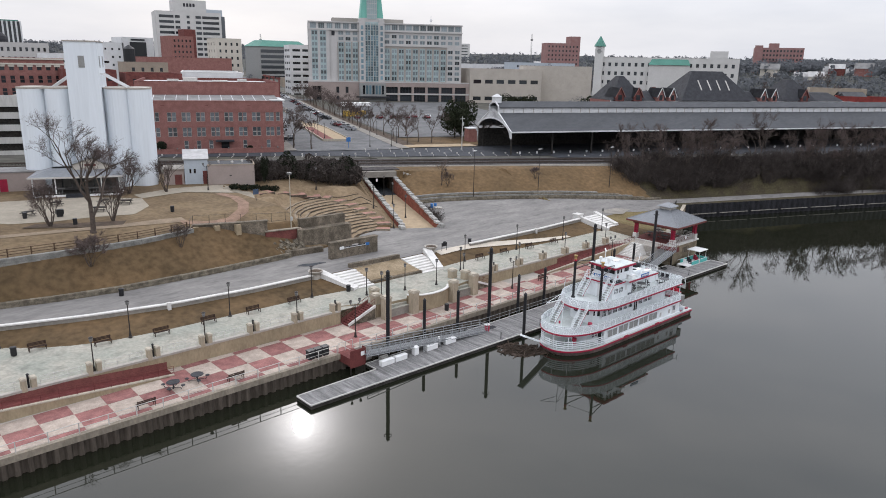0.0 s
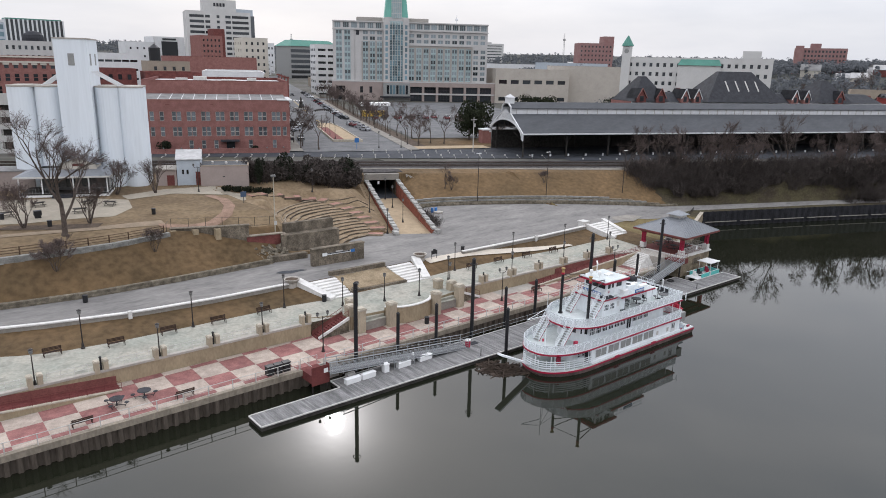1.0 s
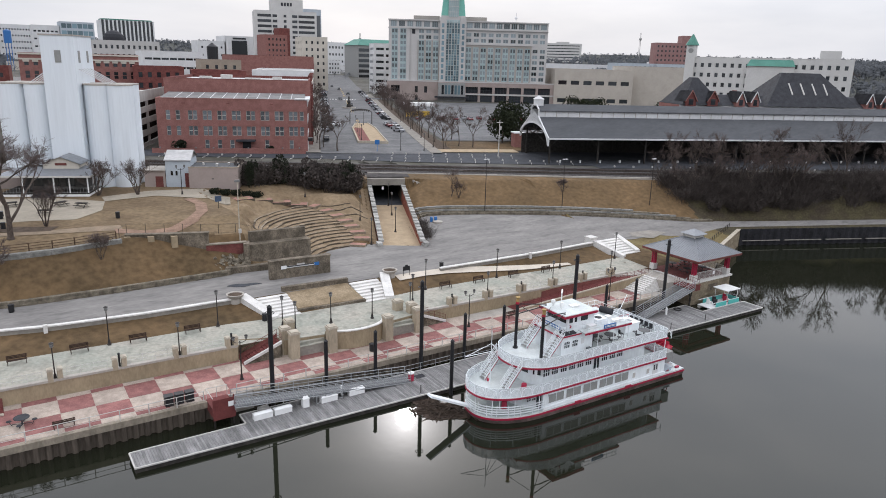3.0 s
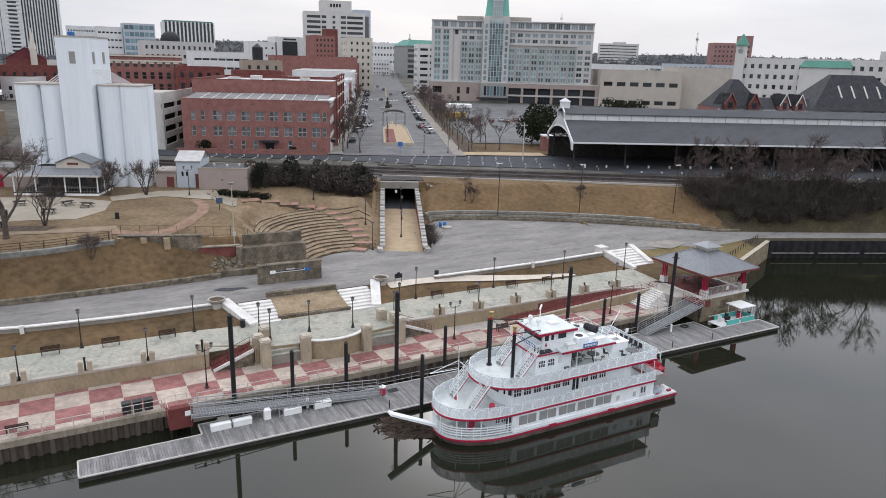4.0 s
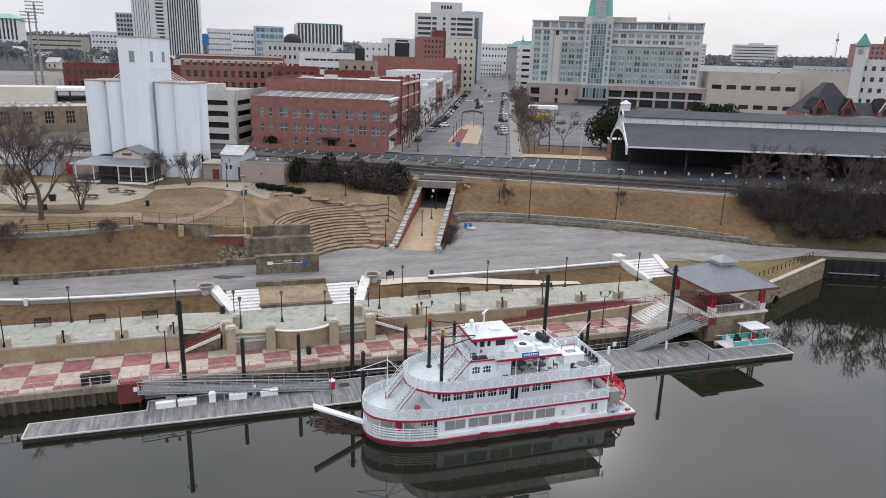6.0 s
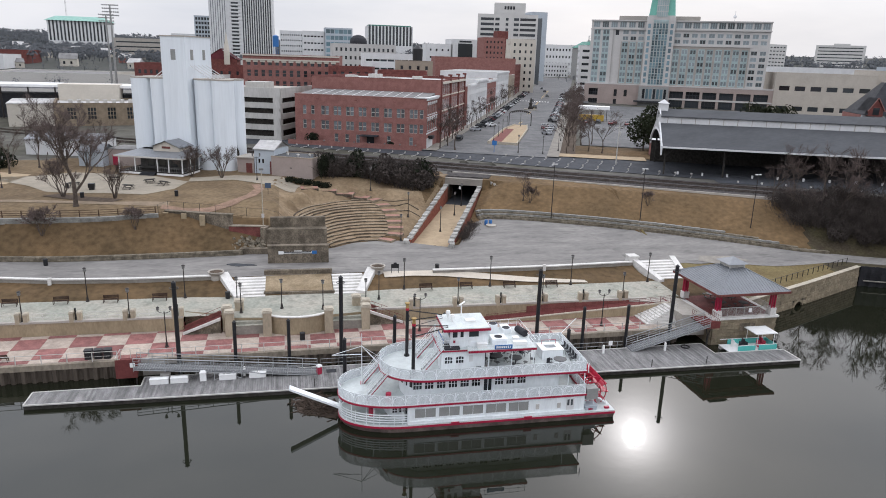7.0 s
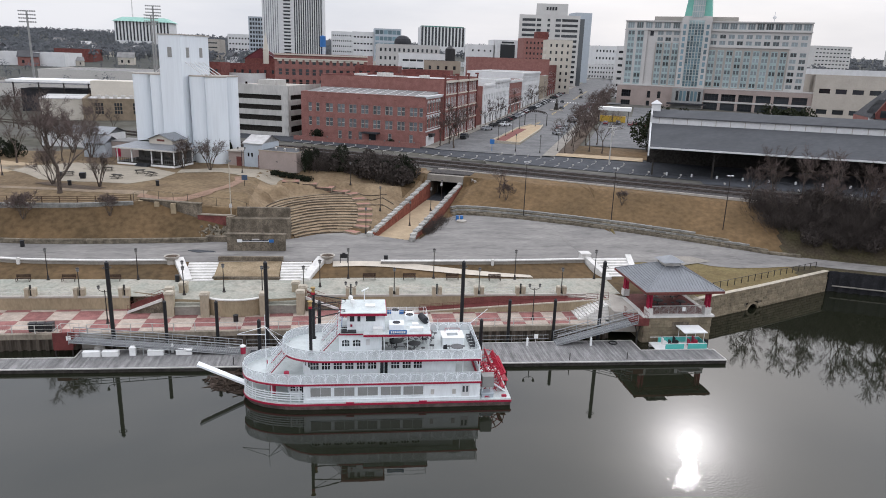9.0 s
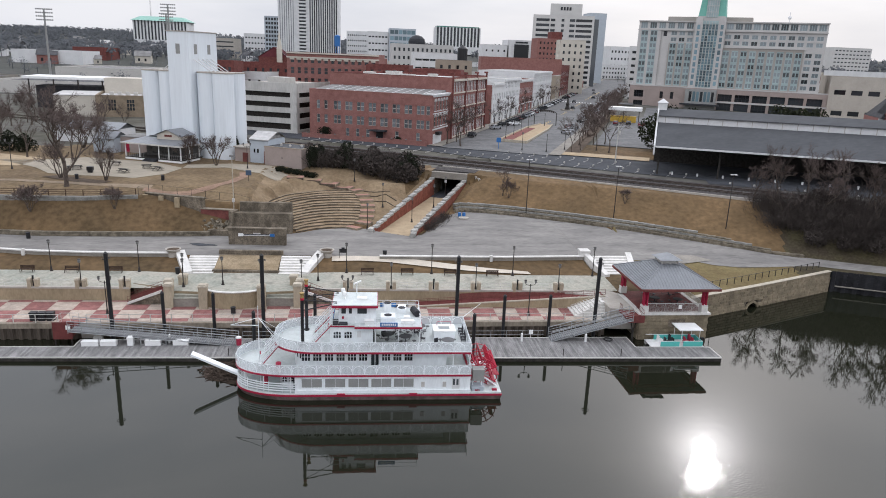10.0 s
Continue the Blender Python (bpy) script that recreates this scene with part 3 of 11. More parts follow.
def drape(name, left, right, mat, dz=0.04, across=8, step=1.0, label="", category="", kind="structure", height=land):
    """A sheet between two polylines, laid on the land."""
    def resample(pts, n):
        p = [Vector(q) for q in pts]
        d = [0.0]
        for a, b in zip(p, p[1:]):
            d.append(d[-1] + (b - a).length)
        return [Vector((np.interp(t, d, [q.x for q in p]), np.interp(t, d, [q.y for q in p]))) for t in np.linspace(0, d[-1], n)]
    length = max(sum((Vector(b) - Vector(a)).length for a, b in zip(pp, pp[1:])) for pp in (left, right))
    n = max(2, int(length / step) + 1)
    la, ra = resample(left, n), resample(right, n)
    sh = Shape()
    for a, b in zip(la, ra):
        for j in range(across + 1):
            p = a.lerp(b, j / across)
            sh.v.append((p.x, p.y, height(p.x, p.y) + dz))
    w = across + 1
    for i in range(n - 1):
        for j in range(across):
            a = i * w + j
            sh.f.append((a, a + w, a + w + 1, a + 1))
            sh.k.append(0)
    return solid(name, sh, mat, label, category or name, kind=kind)


def along(table, x0, x1, step=2.0, dy=0.0):
    n = max(2, int((x1 - x0) / step) + 1)
    return [(x, lerp(table, x) + dy) for x in np.linspace(x0, x1, n)]


# river
sh = Shape()
sh.face([(-4000, -4000, WATER_Z), (4200, -4000, WATER_Z), (4200, 120, WATER_Z), (-4000, 120, WATER_Z)])
solid("water", sh, WATER, "calm grey-green river water", "water", kind="structure")

# riverside road and plaza
drape("road", along(ROADWALL, -90, 111, dy=0.45), along(ROADFAR, -90, 88, dy=-0.1) + along(ROADFAR, 88.5, 111, dy=0.25), ASPHALT, dz=0.05, across=24, label="worn pale grey asphalt road and turning plaza")
drape("road", [(111, 79.0), (118, 80.5), (124, 80.6), (129.9, 80.9), (132, 79.6), (136, 78.9), (141, 79.4), (146, 80.2), (152, 81.0)], along(ROADFAR, 111, 152, dy=0.25), ASPHALT, dz=0.05, across=14, label="worn pale grey asphalt road narrowing past the gazebo")
drape("pavement", [(150, 81.0), (181, 67.8), (209, 55.2), (400, -31)], [(152, 84.0), (190, 67.2), (219, 53.3), (400, -29.3)], ASPHALT, dz=0.05, across=5, step=3, label="grey riverside path behind the sheet pile wall")
drape("pavement", along(TERR, -90, 112, dy=0.02), along(WALK, -90, 112), TERRACE, dz=0.03, across=6, label="pale grey-green stained concrete upper walk")
# promenade slab
sh = Shape()
xs = [-90, -60, -30, 0, 8, 20, 30, 45, 52, 66, 80, 92, 104, 108]
sh.prism([(x, lerp(QUAY, x)) for x in xs] + [(x, lerp(TERR, x) + 0.2) for x in reversed(xs)], WATER_Z - 1, QUAY_Z)
solid("promenade_floor", sh, CONCRETE, "pale concrete riverside promenade slab", "promenade", kind="structure")
# terrace retaining wall
sh = Shape()
for a, b in ((-90, 47.2), (70.2, 112)):
    pts = along(TERR, a, b, dy=-0.25)
    sh.wall(pts, 0.3, QUAY_Z - 0.2, 3.72)
solid("retaining_wall", sh, SANDSTONE, "tan cast stone retaining wall of the upper walk", "wall", kind="structure")
sh = Shape()
for a, b in ((-90, 47.2), (70.2, 107)):
    sh.wall(along(TERR, a, b, dy=-0.32), 0.5, 3.72, 3.95)
solid("coping", sh, CONCRETE, "pale concrete kerb along the upper walk", "coping", kind="structure")
# road wall with white coping
for a, b in ((-90, 49.6), (79.5, 110.4)):
    sh = Shape()
    sh.wall(along(ROADWALL, a, b), 0.4, 4.3, 5.6)
    w = solid("road_wall", sh, PAVING, "pale concrete wall with a white coping beside the road", "wall", kind="structure")
    sh = Shape()
    sh.wall(along(ROADWALL, a, b, dy=-0.08), 0.56, 5.6, 5.75)
    part("coping", sh, WHITE_STONE, w)


# quay face: coping and corrugated sheet piles
def quay_face(x0, x1):
    sh = Shape()
    pts = [(x, lerp(QUAY, x) - 0.35) for x in np.linspace(x0, x1, 40)]
    sh.wall(pts, 0.5, 1.55, QUAY_Z + 0.02)
    w = solid("quay_wall", sh, QUAYCAP, "weathered concrete quay cap over corrugated sheet piling", "quay", kind="structure")
    sh = Shape()
    pts, x, i = [], x0, 0
    while x < x1:
        y = lerp(QUAY, x)
        pts += [(x, y - 0.33), (x + 0.34, y - 0.33), (x + 0.5, y - 0.05), (x + 0.84, y - 0.05)]
        x += 1.0
    sh.wall(pts, 0.08, -0.8, 1.6)
    part("sheet_piling", sh, SHEETPILE, w, "corrugated, water-stained steel sheet piling")
    return w


quay_face(-90, 43.5)
quay_face(46.2, 108)
# right bank: stone block wall and dark sheet piles
RW = [(121.2, 65.6), (125.1, 67.3), (132.8, 70.35), (135.3, 71.35), (151.3, 78.2)]
stone_wall = solid("stone_wall", Shape().wall([(x - 0.05, y + 0.12) for x, y in RW], 0.5, 1.45, [3.4, 3.4, 3.42, 3.43, 3.5]), RUIN, "tan block stone river wall with an arched outfall", "wall", kind="structure")
for a, b in ((0, 3), (3, 5)):
    part("lower_wall", Shape().wall([(x - 0.05, y + 0.12) for x, y in RW[a:b]], 0.5, -0.6, 1.45), RUIN, stone_wall)
part("coping", Shape().wall([(x, y - 0.08) for x, y in RW], 0.75, [3.4, 3.4, 3.42, 3.43, 3.5], [3.48, 3.48, 3.5, 3.51, 3.58]), PIERCAP, stone_wall, "pale coping slab")
# culvert walls coloured dark to stand for the shade in the opening
part("outfall", Shape().wall([(132.3, 73.2), (132.8, 70.6)], 0.2, -0.6, 1.5).wall([(135.3, 71.6), (134.8, 74.2)], 0.2, -0.6, 1.5).wall([(132.0, 73.6), (135.2, 74.8)], 0.3, -0.6, 1.5), TIMBER_DARK, stone_wall, "culvert walls behind the outfall, shade in their dark colour")
sh = Shape()
pts, x = [], 151.5
while x < 330:
    for dx, dd in ((0, 0), (0.5, 0), (0.75, 0.4), (1.25, 0.4)):
        pts.append((x + dx, lerp(SHORE, x + dx) - 0.6 + dd))
    x += 1.5
sh.wall(pts, 0.1, -0.8, 3.5)
sheet = solid("sheet_pile_wall", sh, SHEETPILE_DARK, "black corrugated sheet pile river wall with waler beams", "wall", kind="structure")
for i in range(20):
    x = 152.0 + i * 8.6
    part("waler", Shape().wall([(x, lerp(SHORE, x) - 0.85), (x + 7.6, lerp(SHORE, x + 7.6) - 0.85)], 0.25, 1.1, 1.24), PAVING, sheet, "pale weathered waler beam")
# tunnel ramp
def ramp_point(s, q):
    p = RAMP_A + RAMP_DIR * s + RAMP_SIDE * q
    return p.x, p.y


drape("ramp", [ramp_point(s, -3.2) for s in (-0.5, 15, 28.6)], [ramp_point(s, 3.2) for s in (-0.5, 15, 28.6)], SAND, dz=0.0, across=4, label="sandy paved ramp down from the road to the tunnel", height=lambda x, y: ramp_floor(ramp_coords(x, y)[0]))
# floor turns dark just before the mouth, shade put into its colour
drape("tunnel_floor", [ramp_point(s, -3.2) for s in (28.6, 44, 60)], [ramp_point(s, 3.2) for s in (28.6, 44, 60)], ASPHALT_DARK, dz=0.0, across=4, label="floor of the tunnel, shade of the mouth in its dark colour", category="floor", height=lambda x, y: ramp_floor(ramp_coords(x, y)[0]))
for side in (-1, 1):
    sh = Shape()
    a, b = (-0.8, 31.1)
    sh.wall([ramp_point(s, side * 3.45 + 0.25) for s in (a, b)], 0.5, [4.0, 5.4], [5.6, 9.4])
    solid("ramp_wall", sh, BRICK_ORANGE, "orange-red brick wall of the tunnel ramp", "wall", kind="structure")

# grass verges against the outer faces of the ramp walls
for side in (-1, 1):
    near, far = [ramp_point(s, side * 3.9) for s in (0.5, 16, 34)], [ramp_point(s, side * 5.4) for s in (0.5, 16, 34)]
    drape("verge", near if side < 0 else far, far if side < 0 else near, SEATLAWN if side < 0 else SLOPEGRASS, dz=0.05, across=4, step=0.4, label="dry grass verge beside the tunnel ramp wall", category="verge")

# ---- riverboat at the dock ----
def bow_plan(x0, x1, half, length, n=14, square=True):
    """A deck plan with a rounded bow: points from the near stern corner round the bow to the far one."""
    near = []
    for i in range(n + 1):
        a = math.pi / 2 * i / n
        near.append((x0 + length * (1 - math.cos(a)), -half * math.sin(a) ** 0.85))
    side = near[::-1]
    pts = [(x1, -half)] + side + [(x, -y) for x, y in near[1:]] + [(x1, half)]
    return pts


def plan_solid(sh, pts, z0, z1, k=0, grow=0.0):
    """Closes a deck plan as a slab (plan runs clockwise seen from above, so it is turned)."""
    sh.prism(list(reversed(pts)), z0, z1, k)


def edge_band(sh, pts, z0, z1, out, k=0, closed=False):
    pp = [Vector(p) for p in pts] + ([Vector(pts[0])] if closed else [])
    sh.wall([(p.x, p.y) for p in pp], out, z0, z1, k)


def railing(sh, pts, z0, z1, gap, bar=0.02, rails=(1.0,), k=0, post=None, closed=False):
    """Upright bars along a polyline, with rails at those shares of the height."""
    pp = [Vector((p[0], p[1])) for p in pts] + ([Vector((pts[0][0], pts[0][1]))] if closed else [])
    for a, b in zip(pp, pp[1:]):
        d = (b - a).length
        if d < 1e-4:
            continue
        for f in rails:
            sh.rod((*a, z0 + (z1 - z0) * f), (*b, z0 + (z1 - z0) * f), bar * 1.2, n=4, k=k, caps=False)
    run, nxt = 0.0, 0.0
    for a, b in zip(pp, pp[1:]):
        d = (b - a).length
        while nxt <= run + d:
            p = a.lerp(b, (nxt - run) / d) if d else a
            sh.rod((*p, z0), (*p, z1), bar, n=4, k=k, caps=False)
            nxt += gap
        run += d


def stair_flight(parent, x0, z0, x1, z1, y, wide, treads, rail=0.95):
    st = Shape()
    for s in (-1, 1):
        yy = y + s * wide / 2
        st.face([(x0, yy - 0.03, z0), (x1, yy - 0.03, z1), (x1, yy - 0.03, z1 + 0.2), (x0, yy - 0.03, z0 + 0.2)])
        st.face([(x0, yy + 0.03, z0), (x0, yy + 0.03, z0 + 0.2), (x1, yy + 0.03, z1 + 0.2), (x1, yy + 0.03, z1)])
        st.face([(x0, yy - 0.03, z0 + 0.2), (x1, yy - 0.03, z1 + 0.2), (x1, yy + 0.03, z1 + 0.2), (x0, yy + 0.03, z0 + 0.2)])
    flight = part("stair_flight", st, BOATWHITE, parent, "steep white boat stair with dark treads and pipe rails")
    edge = Shape()
    yy = y - wide / 2 - 0.04
    edge.face([(x0, yy, z0 - 0.04), (x1, yy, z1 - 0.04), (x1, yy, z1 + 0.1), (x0, yy, z0 + 0.1)])
    edge.face([(x0, yy + 0.02, z0 - 0.04), (x0, yy + 0.02, z0 + 0.1), (x1, yy + 0.02, z1 + 0.1), (x1, yy + 0.02, z1 - 0.04)])
    part("stringer_edge", edge, BOATRED, flight, "red painted stringer edge")
    tr = Shape()
    for i in range(treads):
        f = (i + 0.5) / treads
        tr.box(x0 + (x1 - x0) * f - 0.14, x0 + (x1 - x0) * f + 0.14, y - wide / 2, y + wide / 2, z0 + (z1 - z0) * f, z0 + (z1 - z0) * f + 0.04)
    part("tread", tr, SCREEN, flight, "grey open treads")
    rl = Shape()
    for s in (-1, 1):
        yy = y + s * (wide / 2 + 0.02)
        for f in (0.35, 0.68, 1.0):
            rl.rod((x0, yy, z0 + rail * f), (x1, yy, z1 + rail * f), 0.03, n=4)
        for i in range(5):
            f = i / 4
            rl.rod((x0 + (x1 - x0) * f, yy, z0 + (z1 - z0) * f), (x0 + (x1 - x0) * f, yy, z0 + (z1 - z0) * f + rail), 0.02, n=4)
    part("handrail", rl, BOATWHITE, flight, "white pipe handrail")
    return flight


def arched_window(parent, x, z, w, h, y, facing, panes=3, name="window"):
    """A dark window with white glazing bars and an arched head on a side wall at y."""
    s = -1 if facing < 0 else 1
    fr = Shape()
    fr.box(x, x + w, y + s * 0.0, y + s * 0.03, z, z + h)
    win = part(name, fr, GLASSDARK, parent, "dark window with white glazing bars")
    mu = Shape()
    for i in range(panes + 1):
        xx = x + w * i / panes
        mu.box(xx - 0.025, xx + 0.025, y + s * 0.028, y + s * 0.055, z, z + h)
    for f in (0, 0.5, 1):
        mu.box(x, x + w, y + s * 0.028, y + s * 0.05, z + h * f - 0.025, z + h * f + 0.025)
    for i in range(6):
        f0, f1 = i / 6, (i + 1) / 6
        mu.box(x + w * f0, x + w * f1, y + s * 0.028, y + s * 0.06, z + h - 0.14 * abs((f0 + f1) / 2 - 0.5) ** 2 * 4, z + h + 0.04)
    part("glazing_bar", mu, BOATWHITE, win)


def patio_table(m, mat, label, chairs=4, category="table", group=""):
    """A round metal table with fixed seats."""
    t = thing("picnic_table", label, category, m, group)
    part("tabletop", Shape().lathe(0, 0, [(0.62, 0.70), (0.66, 0.72), (0.66, 0.75), (0.6, 0.77)], 14), mat, t)
    part("pedestal", Shape().rod((0, 0, 0), (0, 0, 0.72), 0.06, n=8), mat, t)
    for i in range(chairs):
        a = 2 * math.pi * (i + 0.5) / chairs
        c, s = math.cos(a), math.sin(a)
        seat = Shape().lathe(c * 1.02, s * 1.02, [(0.2, 0.42), (0.23, 0.44), (0.21, 0.48)], 10)
        seat.rod((0, 0, 0.12), (c * 0.8, s * 0.8, 0.14), 0.03, n=5).rod((c * 0.8, s * 0.8, 0.0), (c * 1.02, s * 1.02, 0.43), 0.03, n=5)
        part("seat", seat, mat, t)
    return t


def boat_chair(m, mat):
    t = thing("deck_chair", "grey metal chair on the top deck of the riverboat", "chair", m, "chairs on the top deck")
    part("seat", Shape().box(-0.24, 0.24, -0.24, 0.24, 0.42, 0.46), mat, t)
    b = Shape().box(-0.24, 0.24, 0.2, 0.24, 0.46, 0.9)
    part("backrest", b, mat, t)
    for x in (-0.2, 0.2):
        for y in (-0.2, 0.2):
            part("leg", Shape().rod((x, y, 0), (x, y, 0.43), 0.02, n=4), mat, t)
    return t


BOAT = pose(64.0, 48.95, 0.0, 0, 0, -1.4)


def build_boat():
    boat = thing("riverboat", "white three-deck paddle riverboat with red trim moored at the dock", "riverboat", BOAT)
    # hull
    hull_plan = bow_plan(0.0, 27.3, 3.8, 6.4)
    low_plan = bow_plan(0.25, 27.25, 3.72, 6.4)
    sh = Shape()
    n = len(hull_plan)
    rings = [[(p[0], p[1], z) for p in pl] for pl, z in ((low_plan, -0.5), (low_plan, 0.15), (hull_plan, 0.6))]
    for lo, hi in zip(rings, rings[1:]):
        for i in range(n):
            j = (i + 1) % n
            sh.face([lo[j], lo[i], hi[i], hi[j]])
    hull = part("hull", sh, BOATHULL, boat, "weathered dark hull")
    sh = Shape()
    plan_solid(sh, hull_plan, 0.80, 0.95)
    part("main_deck", sh, BOATDECK, boat, "pale grey painted deck")
    sh = Shape()
    plan_solid(sh, bow_plan(-0.05, 27.35, 3.86, 6.45), 0.6, 0.80)
    part("rub_rail", sh, BOATRED, boat, "red rubbing band")
    # main house, flush with the sides
    sh = Shape()
    y = 3.62
    sh.box(6.3, 22.6, -y, y, 0.95, 2.8)
    front = bow_plan(4.4, 6.32, 2.75, 2.0, n=6)
    plan_solid(sh, front, 0.95, 2.8)
    for s in (-1, 1):
        sh.box(22.6, 24.05, min(s * 2.35, s * y), max(s * 2.35, s * y), 0.95, 2.8)
    house = part("main_house", sh, BOATWHITE, boat, "white lower deck house")
    sh = Shape()
    sh.box(6.3, 24.1, -3.78, -3.64, 0.95, 1.25)
    sh.box(6.3, 24.1, 3.64, 3.78, 0.95, 1.25)
    part("side_ledge", sh, BOATWHITE, boat)
    for s in (-1, 1):
        for x in (7.0, 9.33, 11.65, 13.95, 16.22):
            fr = part("window_screen", Shape().box(x, x + 2.0, s * 3.63, s * 3.665, 1.55, 2.5), SCREEN, house, "grey roller screen over a wide window")
            bars = Shape()
            for xx in (x - 0.05, x + 0.98, x + 2.0):
                bars.box(xx, xx + (0.05 if xx != x + 0.98 else 0.03), s * 3.63, s * 3.70, 1.5, 2.55)
            for zz in (1.5, 2.5):
                bars.box(x - 0.05, x + 2.05, s * 3.63, s * 3.70, zz, zz + 0.05)
            part("frame", bars, BOATWHITE, fr)
        for x in (19.0, 21.2):
            part("vent_panel", Shape().box(x, x + 0.35, s * 3.63, s * 3.68, 1.55, 2.1), RAILGREY, house)
        part("door", Shape().box(22.15, 22.95, s * 3.63, s * 3.68, 1.0, 2.5), STUCCO_WHITE, house)
        for x in (22.24, 22.6):
            part("pane", Shape().box(x, x + 0.22, s * 3.675, s * 3.69, 1.75, 2.4), GLASSGREY, house)
        part("fender", Shape().box(10.5, 11.3, s * 3.8, s * 3.92, 0.8, 0.95), BOATRED, boat)
        part("fender", Shape().box(17.8, 18.6, s * 3.8, s * 3.92, 0.8, 0.95), BOATRED, boat)
        for x in (4.95, 5.6):
            arched_window(house, x, 1.75, 0.5, 0.55, s * 2.72, s, 2)
        part("door", Shape().box(6.15, 6.28, s * 2.8, s * 3.4, 1.0, 2.6), GLASSDARK, house)
    # bow rail of the main deck
    rail = Shape()
    pts = [p for p in hull_plan if p[0] < 6.5]
    pts = [(p[0] + 0.08, p[1] * 0.975) for p in pts]
    for f in (0.18, 0.4, 0.62, 0.84):
        for a, b in zip(pts, pts[1:]):
            if abs(a[1]) < 0.5 and abs(b[1]) < 0.5:
                continue
            rail.box(0, 1, -0.02, 0.02, 0, 0.1, m=Matrix.Translation((a[0], a[1], 0.95 + f * 1.15)) @ Matrix.Rotation(math.atan2(b[1] - a[1], b[0] - a[0]), 4, "Z") @ Matrix.Diagonal((math.dist(a, b), 1, 1, 1)))
    for p in pts[::2]:
        rail.rod((p[0], p[1], 0.95), (p[0], p[1], 2.15), 0.035, n=5)
    part("bow_rail", rail, BOATWHITE, boat, "white plank bow rail")
    for x, yy in [(p[0] + 0.1, p[1] * 0.97) for p in pts[1::4]] + [(2.6, -1.4), (2.6, 1.4), (24.0, -3.5), (24.0, 3.5)]:
        part("stanchion", Shape().rod((x, yy, 0.95), (x, yy, 2.85), 0.05, n=6), BOATWHITE, boat)

    # two passenger decks
    for z, x0, x1, half, bow in ((2.95, 0.0, 24.1, 3.75, 6.2), (5.4, 4.0, 24.0, 3.7, 4.6)):
        plan = bow_plan(x0, x1, half, bow)
        sh = Shape()
        plan_solid(sh, plan, z - 0.14, z)
        deck = part("passenger_deck", sh, BOATDECK, boat, "pale painted passenger deck edged in red")
        sh = Shape()
        edge_band(sh, list(reversed(bow_plan(x0 - 0.06, x1 + 0.06, half + 0.06, bow + 0.05))), z - 0.2, z - 0.02, 0.05, closed=True)
        part("trim_band", sh, BOATRED, deck, "red trim band")
        inner = bow_plan(x0 + 0.06, x1 - 0.06, half - 0.06, bow)
        ring = list(reversed(inner))
        sh = Shape()
        railing(sh, ring, z, z + 1.02, 0.085, bar=0.016, rails=(0.04, 1.0), closed=True)
        part("rail_mesh", sh, BOATWHITE, deck, "white mesh railing panel")
        sh = Shape()
        pp = [Vector((p[0], p[1])) for p in ring] + [Vector(ring[0])]
        run, nxt = 0.0, 0.6
        for a, b in zip(pp, pp[1:]):
            d = (b - a).length
            while nxt <= run + d and d > 0:
                u = (b - a) / d
                p = a.lerp(b, (nxt - run) / d)
                last = None
                for i in range(9):
                    w = math.pi * i / 8
                    q = (p.x - u.x * 0.52 * math.cos(w), p.y - u.y * 0.52 * math.cos(w), z + 0.28 + 0.6 * math.sin(w) ** 0.6)
                    if last:
                        sh.rod(last, q, 0.028, n=4, caps=False)
                    last = q
                sh.rod((p.x - u.x * 0.6, p.y - u.y * 0.6, z), (p.x - u.x * 0.6, p.y - u.y * 0.6, z + 1.05), 0.035, n=4)
                nxt += 1.2
            run += d
        part("rail_arch", sh, BOATWHITE, deck)
        sh = Shape()
        edge_band(sh, ring, z + 0.02, z + 0.98, 0.012, closed=True)
        scr = part("rail_screen", sh, RAILSCREEN, deck, "pale translucent mesh screen")
    # second deck house
    sh = Shape()
    plan_solid(sh, bow_plan(6.0, 21.6, 2.62, 1.9, n=8), 2.95, 5.27)
    house2 = part("upper_house", sh, BOATWHITE, boat, "white middle deck house with arched windows")
    for s in (-1, 1):
        for x in (6.95, 8.08, 9.25, 10.4, 11.55, 12.68, 15.0, 16.15, 17.28):
            arched_window(house2, x - 0.02, 3.98, 0.86, 0.9, s * 2.63, s)
        for x in (13.9, 14.3):
            part("door", Shape().box(x, x + 0.34, s * 2.63, s * 2.67, 3.0, 4.95), GLASSDARK, house2, "dark glazed door leaf")
        for x in (13.8, 14.25, 14.68):
            part("door_post", Shape().box(x, x + 0.07, s * 2.63, s * 2.7, 2.97, 5.05), BOATWHITE, house2)
    for a in (-50, -18, 18, 50):
        w = Shape().box(-0.4, 0.4, -0.02, 0.02, 0, 0.78)
        wx, wy = 6.0 + 1.9 * (1 - math.cos(radians(a))), 2.62 * math.sin(radians(a))
        part("window", w, GLASSDARK, house2, m=pose(wx - 0.03, wy, 4.05, 0, 0, 90 - a * 0.8))
    # stanchions under the top deck
    for s in (-1, 1):
        for x in (22.2, 23.9):
            part("stanchion", Shape().rod((x, s * 3.5, 2.95), (x, s * 3.5, 5.27), 0.05, n=6), BOATWHITE, boat)
    # top deck cabin, bar roof and pilothouse
    sh = Shape()
    sh.prism([(9.75, -2.0), (14.05, -2.0), (14.05, 2.0), (9.75, 2.0)], 5.4, 7.5)
    cabin = part("top_cabin", sh, BOATWHITE, boat, "white top deck cabin")
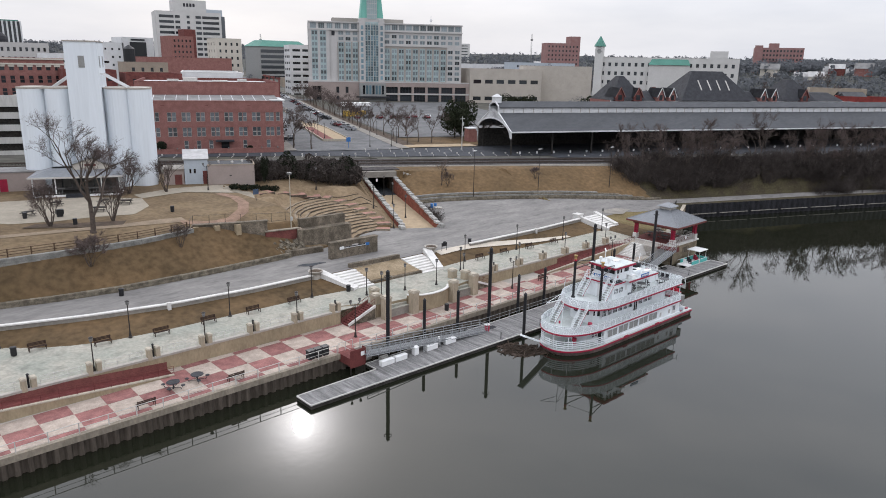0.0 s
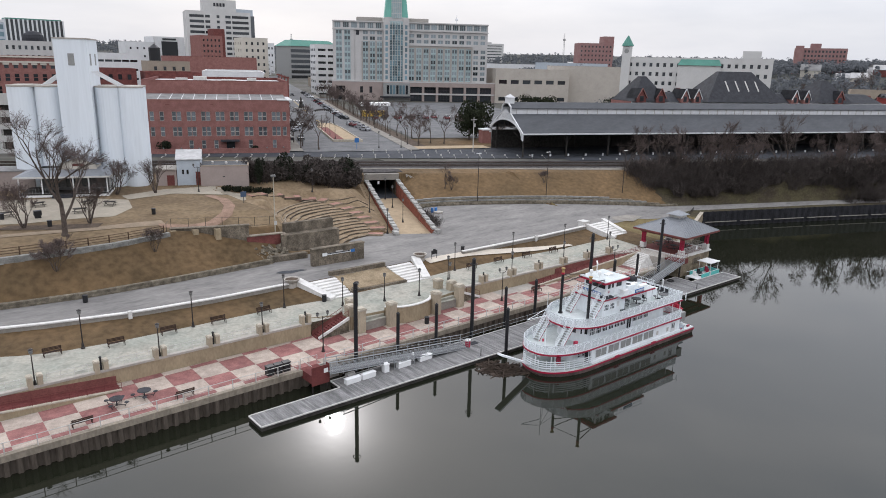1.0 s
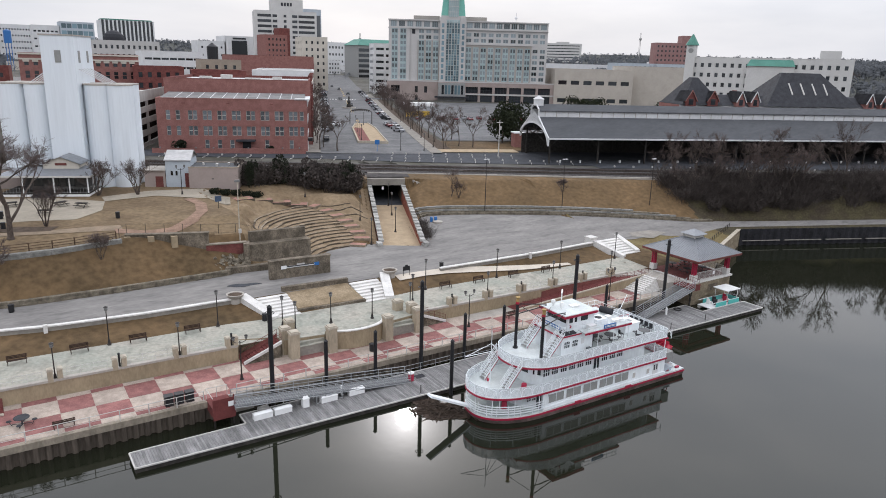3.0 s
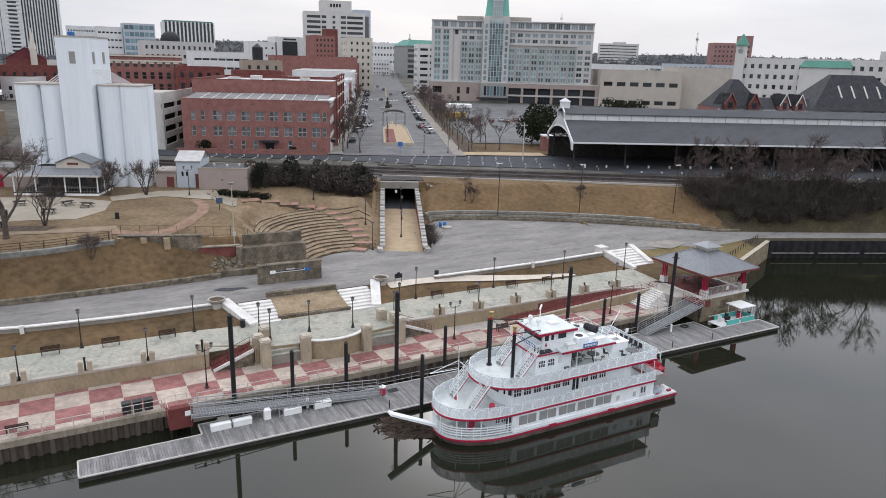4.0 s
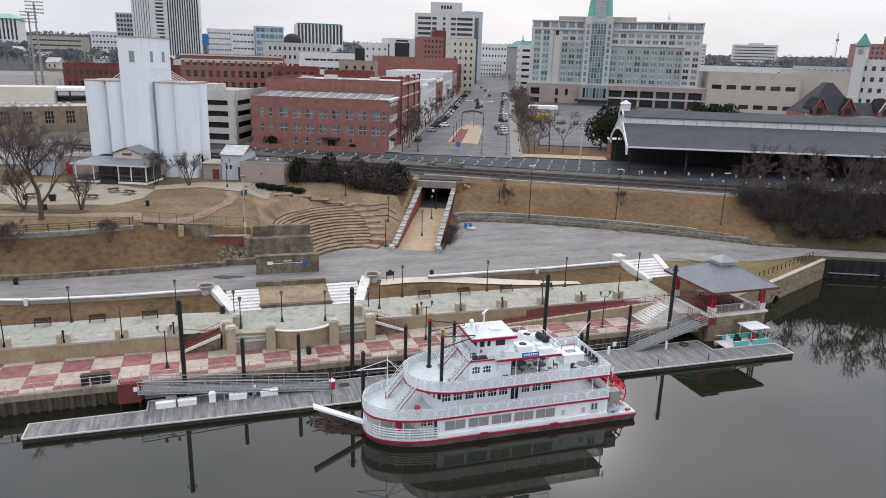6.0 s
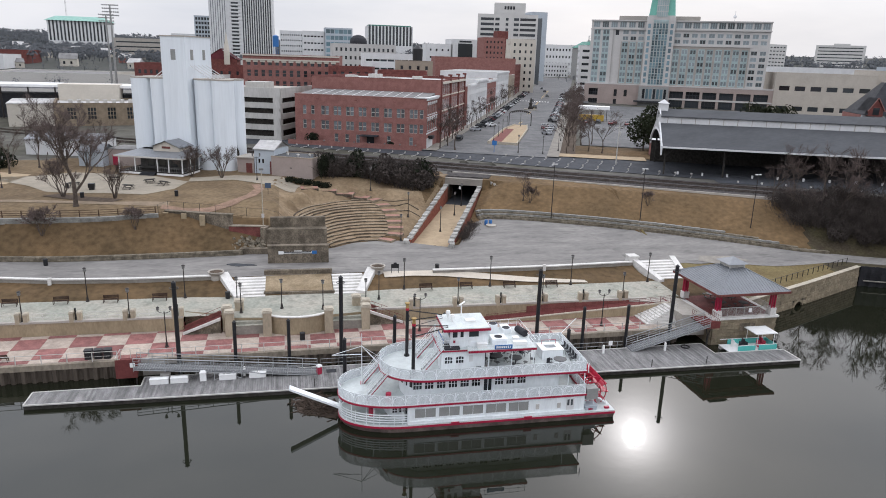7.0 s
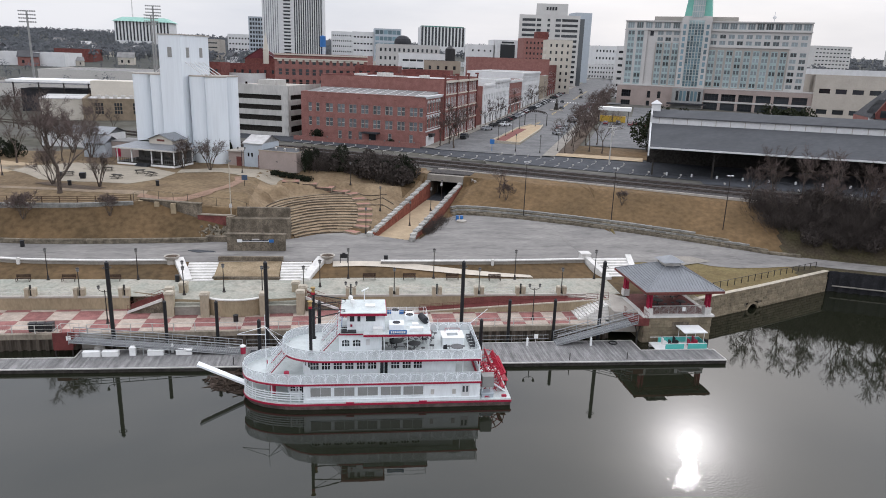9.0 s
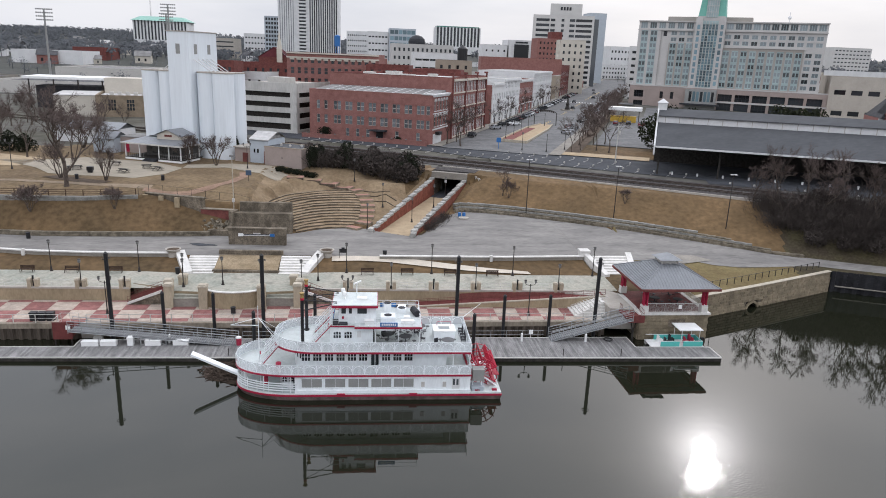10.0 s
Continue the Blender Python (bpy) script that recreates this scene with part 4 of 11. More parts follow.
    for s in (-1, 1):
        for x in (10.05, 11.15):
            arched_window(cabin, x, 6.2, 0.78, 0.74, s * 2.01, s)
        part("hatch", Shape().box(12.45, 12.85, s * 2.0, s * 2.04, 6.3, 6.95), STUCCO_WHITE, cabin)
        part("locker", Shape().box(13.2, 13.7, s * 2.02, s * 2.4, 5.4, 5.75), GLASSGREY, cabin)
    part("door", Shape().box(9.71, 9.76, -0.35, 0.35, 5.45, 7.3), STUCCO_WHITE, cabin)
    sh = Shape().box(9.6, 12.3, -2.15, 2.15, 7.5, 7.66).box(12.2, 18.95, -2.75, 2.75, 7.6, 7.76)
    roof = part("bar_roof", sh, BOATDECK, boat, "flat white roof over the open bar")
    sh = Shape()
    for s in (-1, 1):
        sh.box(12.2, 18.98, s * 2.75, s * 2.80, 7.50, 7.70)
        sh.box(9.55, 12.25, s * 2.15, s * 2.20, 7.46, 7.60)
    sh.box(18.95, 19.0, -2.8, 2.8, 7.50, 7.70).box(9.52, 9.6, -2.2, 2.2, 7.46, 7.6)
    part("trim_band", sh, BOATRED, roof)
    for s in (-1, 1):
        for x in (14.3, 16.6, 18.8):
            part("roof_post", Shape().rod((x, s * 2.55, 5.4), (x, s * 2.55, 7.6), 0.04, n=6), BOATWHITE, roof)
    # dark sheet on the cabin's aft face, standing for shade under the bar roof
    part("bar_wall", Shape().box(14.05, 14.15, -2.0, 2.0, 5.4, 7.6), SLATE, cabin)
    sh = Shape()
    ring = [(9.7, -2.05), (12.3, -2.05), (12.3, -2.65), (18.85, -2.65), (18.85, 2.65), (12.3, 2.65), (12.3, 2.05), (9.7, 2.05)]
    railing(sh, ring, 7.7, 8.6, 0.9, bar=0.018, rails=(0.5, 1.0), closed=True)
    part("roof_rail", sh, BOATWHITE, roof, "thin white roof railing")
    pil = part("pilothouse", Shape().box(10.6, 14.35, -1.7, 1.7, 7.66, 9.58), BOATWHITE, boat, "white pilothouse with dark windows")
    for s in (-1, 1):
        for x, w in ((10.85, 0.45), (11.6, 0.3), (12.45, 0.95)):
            part("window", Shape().box(x, x + w, s * 1.70, s * 1.73, 8.75, 9.35), GLASSDARK, pil)
        part("lifebuoy", Shape().box(10.9, 11.1, s * 1.7, s * 1.78, 8.2, 8.5), BOATRED, pil)
    for yy in (-1.5, -0.5, 0.5):
        part("window", Shape().box(10.57, 10.61, yy, yy + 0.95, 8.7, 9.4), GLASSDARK, pil)
    part("name_board", Shape().box(10.0, 10.05, -1.3, 1.3, 8.0, 8.35), BLUEPAINT, pil, "blue name board with white lettering bars")
    for i in range(9):
        part("letter_bar", Shape().box(9.985, 10.0, -1.15 + i * 0.26, -0.99 + i * 0.26, 8.08, 8.27), WHITEPAINT, pil)
    sh = Shape().prism([(9.95, -2.0), (14.45, -2.0), (14.45, 2.0), (9.95, 2.0)], 9.66, [9.74, 9.74, 9.74, 9.74])
    proof = part("pilothouse_roof", sh, BOATDECK, boat, "white flat pilothouse roof edged in red")
    part("trim_band", Shape().box(9.88, 14.52, -2.07, 2.07, 9.44, 9.67), BOATRED, proof)
    part("radar_mast", Shape().rod((12.3, 1.3, 9.74), (12.3, 1.3, 11.0), 0.06, n=6).rod((12.0, 1.0, 11.0), (12.7, 1.7, 11.1), 0.09, n=6), WHITEPAINT, proof)
    for x, yy in ((10.9, 1.0), (11.1, -0.1)):
        part("search_light", Shape().lathe(x, yy, [(0.1, 9.74), (0.1, 10.0), (0.2, 10.05), (0.24, 10.3), (0.18, 10.5)], 10), WHITEPAINT, proof, "white searchlight on the roof")
    part("roof_box", Shape().box(12.4, 13.4, -0.4, 0.3, 9.74, 9.9), WHITEPAINT, proof)
    # name boards over the bar
    for s in (-1, 1):
        board = part("name_board", Shape().box(14.75, 16.5, s * 2.8, s * 2.86, 7.8, 8.22), BLUEPAINT, roof, "blue board with pale lettering bars")
        for i in range(8):
            part("letter_bar", Shape().box(14.9 + i * 0.19, 15.02 + i * 0.19, s * 2.86, s * 2.875, 7.9, 8.12), WHITEPAINT, board)
    # smokestacks
    for s in (-1, 1):
        st = part("smokestack", Shape().rod((7.0, s * 2.1, 5.4), (7.0, s * 2.1, 10.4), 0.17, n=12).rod((7.0, s * 2.1, 5.4), (7.0, s * 2.1, 5.55), 0.28, n=12), BLACK, boat, "tall black smokestack")
        part("collar", Shape().lathe(7.0, s * 2.1, [(0.175, 10.3), (0.185, 10.32), (0.185, 10.52), (0.17, 10.54)], 12), WHEELRED, st, "red collar")
        g = Shape().lathe(7.0, s * 2.1, [(0.17, 10.53), (0.19, 10.62), (0.15, 10.72), (0.16, 10.86), (0.26, 11.06), (0.2, 11.1)], 12)
        part("gold_crown", g, GOLD, st, "dull gilded flared stack crown")
        sh = Shape()
        for za, zb in ((10.3, 9.9), (9.2, 9.75)):
            sh.rod((7.0, s * 2.1, za), (10.4, s * 1.5, zb), 0.06, n=5)
        part("stay", sh, BLACK, st)
    sh = Shape().rod((7.0, -2.1, 9.9), (7.0, 2.1, 10.3), 0.03, n=5).rod((7.0, -2.1, 10.3), (10.3, 0.6, 9.9), 0.03, n=5)
    part("stack_brace", sh, BLACK, boat)
    # stairs
    for s in (-1, 1):
        stair_flight(boat, 2.6, 2.95, 4.6, 5.4, s * 1.75, 0.85, 10)
        stair_flight(boat, 7.9, 5.4, 9.9, 7.7, s * 1.75, 0.85, 9)
    # jackstaff with stage boom
    sh = Shape().rod((2.3, 0, 2.95), (2.3, 0, 8.9), 0.05, 0.03, n=6)
    jack = part("jackstaff", sh, BOATWHITE, boat, "white jackstaff with stage boom")
    sh = Shape().rod((2.3, 0, 6.75), (-0.55, 0.35, 6.65), 0.04, n=5).rod((2.3, 0, 7.6), (-0.55, 0.35, 6.65), 0.03, n=5)
    for q in ((4.4, -1.4, 5.6), (4.4, 1.4, 5.6), (4.2, 0.0, 5.5)):
        sh.rod((2.3, 0, 7.6), q, 0.025, n=4)
    part("boom", sh, BOATWHITE, jack)
    sh = Shape().box(-0.06, 0.06, -0.4, 0.4, -0.06, 0.06)
    plank = Shape().box(0, 5.3, -0.42, 0.42, -0.1, 0.1)
    part("stage_plank", plank, BOATWHITE, boat, "white landing stage plank swung out over the bow", m=pose(0.15, 0.35, 1.2, 0, 0, 0) @ Matrix.Rotation(radians(181), 4, "Z") @ Matrix.Rotation(radians(-26), 4, "Y"))
    # red drums and kegs
    for x, yy, z in ((4.6, -2.6, 2.95), (3.1, -1.5, 0.95), (2.3, 0.35, 3.4)):
        r = 0.27 if z < 3.3 else 0.1
        part("red_barrel", Shape().lathe(x, yy, [(r, z), (r * 1.08, z + r), (r, z + r * 3.2)], 12), PINKRED, boat, "crimson plastic barrel")
    # paddle wheel
    cx, cz, R = 25.4, 2.15, 1.75
    sh = Shape()
    for yy in (-2.0, 0.0, 2.0):
        for rr in (R * 0.97, R * 0.62):
            last = None
            for i in range(25):
                a = 2 * math.pi * i / 24
                q = (cx + rr * math.cos(a), yy, cz + rr * math.sin(a))
                if last:
                    sh.rod(last, q, 0.05, n=4, caps=False)
                last = q
        for i in range(12):
            a = 2 * math.pi * i / 12
            sh.rod((cx, yy, cz), (cx + R * math.cos(a), yy, cz + R * math.sin(a)), 0.045, n=4)
    sh.rod((cx, -2.4, cz), (cx, 2.4, cz), 0.14, n=8)
    wheel = part("paddle_wheel", sh, WHEELRED, boat, "red stern paddle wheel")
    for i in range(12):
        a = 2 * math.pi * i / 12
        bl = Shape().box(-0.28, 0.28, -2.15, 2.15, -0.025, 0.025)
        part("paddle", bl, WHEELRED, wheel, m=Matrix.Translation((cx + R * 0.9 * math.cos(a), 0, cz + R * 0.9 * math.sin(a))) @ Matrix.Rotation(-a, 4, "Y"))
    for s in (-1, 1):
        sh = Shape()
        sh.rod((24.0, s * 2.35, 1.1), (25.4, s * 2.35, 2.15), 0.09, n=6).rod((25.4, s * 2.35, 2.15), (27.0, s * 2.35, 1.0), 0.07, n=6)
        part("wheel_bracket", sh, BOATWHITE, boat)
        part("bitt", Shape().box(26.4, 26.9, s * 3.2, s * 3.45, 0.95, 1.15), BOATRED, boat)
        part("bitt", Shape().box(24.6, 25.1, s * 3.3, s * 3.5, 0.95, 1.15), BOATRED, boat)
    part("generator_box", Shape().box(24.3, 25.5, -3.5, -2.5, 0.95, 1.35).box(24.2, 25.6, -3.55, -2.45, 1.35, 1.4), GREY_BLUE, boat, "grey machine housing at the stern")
    part("ac_unit", Shape().box(24.3, 25.5, -3.5, -2.5, 2.1, 3.3), SCREEN, boat, "grey air unit beside the paddle wheel")
    part("unit_bracket", Shape().rod((24.4, -3.0, 1.3), (24.4, -3.0, 2.1), 0.05, n=5).rod((25.3, -3.0, 1.3), (25.3, -3.0, 2.1), 0.05, n=5), BOATWHITE, boat)
    sh = Shape()
    for x, yy, w, d, h in ((14.8, -1.75, 1.5, 1.35, 0.6), (15.1, 0.5, 0.8, 0.8, 1.2), (16.6, 0.9, 0.9, 0.9, 0.5)):
        unit = part("roof_ac_unit", Shape().box(x, x + w, yy, yy + d, 7.76, 7.76 + h), BOATWHITE, roof, "white roof air conditioner with a dark fan")
        part("fan", Shape().lathe(x + w / 2, yy + d / 2, [(0.4, 7.76 + h), (0.4, 7.79 + h)], 12), SLATE, unit, "round dark fan grille")
    part("tank", Shape().rod((18.25, 1.3, 8.12), (18.65, -0.1, 8.12), 0.36, n=14), SLATE, roof, "black cylindrical tank")
    for x, yy, w, d, h in ((16.9, -2.1, 1.3, 0.5, 0.32), (17.2, -0.9, 0.6, 0.5, 0.28), (13.2, -2.4, 0.9, 0.6, 0.45), (16.7, 2.0, 0.8, 0.5, 0.4)):
        part("deck_locker", Shape().box(x, x + w, yy, yy + d, 7.76, 7.74 + h).box(x - 0.03, x + w + 0.03, yy - 0.03, yy + d + 0.03, 7.74 + h, 7.79 + h), WHITEPAINT, roof, "low white deck locker")
    part("canopy", Shape().prism([(10.0, -2.2), (11.5, -2.2), (11.5, -1.2), (10.0, -1.2)], 7.68, [7.8, 7.8, 7.95, 7.95]), SLATE, roof, "black canvas cover over the cabin corner")
    part("satellite_dome", Shape().lathe(13.4, 1.6, [(0.3, 7.76), (0.34, 8.0), (0.2, 8.3), (0.05, 8.38)], 12), WHITEPAINT, roof)
    sh = Shape().rod((23.9, 3.6, 6.3), (26.0, 4.6, 7.6), 0.035, n=5)
    part("flag_pole", sh, BOATWHITE, boat)
    return boat


def screen_material():
    m = bpy.data.materials.new("rail_screen_mesh")
    m.use_nodes = True
    t = m.node_tree
    b = t.nodes["Principled BSDF"]
    b.inputs["Base Color"].default_value = (0.72, 0.76, 0.78, 1)
    b.inputs["Roughness"].default_value = 0.6
    b.inputs["Alpha"].default_value = 0.42
    return m


RAILSCREEN = screen_material()
build_boat()
# loose furniture on the top deck
cooler = thing("bar_counter", "white bar counter island with a red rail on the top deck", "counter", BOAT @ pose(20.4, -0.7, 5.4))
part("body", Shape().box(0, 2.2, 0, 0.45, 0, 1.0).box(0, 2.2, 1.4, 1.85, 0, 1.0).box(0, 0.45, 0.45, 1.4, 0, 1.0).box(1.75, 2.2, 0.45, 1.4, 0, 1.0), BOATWHITE, cooler)
part("worktop", Shape().box(-0.08, 2.28, -0.08, 0.52, 1.0, 1.06).box(-0.08, 2.28, 1.33, 1.93, 1.0, 1.06).box(-0.08, 0.52, 0.52, 1.33, 1.0, 1.06).box(1.68, 2.28, 0.52, 1.33, 1.0, 1.06), WHITEPAINT, cooler)
part("rail", Shape().rod((0.4, 1.5, 1.06), (0.4, 1.5, 1.5), 0.03, n=5).rod((1.9, 1.5, 1.06), (1.9, 1.5, 1.5), 0.03, n=5).rod((0.4, 1.5, 1.5), (1.9, 1.5, 1.5), 0.03, n=5), BOATRED, cooler, "red pipe rail")
DECKGREY = material("dark_grey_deck_furniture", (0.085, 0.086, 0.09), 0.6, vary=0.15, scale=3)
first = patio_table(BOAT @ pose(21.7, -2.25, 5.4), DECKGREY, "dark grey metal table with four seats on the top deck", group="tables on the top deck")
for x, y in ((17.4, -1.3), (15.6, -0.6), (19.0, 1.6), (17.0, 1.3)):
    copy_thing(first, BOAT @ pose(x, y, 5.4, 0, 0, x * 37))
first = boat_chair(BOAT @ pose(23.4, -1.5, 5.4, 0, 0, -90), SLATE)
for x, y, r in ((23.45, -0.75, -90), (23.45, 0.0, -90), (23.4, 0.75, -90), (23.4, 1.5, -90), (20.6, -2.4, 30), (19.2, -1.2, 70), (15.2, -0.5, 20), (18.6, 0.4, 100)):
    copy_thing(first, BOAT @ pose(x, y, 5.4, 0, 0, r))

# ---- floating dock, piles and gangways ----
def dock_front(x):
    return 55.45 - (x - 34.0) * 0.0315


def build_dock():
    d = thing("floating_dock", "long grey weathered timber floating dock with pale edge rails", "dock")
    sh, x = Shape(), 34.0
    rng = random.Random(4)
    while x < 119.6:
        w = 0.235
        f = dock_front(x)
        if x < 44.2:
            back = f + 2.75
        elif x < 110.2:
            back = 60.15 - (x - 44) * 0.012
        else:
            back = f + 3.1
        z = 0.65 + rng.uniform(-0.006, 0.006)
        sh.box(x, x + w - 0.02, f, back, z - 0.05, z)
        x += w
    part("deck_planking", sh, DOCKWOOD, d, "grey sun-bleached cross planks")["kind"] = "stuff"
    sh = Shape()
    pts = [(34.0, 55.45), (119.7, dock_front(119.7)), (119.7, dock_front(119.7) + 3.1), (110.3, dock_front(110.3) + 3.1), (110.3, 59.2), (44.3, 60.05), (44.3, 58.1), (34.0, 58.2)]
    sh.prism([(x, y) for x, y in pts], 0.0, 0.58)
    part("float", sh, TIMBER_DARK, d, "dark floats under the dock")
    sh = Shape()
    for a, b in zip(pts, pts[1:] + pts[:1]):
        sh.rod((*a, 0.62), (*b, 0.62), 0.09, n=4)
    part("edge_rail", sh, RAILGREY, d, "pale bleached edge timber")
    for x in (62.0, 69.5, 100.5, 107.5):
        part("cleat_post", Shape().rod((x, dock_front(x) + 0.5, 0.65), (x, dock_front(x) + 0.5, 1.55), 0.05, n=6), IRON, d)
    return d


build_dock()


def steel_pile(x, y, top, r, ring=True, name="mooring_pile"):
    t = thing(name, "tall black steel guide pile standing in the river" if top > 8 else "short black steel pile against the quay", "pile", pose(x, y, 0), "guide piles of the dock" if top > 8 else "short quay piles")
    part("shaft", Shape().rod((0, 0, -1.5), (0, 0, top), r, n=12), BLACK, t)
    part("cap", Shape().lathe(0, 0, [(r * 1.1, top), (r * 1.1, top + 0.05), (0.02, top + 0.28)], 12), BLACK, t)
    if ring:
        sh, last = Shape(), None
        for i in range(13):
            a = 2 * math.pi * i / 12
            q = (0.46 * math.cos(a), 0.46 * math.sin(a), top - 0.55)
            if last:
                sh.rod(last, q, 0.035, n=4)
            last = q
        for a in (0, 2.1, 4.2):
            sh.rod((0, 0, top - 0.55), (0.46 * math.cos(a), 0.46 * math.sin(a), top - 0.55), 0.03, n=4)
        part("collar_ring", sh, BLACK, t, "black iron collar ring")
    return t


for x, y, top in ((47.85, 60.42, 11.0), (65.22, 60.3, 10.9), (88.5, 60.15, 10.85), (106.18, 60.0, 10.75)):
    steel_pile(x, y, top, 0.23)
for x, y, top in ((53.7, 60.5, 6.2), (59.45, 60.45, 6.1), (71.3, 60.4, 5.95), (77.1, 60.4, 5.9), (94.5, 60.2, 5.85), (100.3, 60.15, 5.85)):
    steel_pile(x, y, top, 0.2, ring=False)
steel_pile(65.06, 53.9, 6.25, 0.2, ring=False)
steel_pile(89.6, 53.4, 6.0, 0.2, ring=False)


def gangway(name, a, b, wide, rail, label):
    """A ribbed aluminium gangway from a down to b."""
    a, b = Vector(a), Vector(b)
    d = b - a
    flat = Vector((d.x, d.y, 0)).normalized()
    side = Vector((-flat.y, flat.x, 0)) * wide / 2
    g = thing(name, label, "gangway")
    sh = Shape()
    drop = Vector((0, 0, 0.08))
    c = [a - side, b - side, b + side, a + side]
    sh.v = [tuple(q) for q in c] + [tuple(q - drop) for q in c]
    sh.f = [(0, 1, 2, 3), (7, 6, 5, 4), (0, 4, 5, 1), (1, 5, 6, 2), (2, 6, 7, 3), (3, 7, 4, 0)]
    sh.k = [0] * 6
    part("walkway", sh, GANGDECK, g, "dull aluminium walkway")
    sh = Shape()
    n = int(d.length / 0.25)
    for i in range(n):
        p = a + d * ((i + 0.5) / n) + Vector((0, 0, 0.012))
        sh.rod(p - side * 0.96, p + side * 0.96, 0.018, n=4, caps=False)
    part("rib", sh, ALU, g)["kind"] = "stuff"
    for s in (-1, 1):
        sh = Shape()
        o = side * s
        for f in (-0.12, 0.2, 0.45, 0.7, 1.0):
            up = Vector((0, 0, rail * f))
            sh.rod(a + o + up, b + o + up, 0.05 if f in (-0.12, 1.0) else 0.028, n=5)
        m = int(d.length / 1.5)
        for i in range(m + 1):
            p = a + o + d * (i / m)
            sh.rod(p - Vector((0, 0, 0.35)), p + Vector((0, 0, rail)), 0.035, n=5)
        part("guard_rail", sh, ALU, g, "aluminium pipe guard rail")
    return g


gangway("gangway", (43.6, 59.5, 2.3), (52.9, 59.0, 1.55), 1.5, 1.15, "bare aluminium gangway from the quay to a landing on the dock")
gangway("gangway", (52.9, 59.0, 1.55), (62.4, 58.5, 0.75), 1.5, 1.15, "bare aluminium gangway sloping from the landing to the dock")
gangway("gangway", (110.4, 58.7, 3.55), (100.2, 58.9, 0.75), 1.6, 1.15, "bare aluminium gangway from the gazebo platform to the dock")
sh = Shape()
for x in (51.6, 52.6, 53.6, 54.4):
    for y in (58.2, 59.8):
        sh.rod((x, y, 0.6), (x, y, 1.5), 0.05, n=5)
for x0, x1 in ((51.6, 53.6), (52.6, 54.4)):
    sh.rod((x0, 58.2, 0.65), (x1, 58.2, 1.5), 0.04, n=5).rod((x1, 58.2, 0.65), (x0, 58.2, 1.5), 0.04, n=5)
solid("trestle", sh, ALU, "aluminium trestle under the gangway joint on the dock", "trestle")
# red steel gangway head at the quay
head = thing("gangway_platform", "dark red painted steel platform at the quay edge", "platform", pose(42.9, 60.6, 0))
part("platform_box", Shape().box(-1.25, 0.85, -1.2, 1.3, 1.25, 2.2), RED_PAINT, head)
part("skirt", Shape().box(-1.25, 0.85, -1.25, -1.2, 1.0, 3.1).box(0.85, 0.9, -1.25, -0.6, 1.3, 3.1), RED_PAINT, head)
part("notice", Shape().box(0.2, 0.7, -1.28, -1.255, 2.2, 2.7), WHITEPAINT, head, "white notice board")
sh = Shape()
for x in (-1.2, -0.2, 0.8):
    sh.rod((x, 1.2, 2.2), (x, 1.2, 3.3), 0.03, n=5)
sh.rod((-1.2, 1.2, 3.3), (0.8, 1.2, 3.3), 0.03, n=5).rod((-1.2, -1.2, 3.3), (-1.2, 1.2, 3.3), 0.03, n=5)
part("railing", sh, RAILGREY, head)
for x in (-1.1, 0.7):
    part("leg", Shape().rod((x, -1.1, -1), (x, -1.1, 1.3), 0.08, n=6), IRON, head)


def dock_box(x, y, w, h, turn=0):
    t = thing("dock_box", "white fibreglass dock storage box on the grey planks", "dock box", pose(x, y, 0.65, 0, 0, turn), "white dock boxes")
    part("body", Shape().prism([(-w / 2, -0.3), (w / 2, -0.3), (w / 2, 0.3), (-w / 2, 0.3)], 0, h * 0.75), WHITEPAINT, t)
    lid = Shape().box(-w / 2 - 0.03, w / 2 + 0.03, -0.33, 0.33, h * 0.75, h * 0.85)
    lid.face([(-w / 2, -0.3, h * 0.85), (w / 2, -0.3, h * 0.85), (w / 2 - 0.1, 0, h), (-w / 2 + 0.1, 0, h)])
    lid.face([(w / 2, 0.3, h * 0.85), (-w / 2, 0.3, h * 0.85), (-w / 2 + 0.1, 0, h), (w / 2 - 0.1, 0, h)])
    part("lid", lid, WHITEPAINT, t)
    return t


for x, w in ((46.05, 1.85), (48.05, 1.75), (52.95, 1.75), (56.05, 1.75)):
    dock_box(x, 58.35, w, 0.7)
dock_box(50.45, 58.4, 0.65, 1.15)
sh = Shape().rod((46.0, 59.5, 0.95), (47.0, 59.55, 0.95), 0.32, n=12)
solid("float_drum", sh, RAILGREY, "pale plastic drum lying on the dock", "drum")
def pedestal(x, y):
    t = thing("power_pedestal", "white dock power pedestal on the planks", "pedestal", pose(x, y, 0.65), "dock power pedestals")
    part("post", Shape().box(-0.12, 0.12, -0.1, 0.1, 0, 0.85), WHITEPAINT, t)
    part("lamp_cap", Shape().lathe(0, 0, [(0.14, 0.85), (0.14, 1.0), (0.03, 1.1)], 8), WHITEPAINT, t)
for x, y in ((54.65, 58.8), (96.5, 58.3), (104.5, 57.9)):
    pedestal(x, y)
t = thing("trash_drum", "crimson plastic drum with a white lid on the dock", "bin", pose(62.6, 58.1, 0.65))
part("body", Shape().lathe(0, 0, [(0.3, 0), (0.34, 0.4), (0.33, 0.85)], 14), PINKRED, t)
part("lid", Shape().lathe(0, 0, [(0.35, 0.85), (0.35, 0.95), (0.1, 1.1)], 14), WHITEPAINT, t)
solid("rubber_mat", Shape().box(63.4, 64.5, 58.1, 58.9, 0.66, 0.69), SLATE, "black rubber mat lying on the dock", "mat")
sh, last = Shape(), None
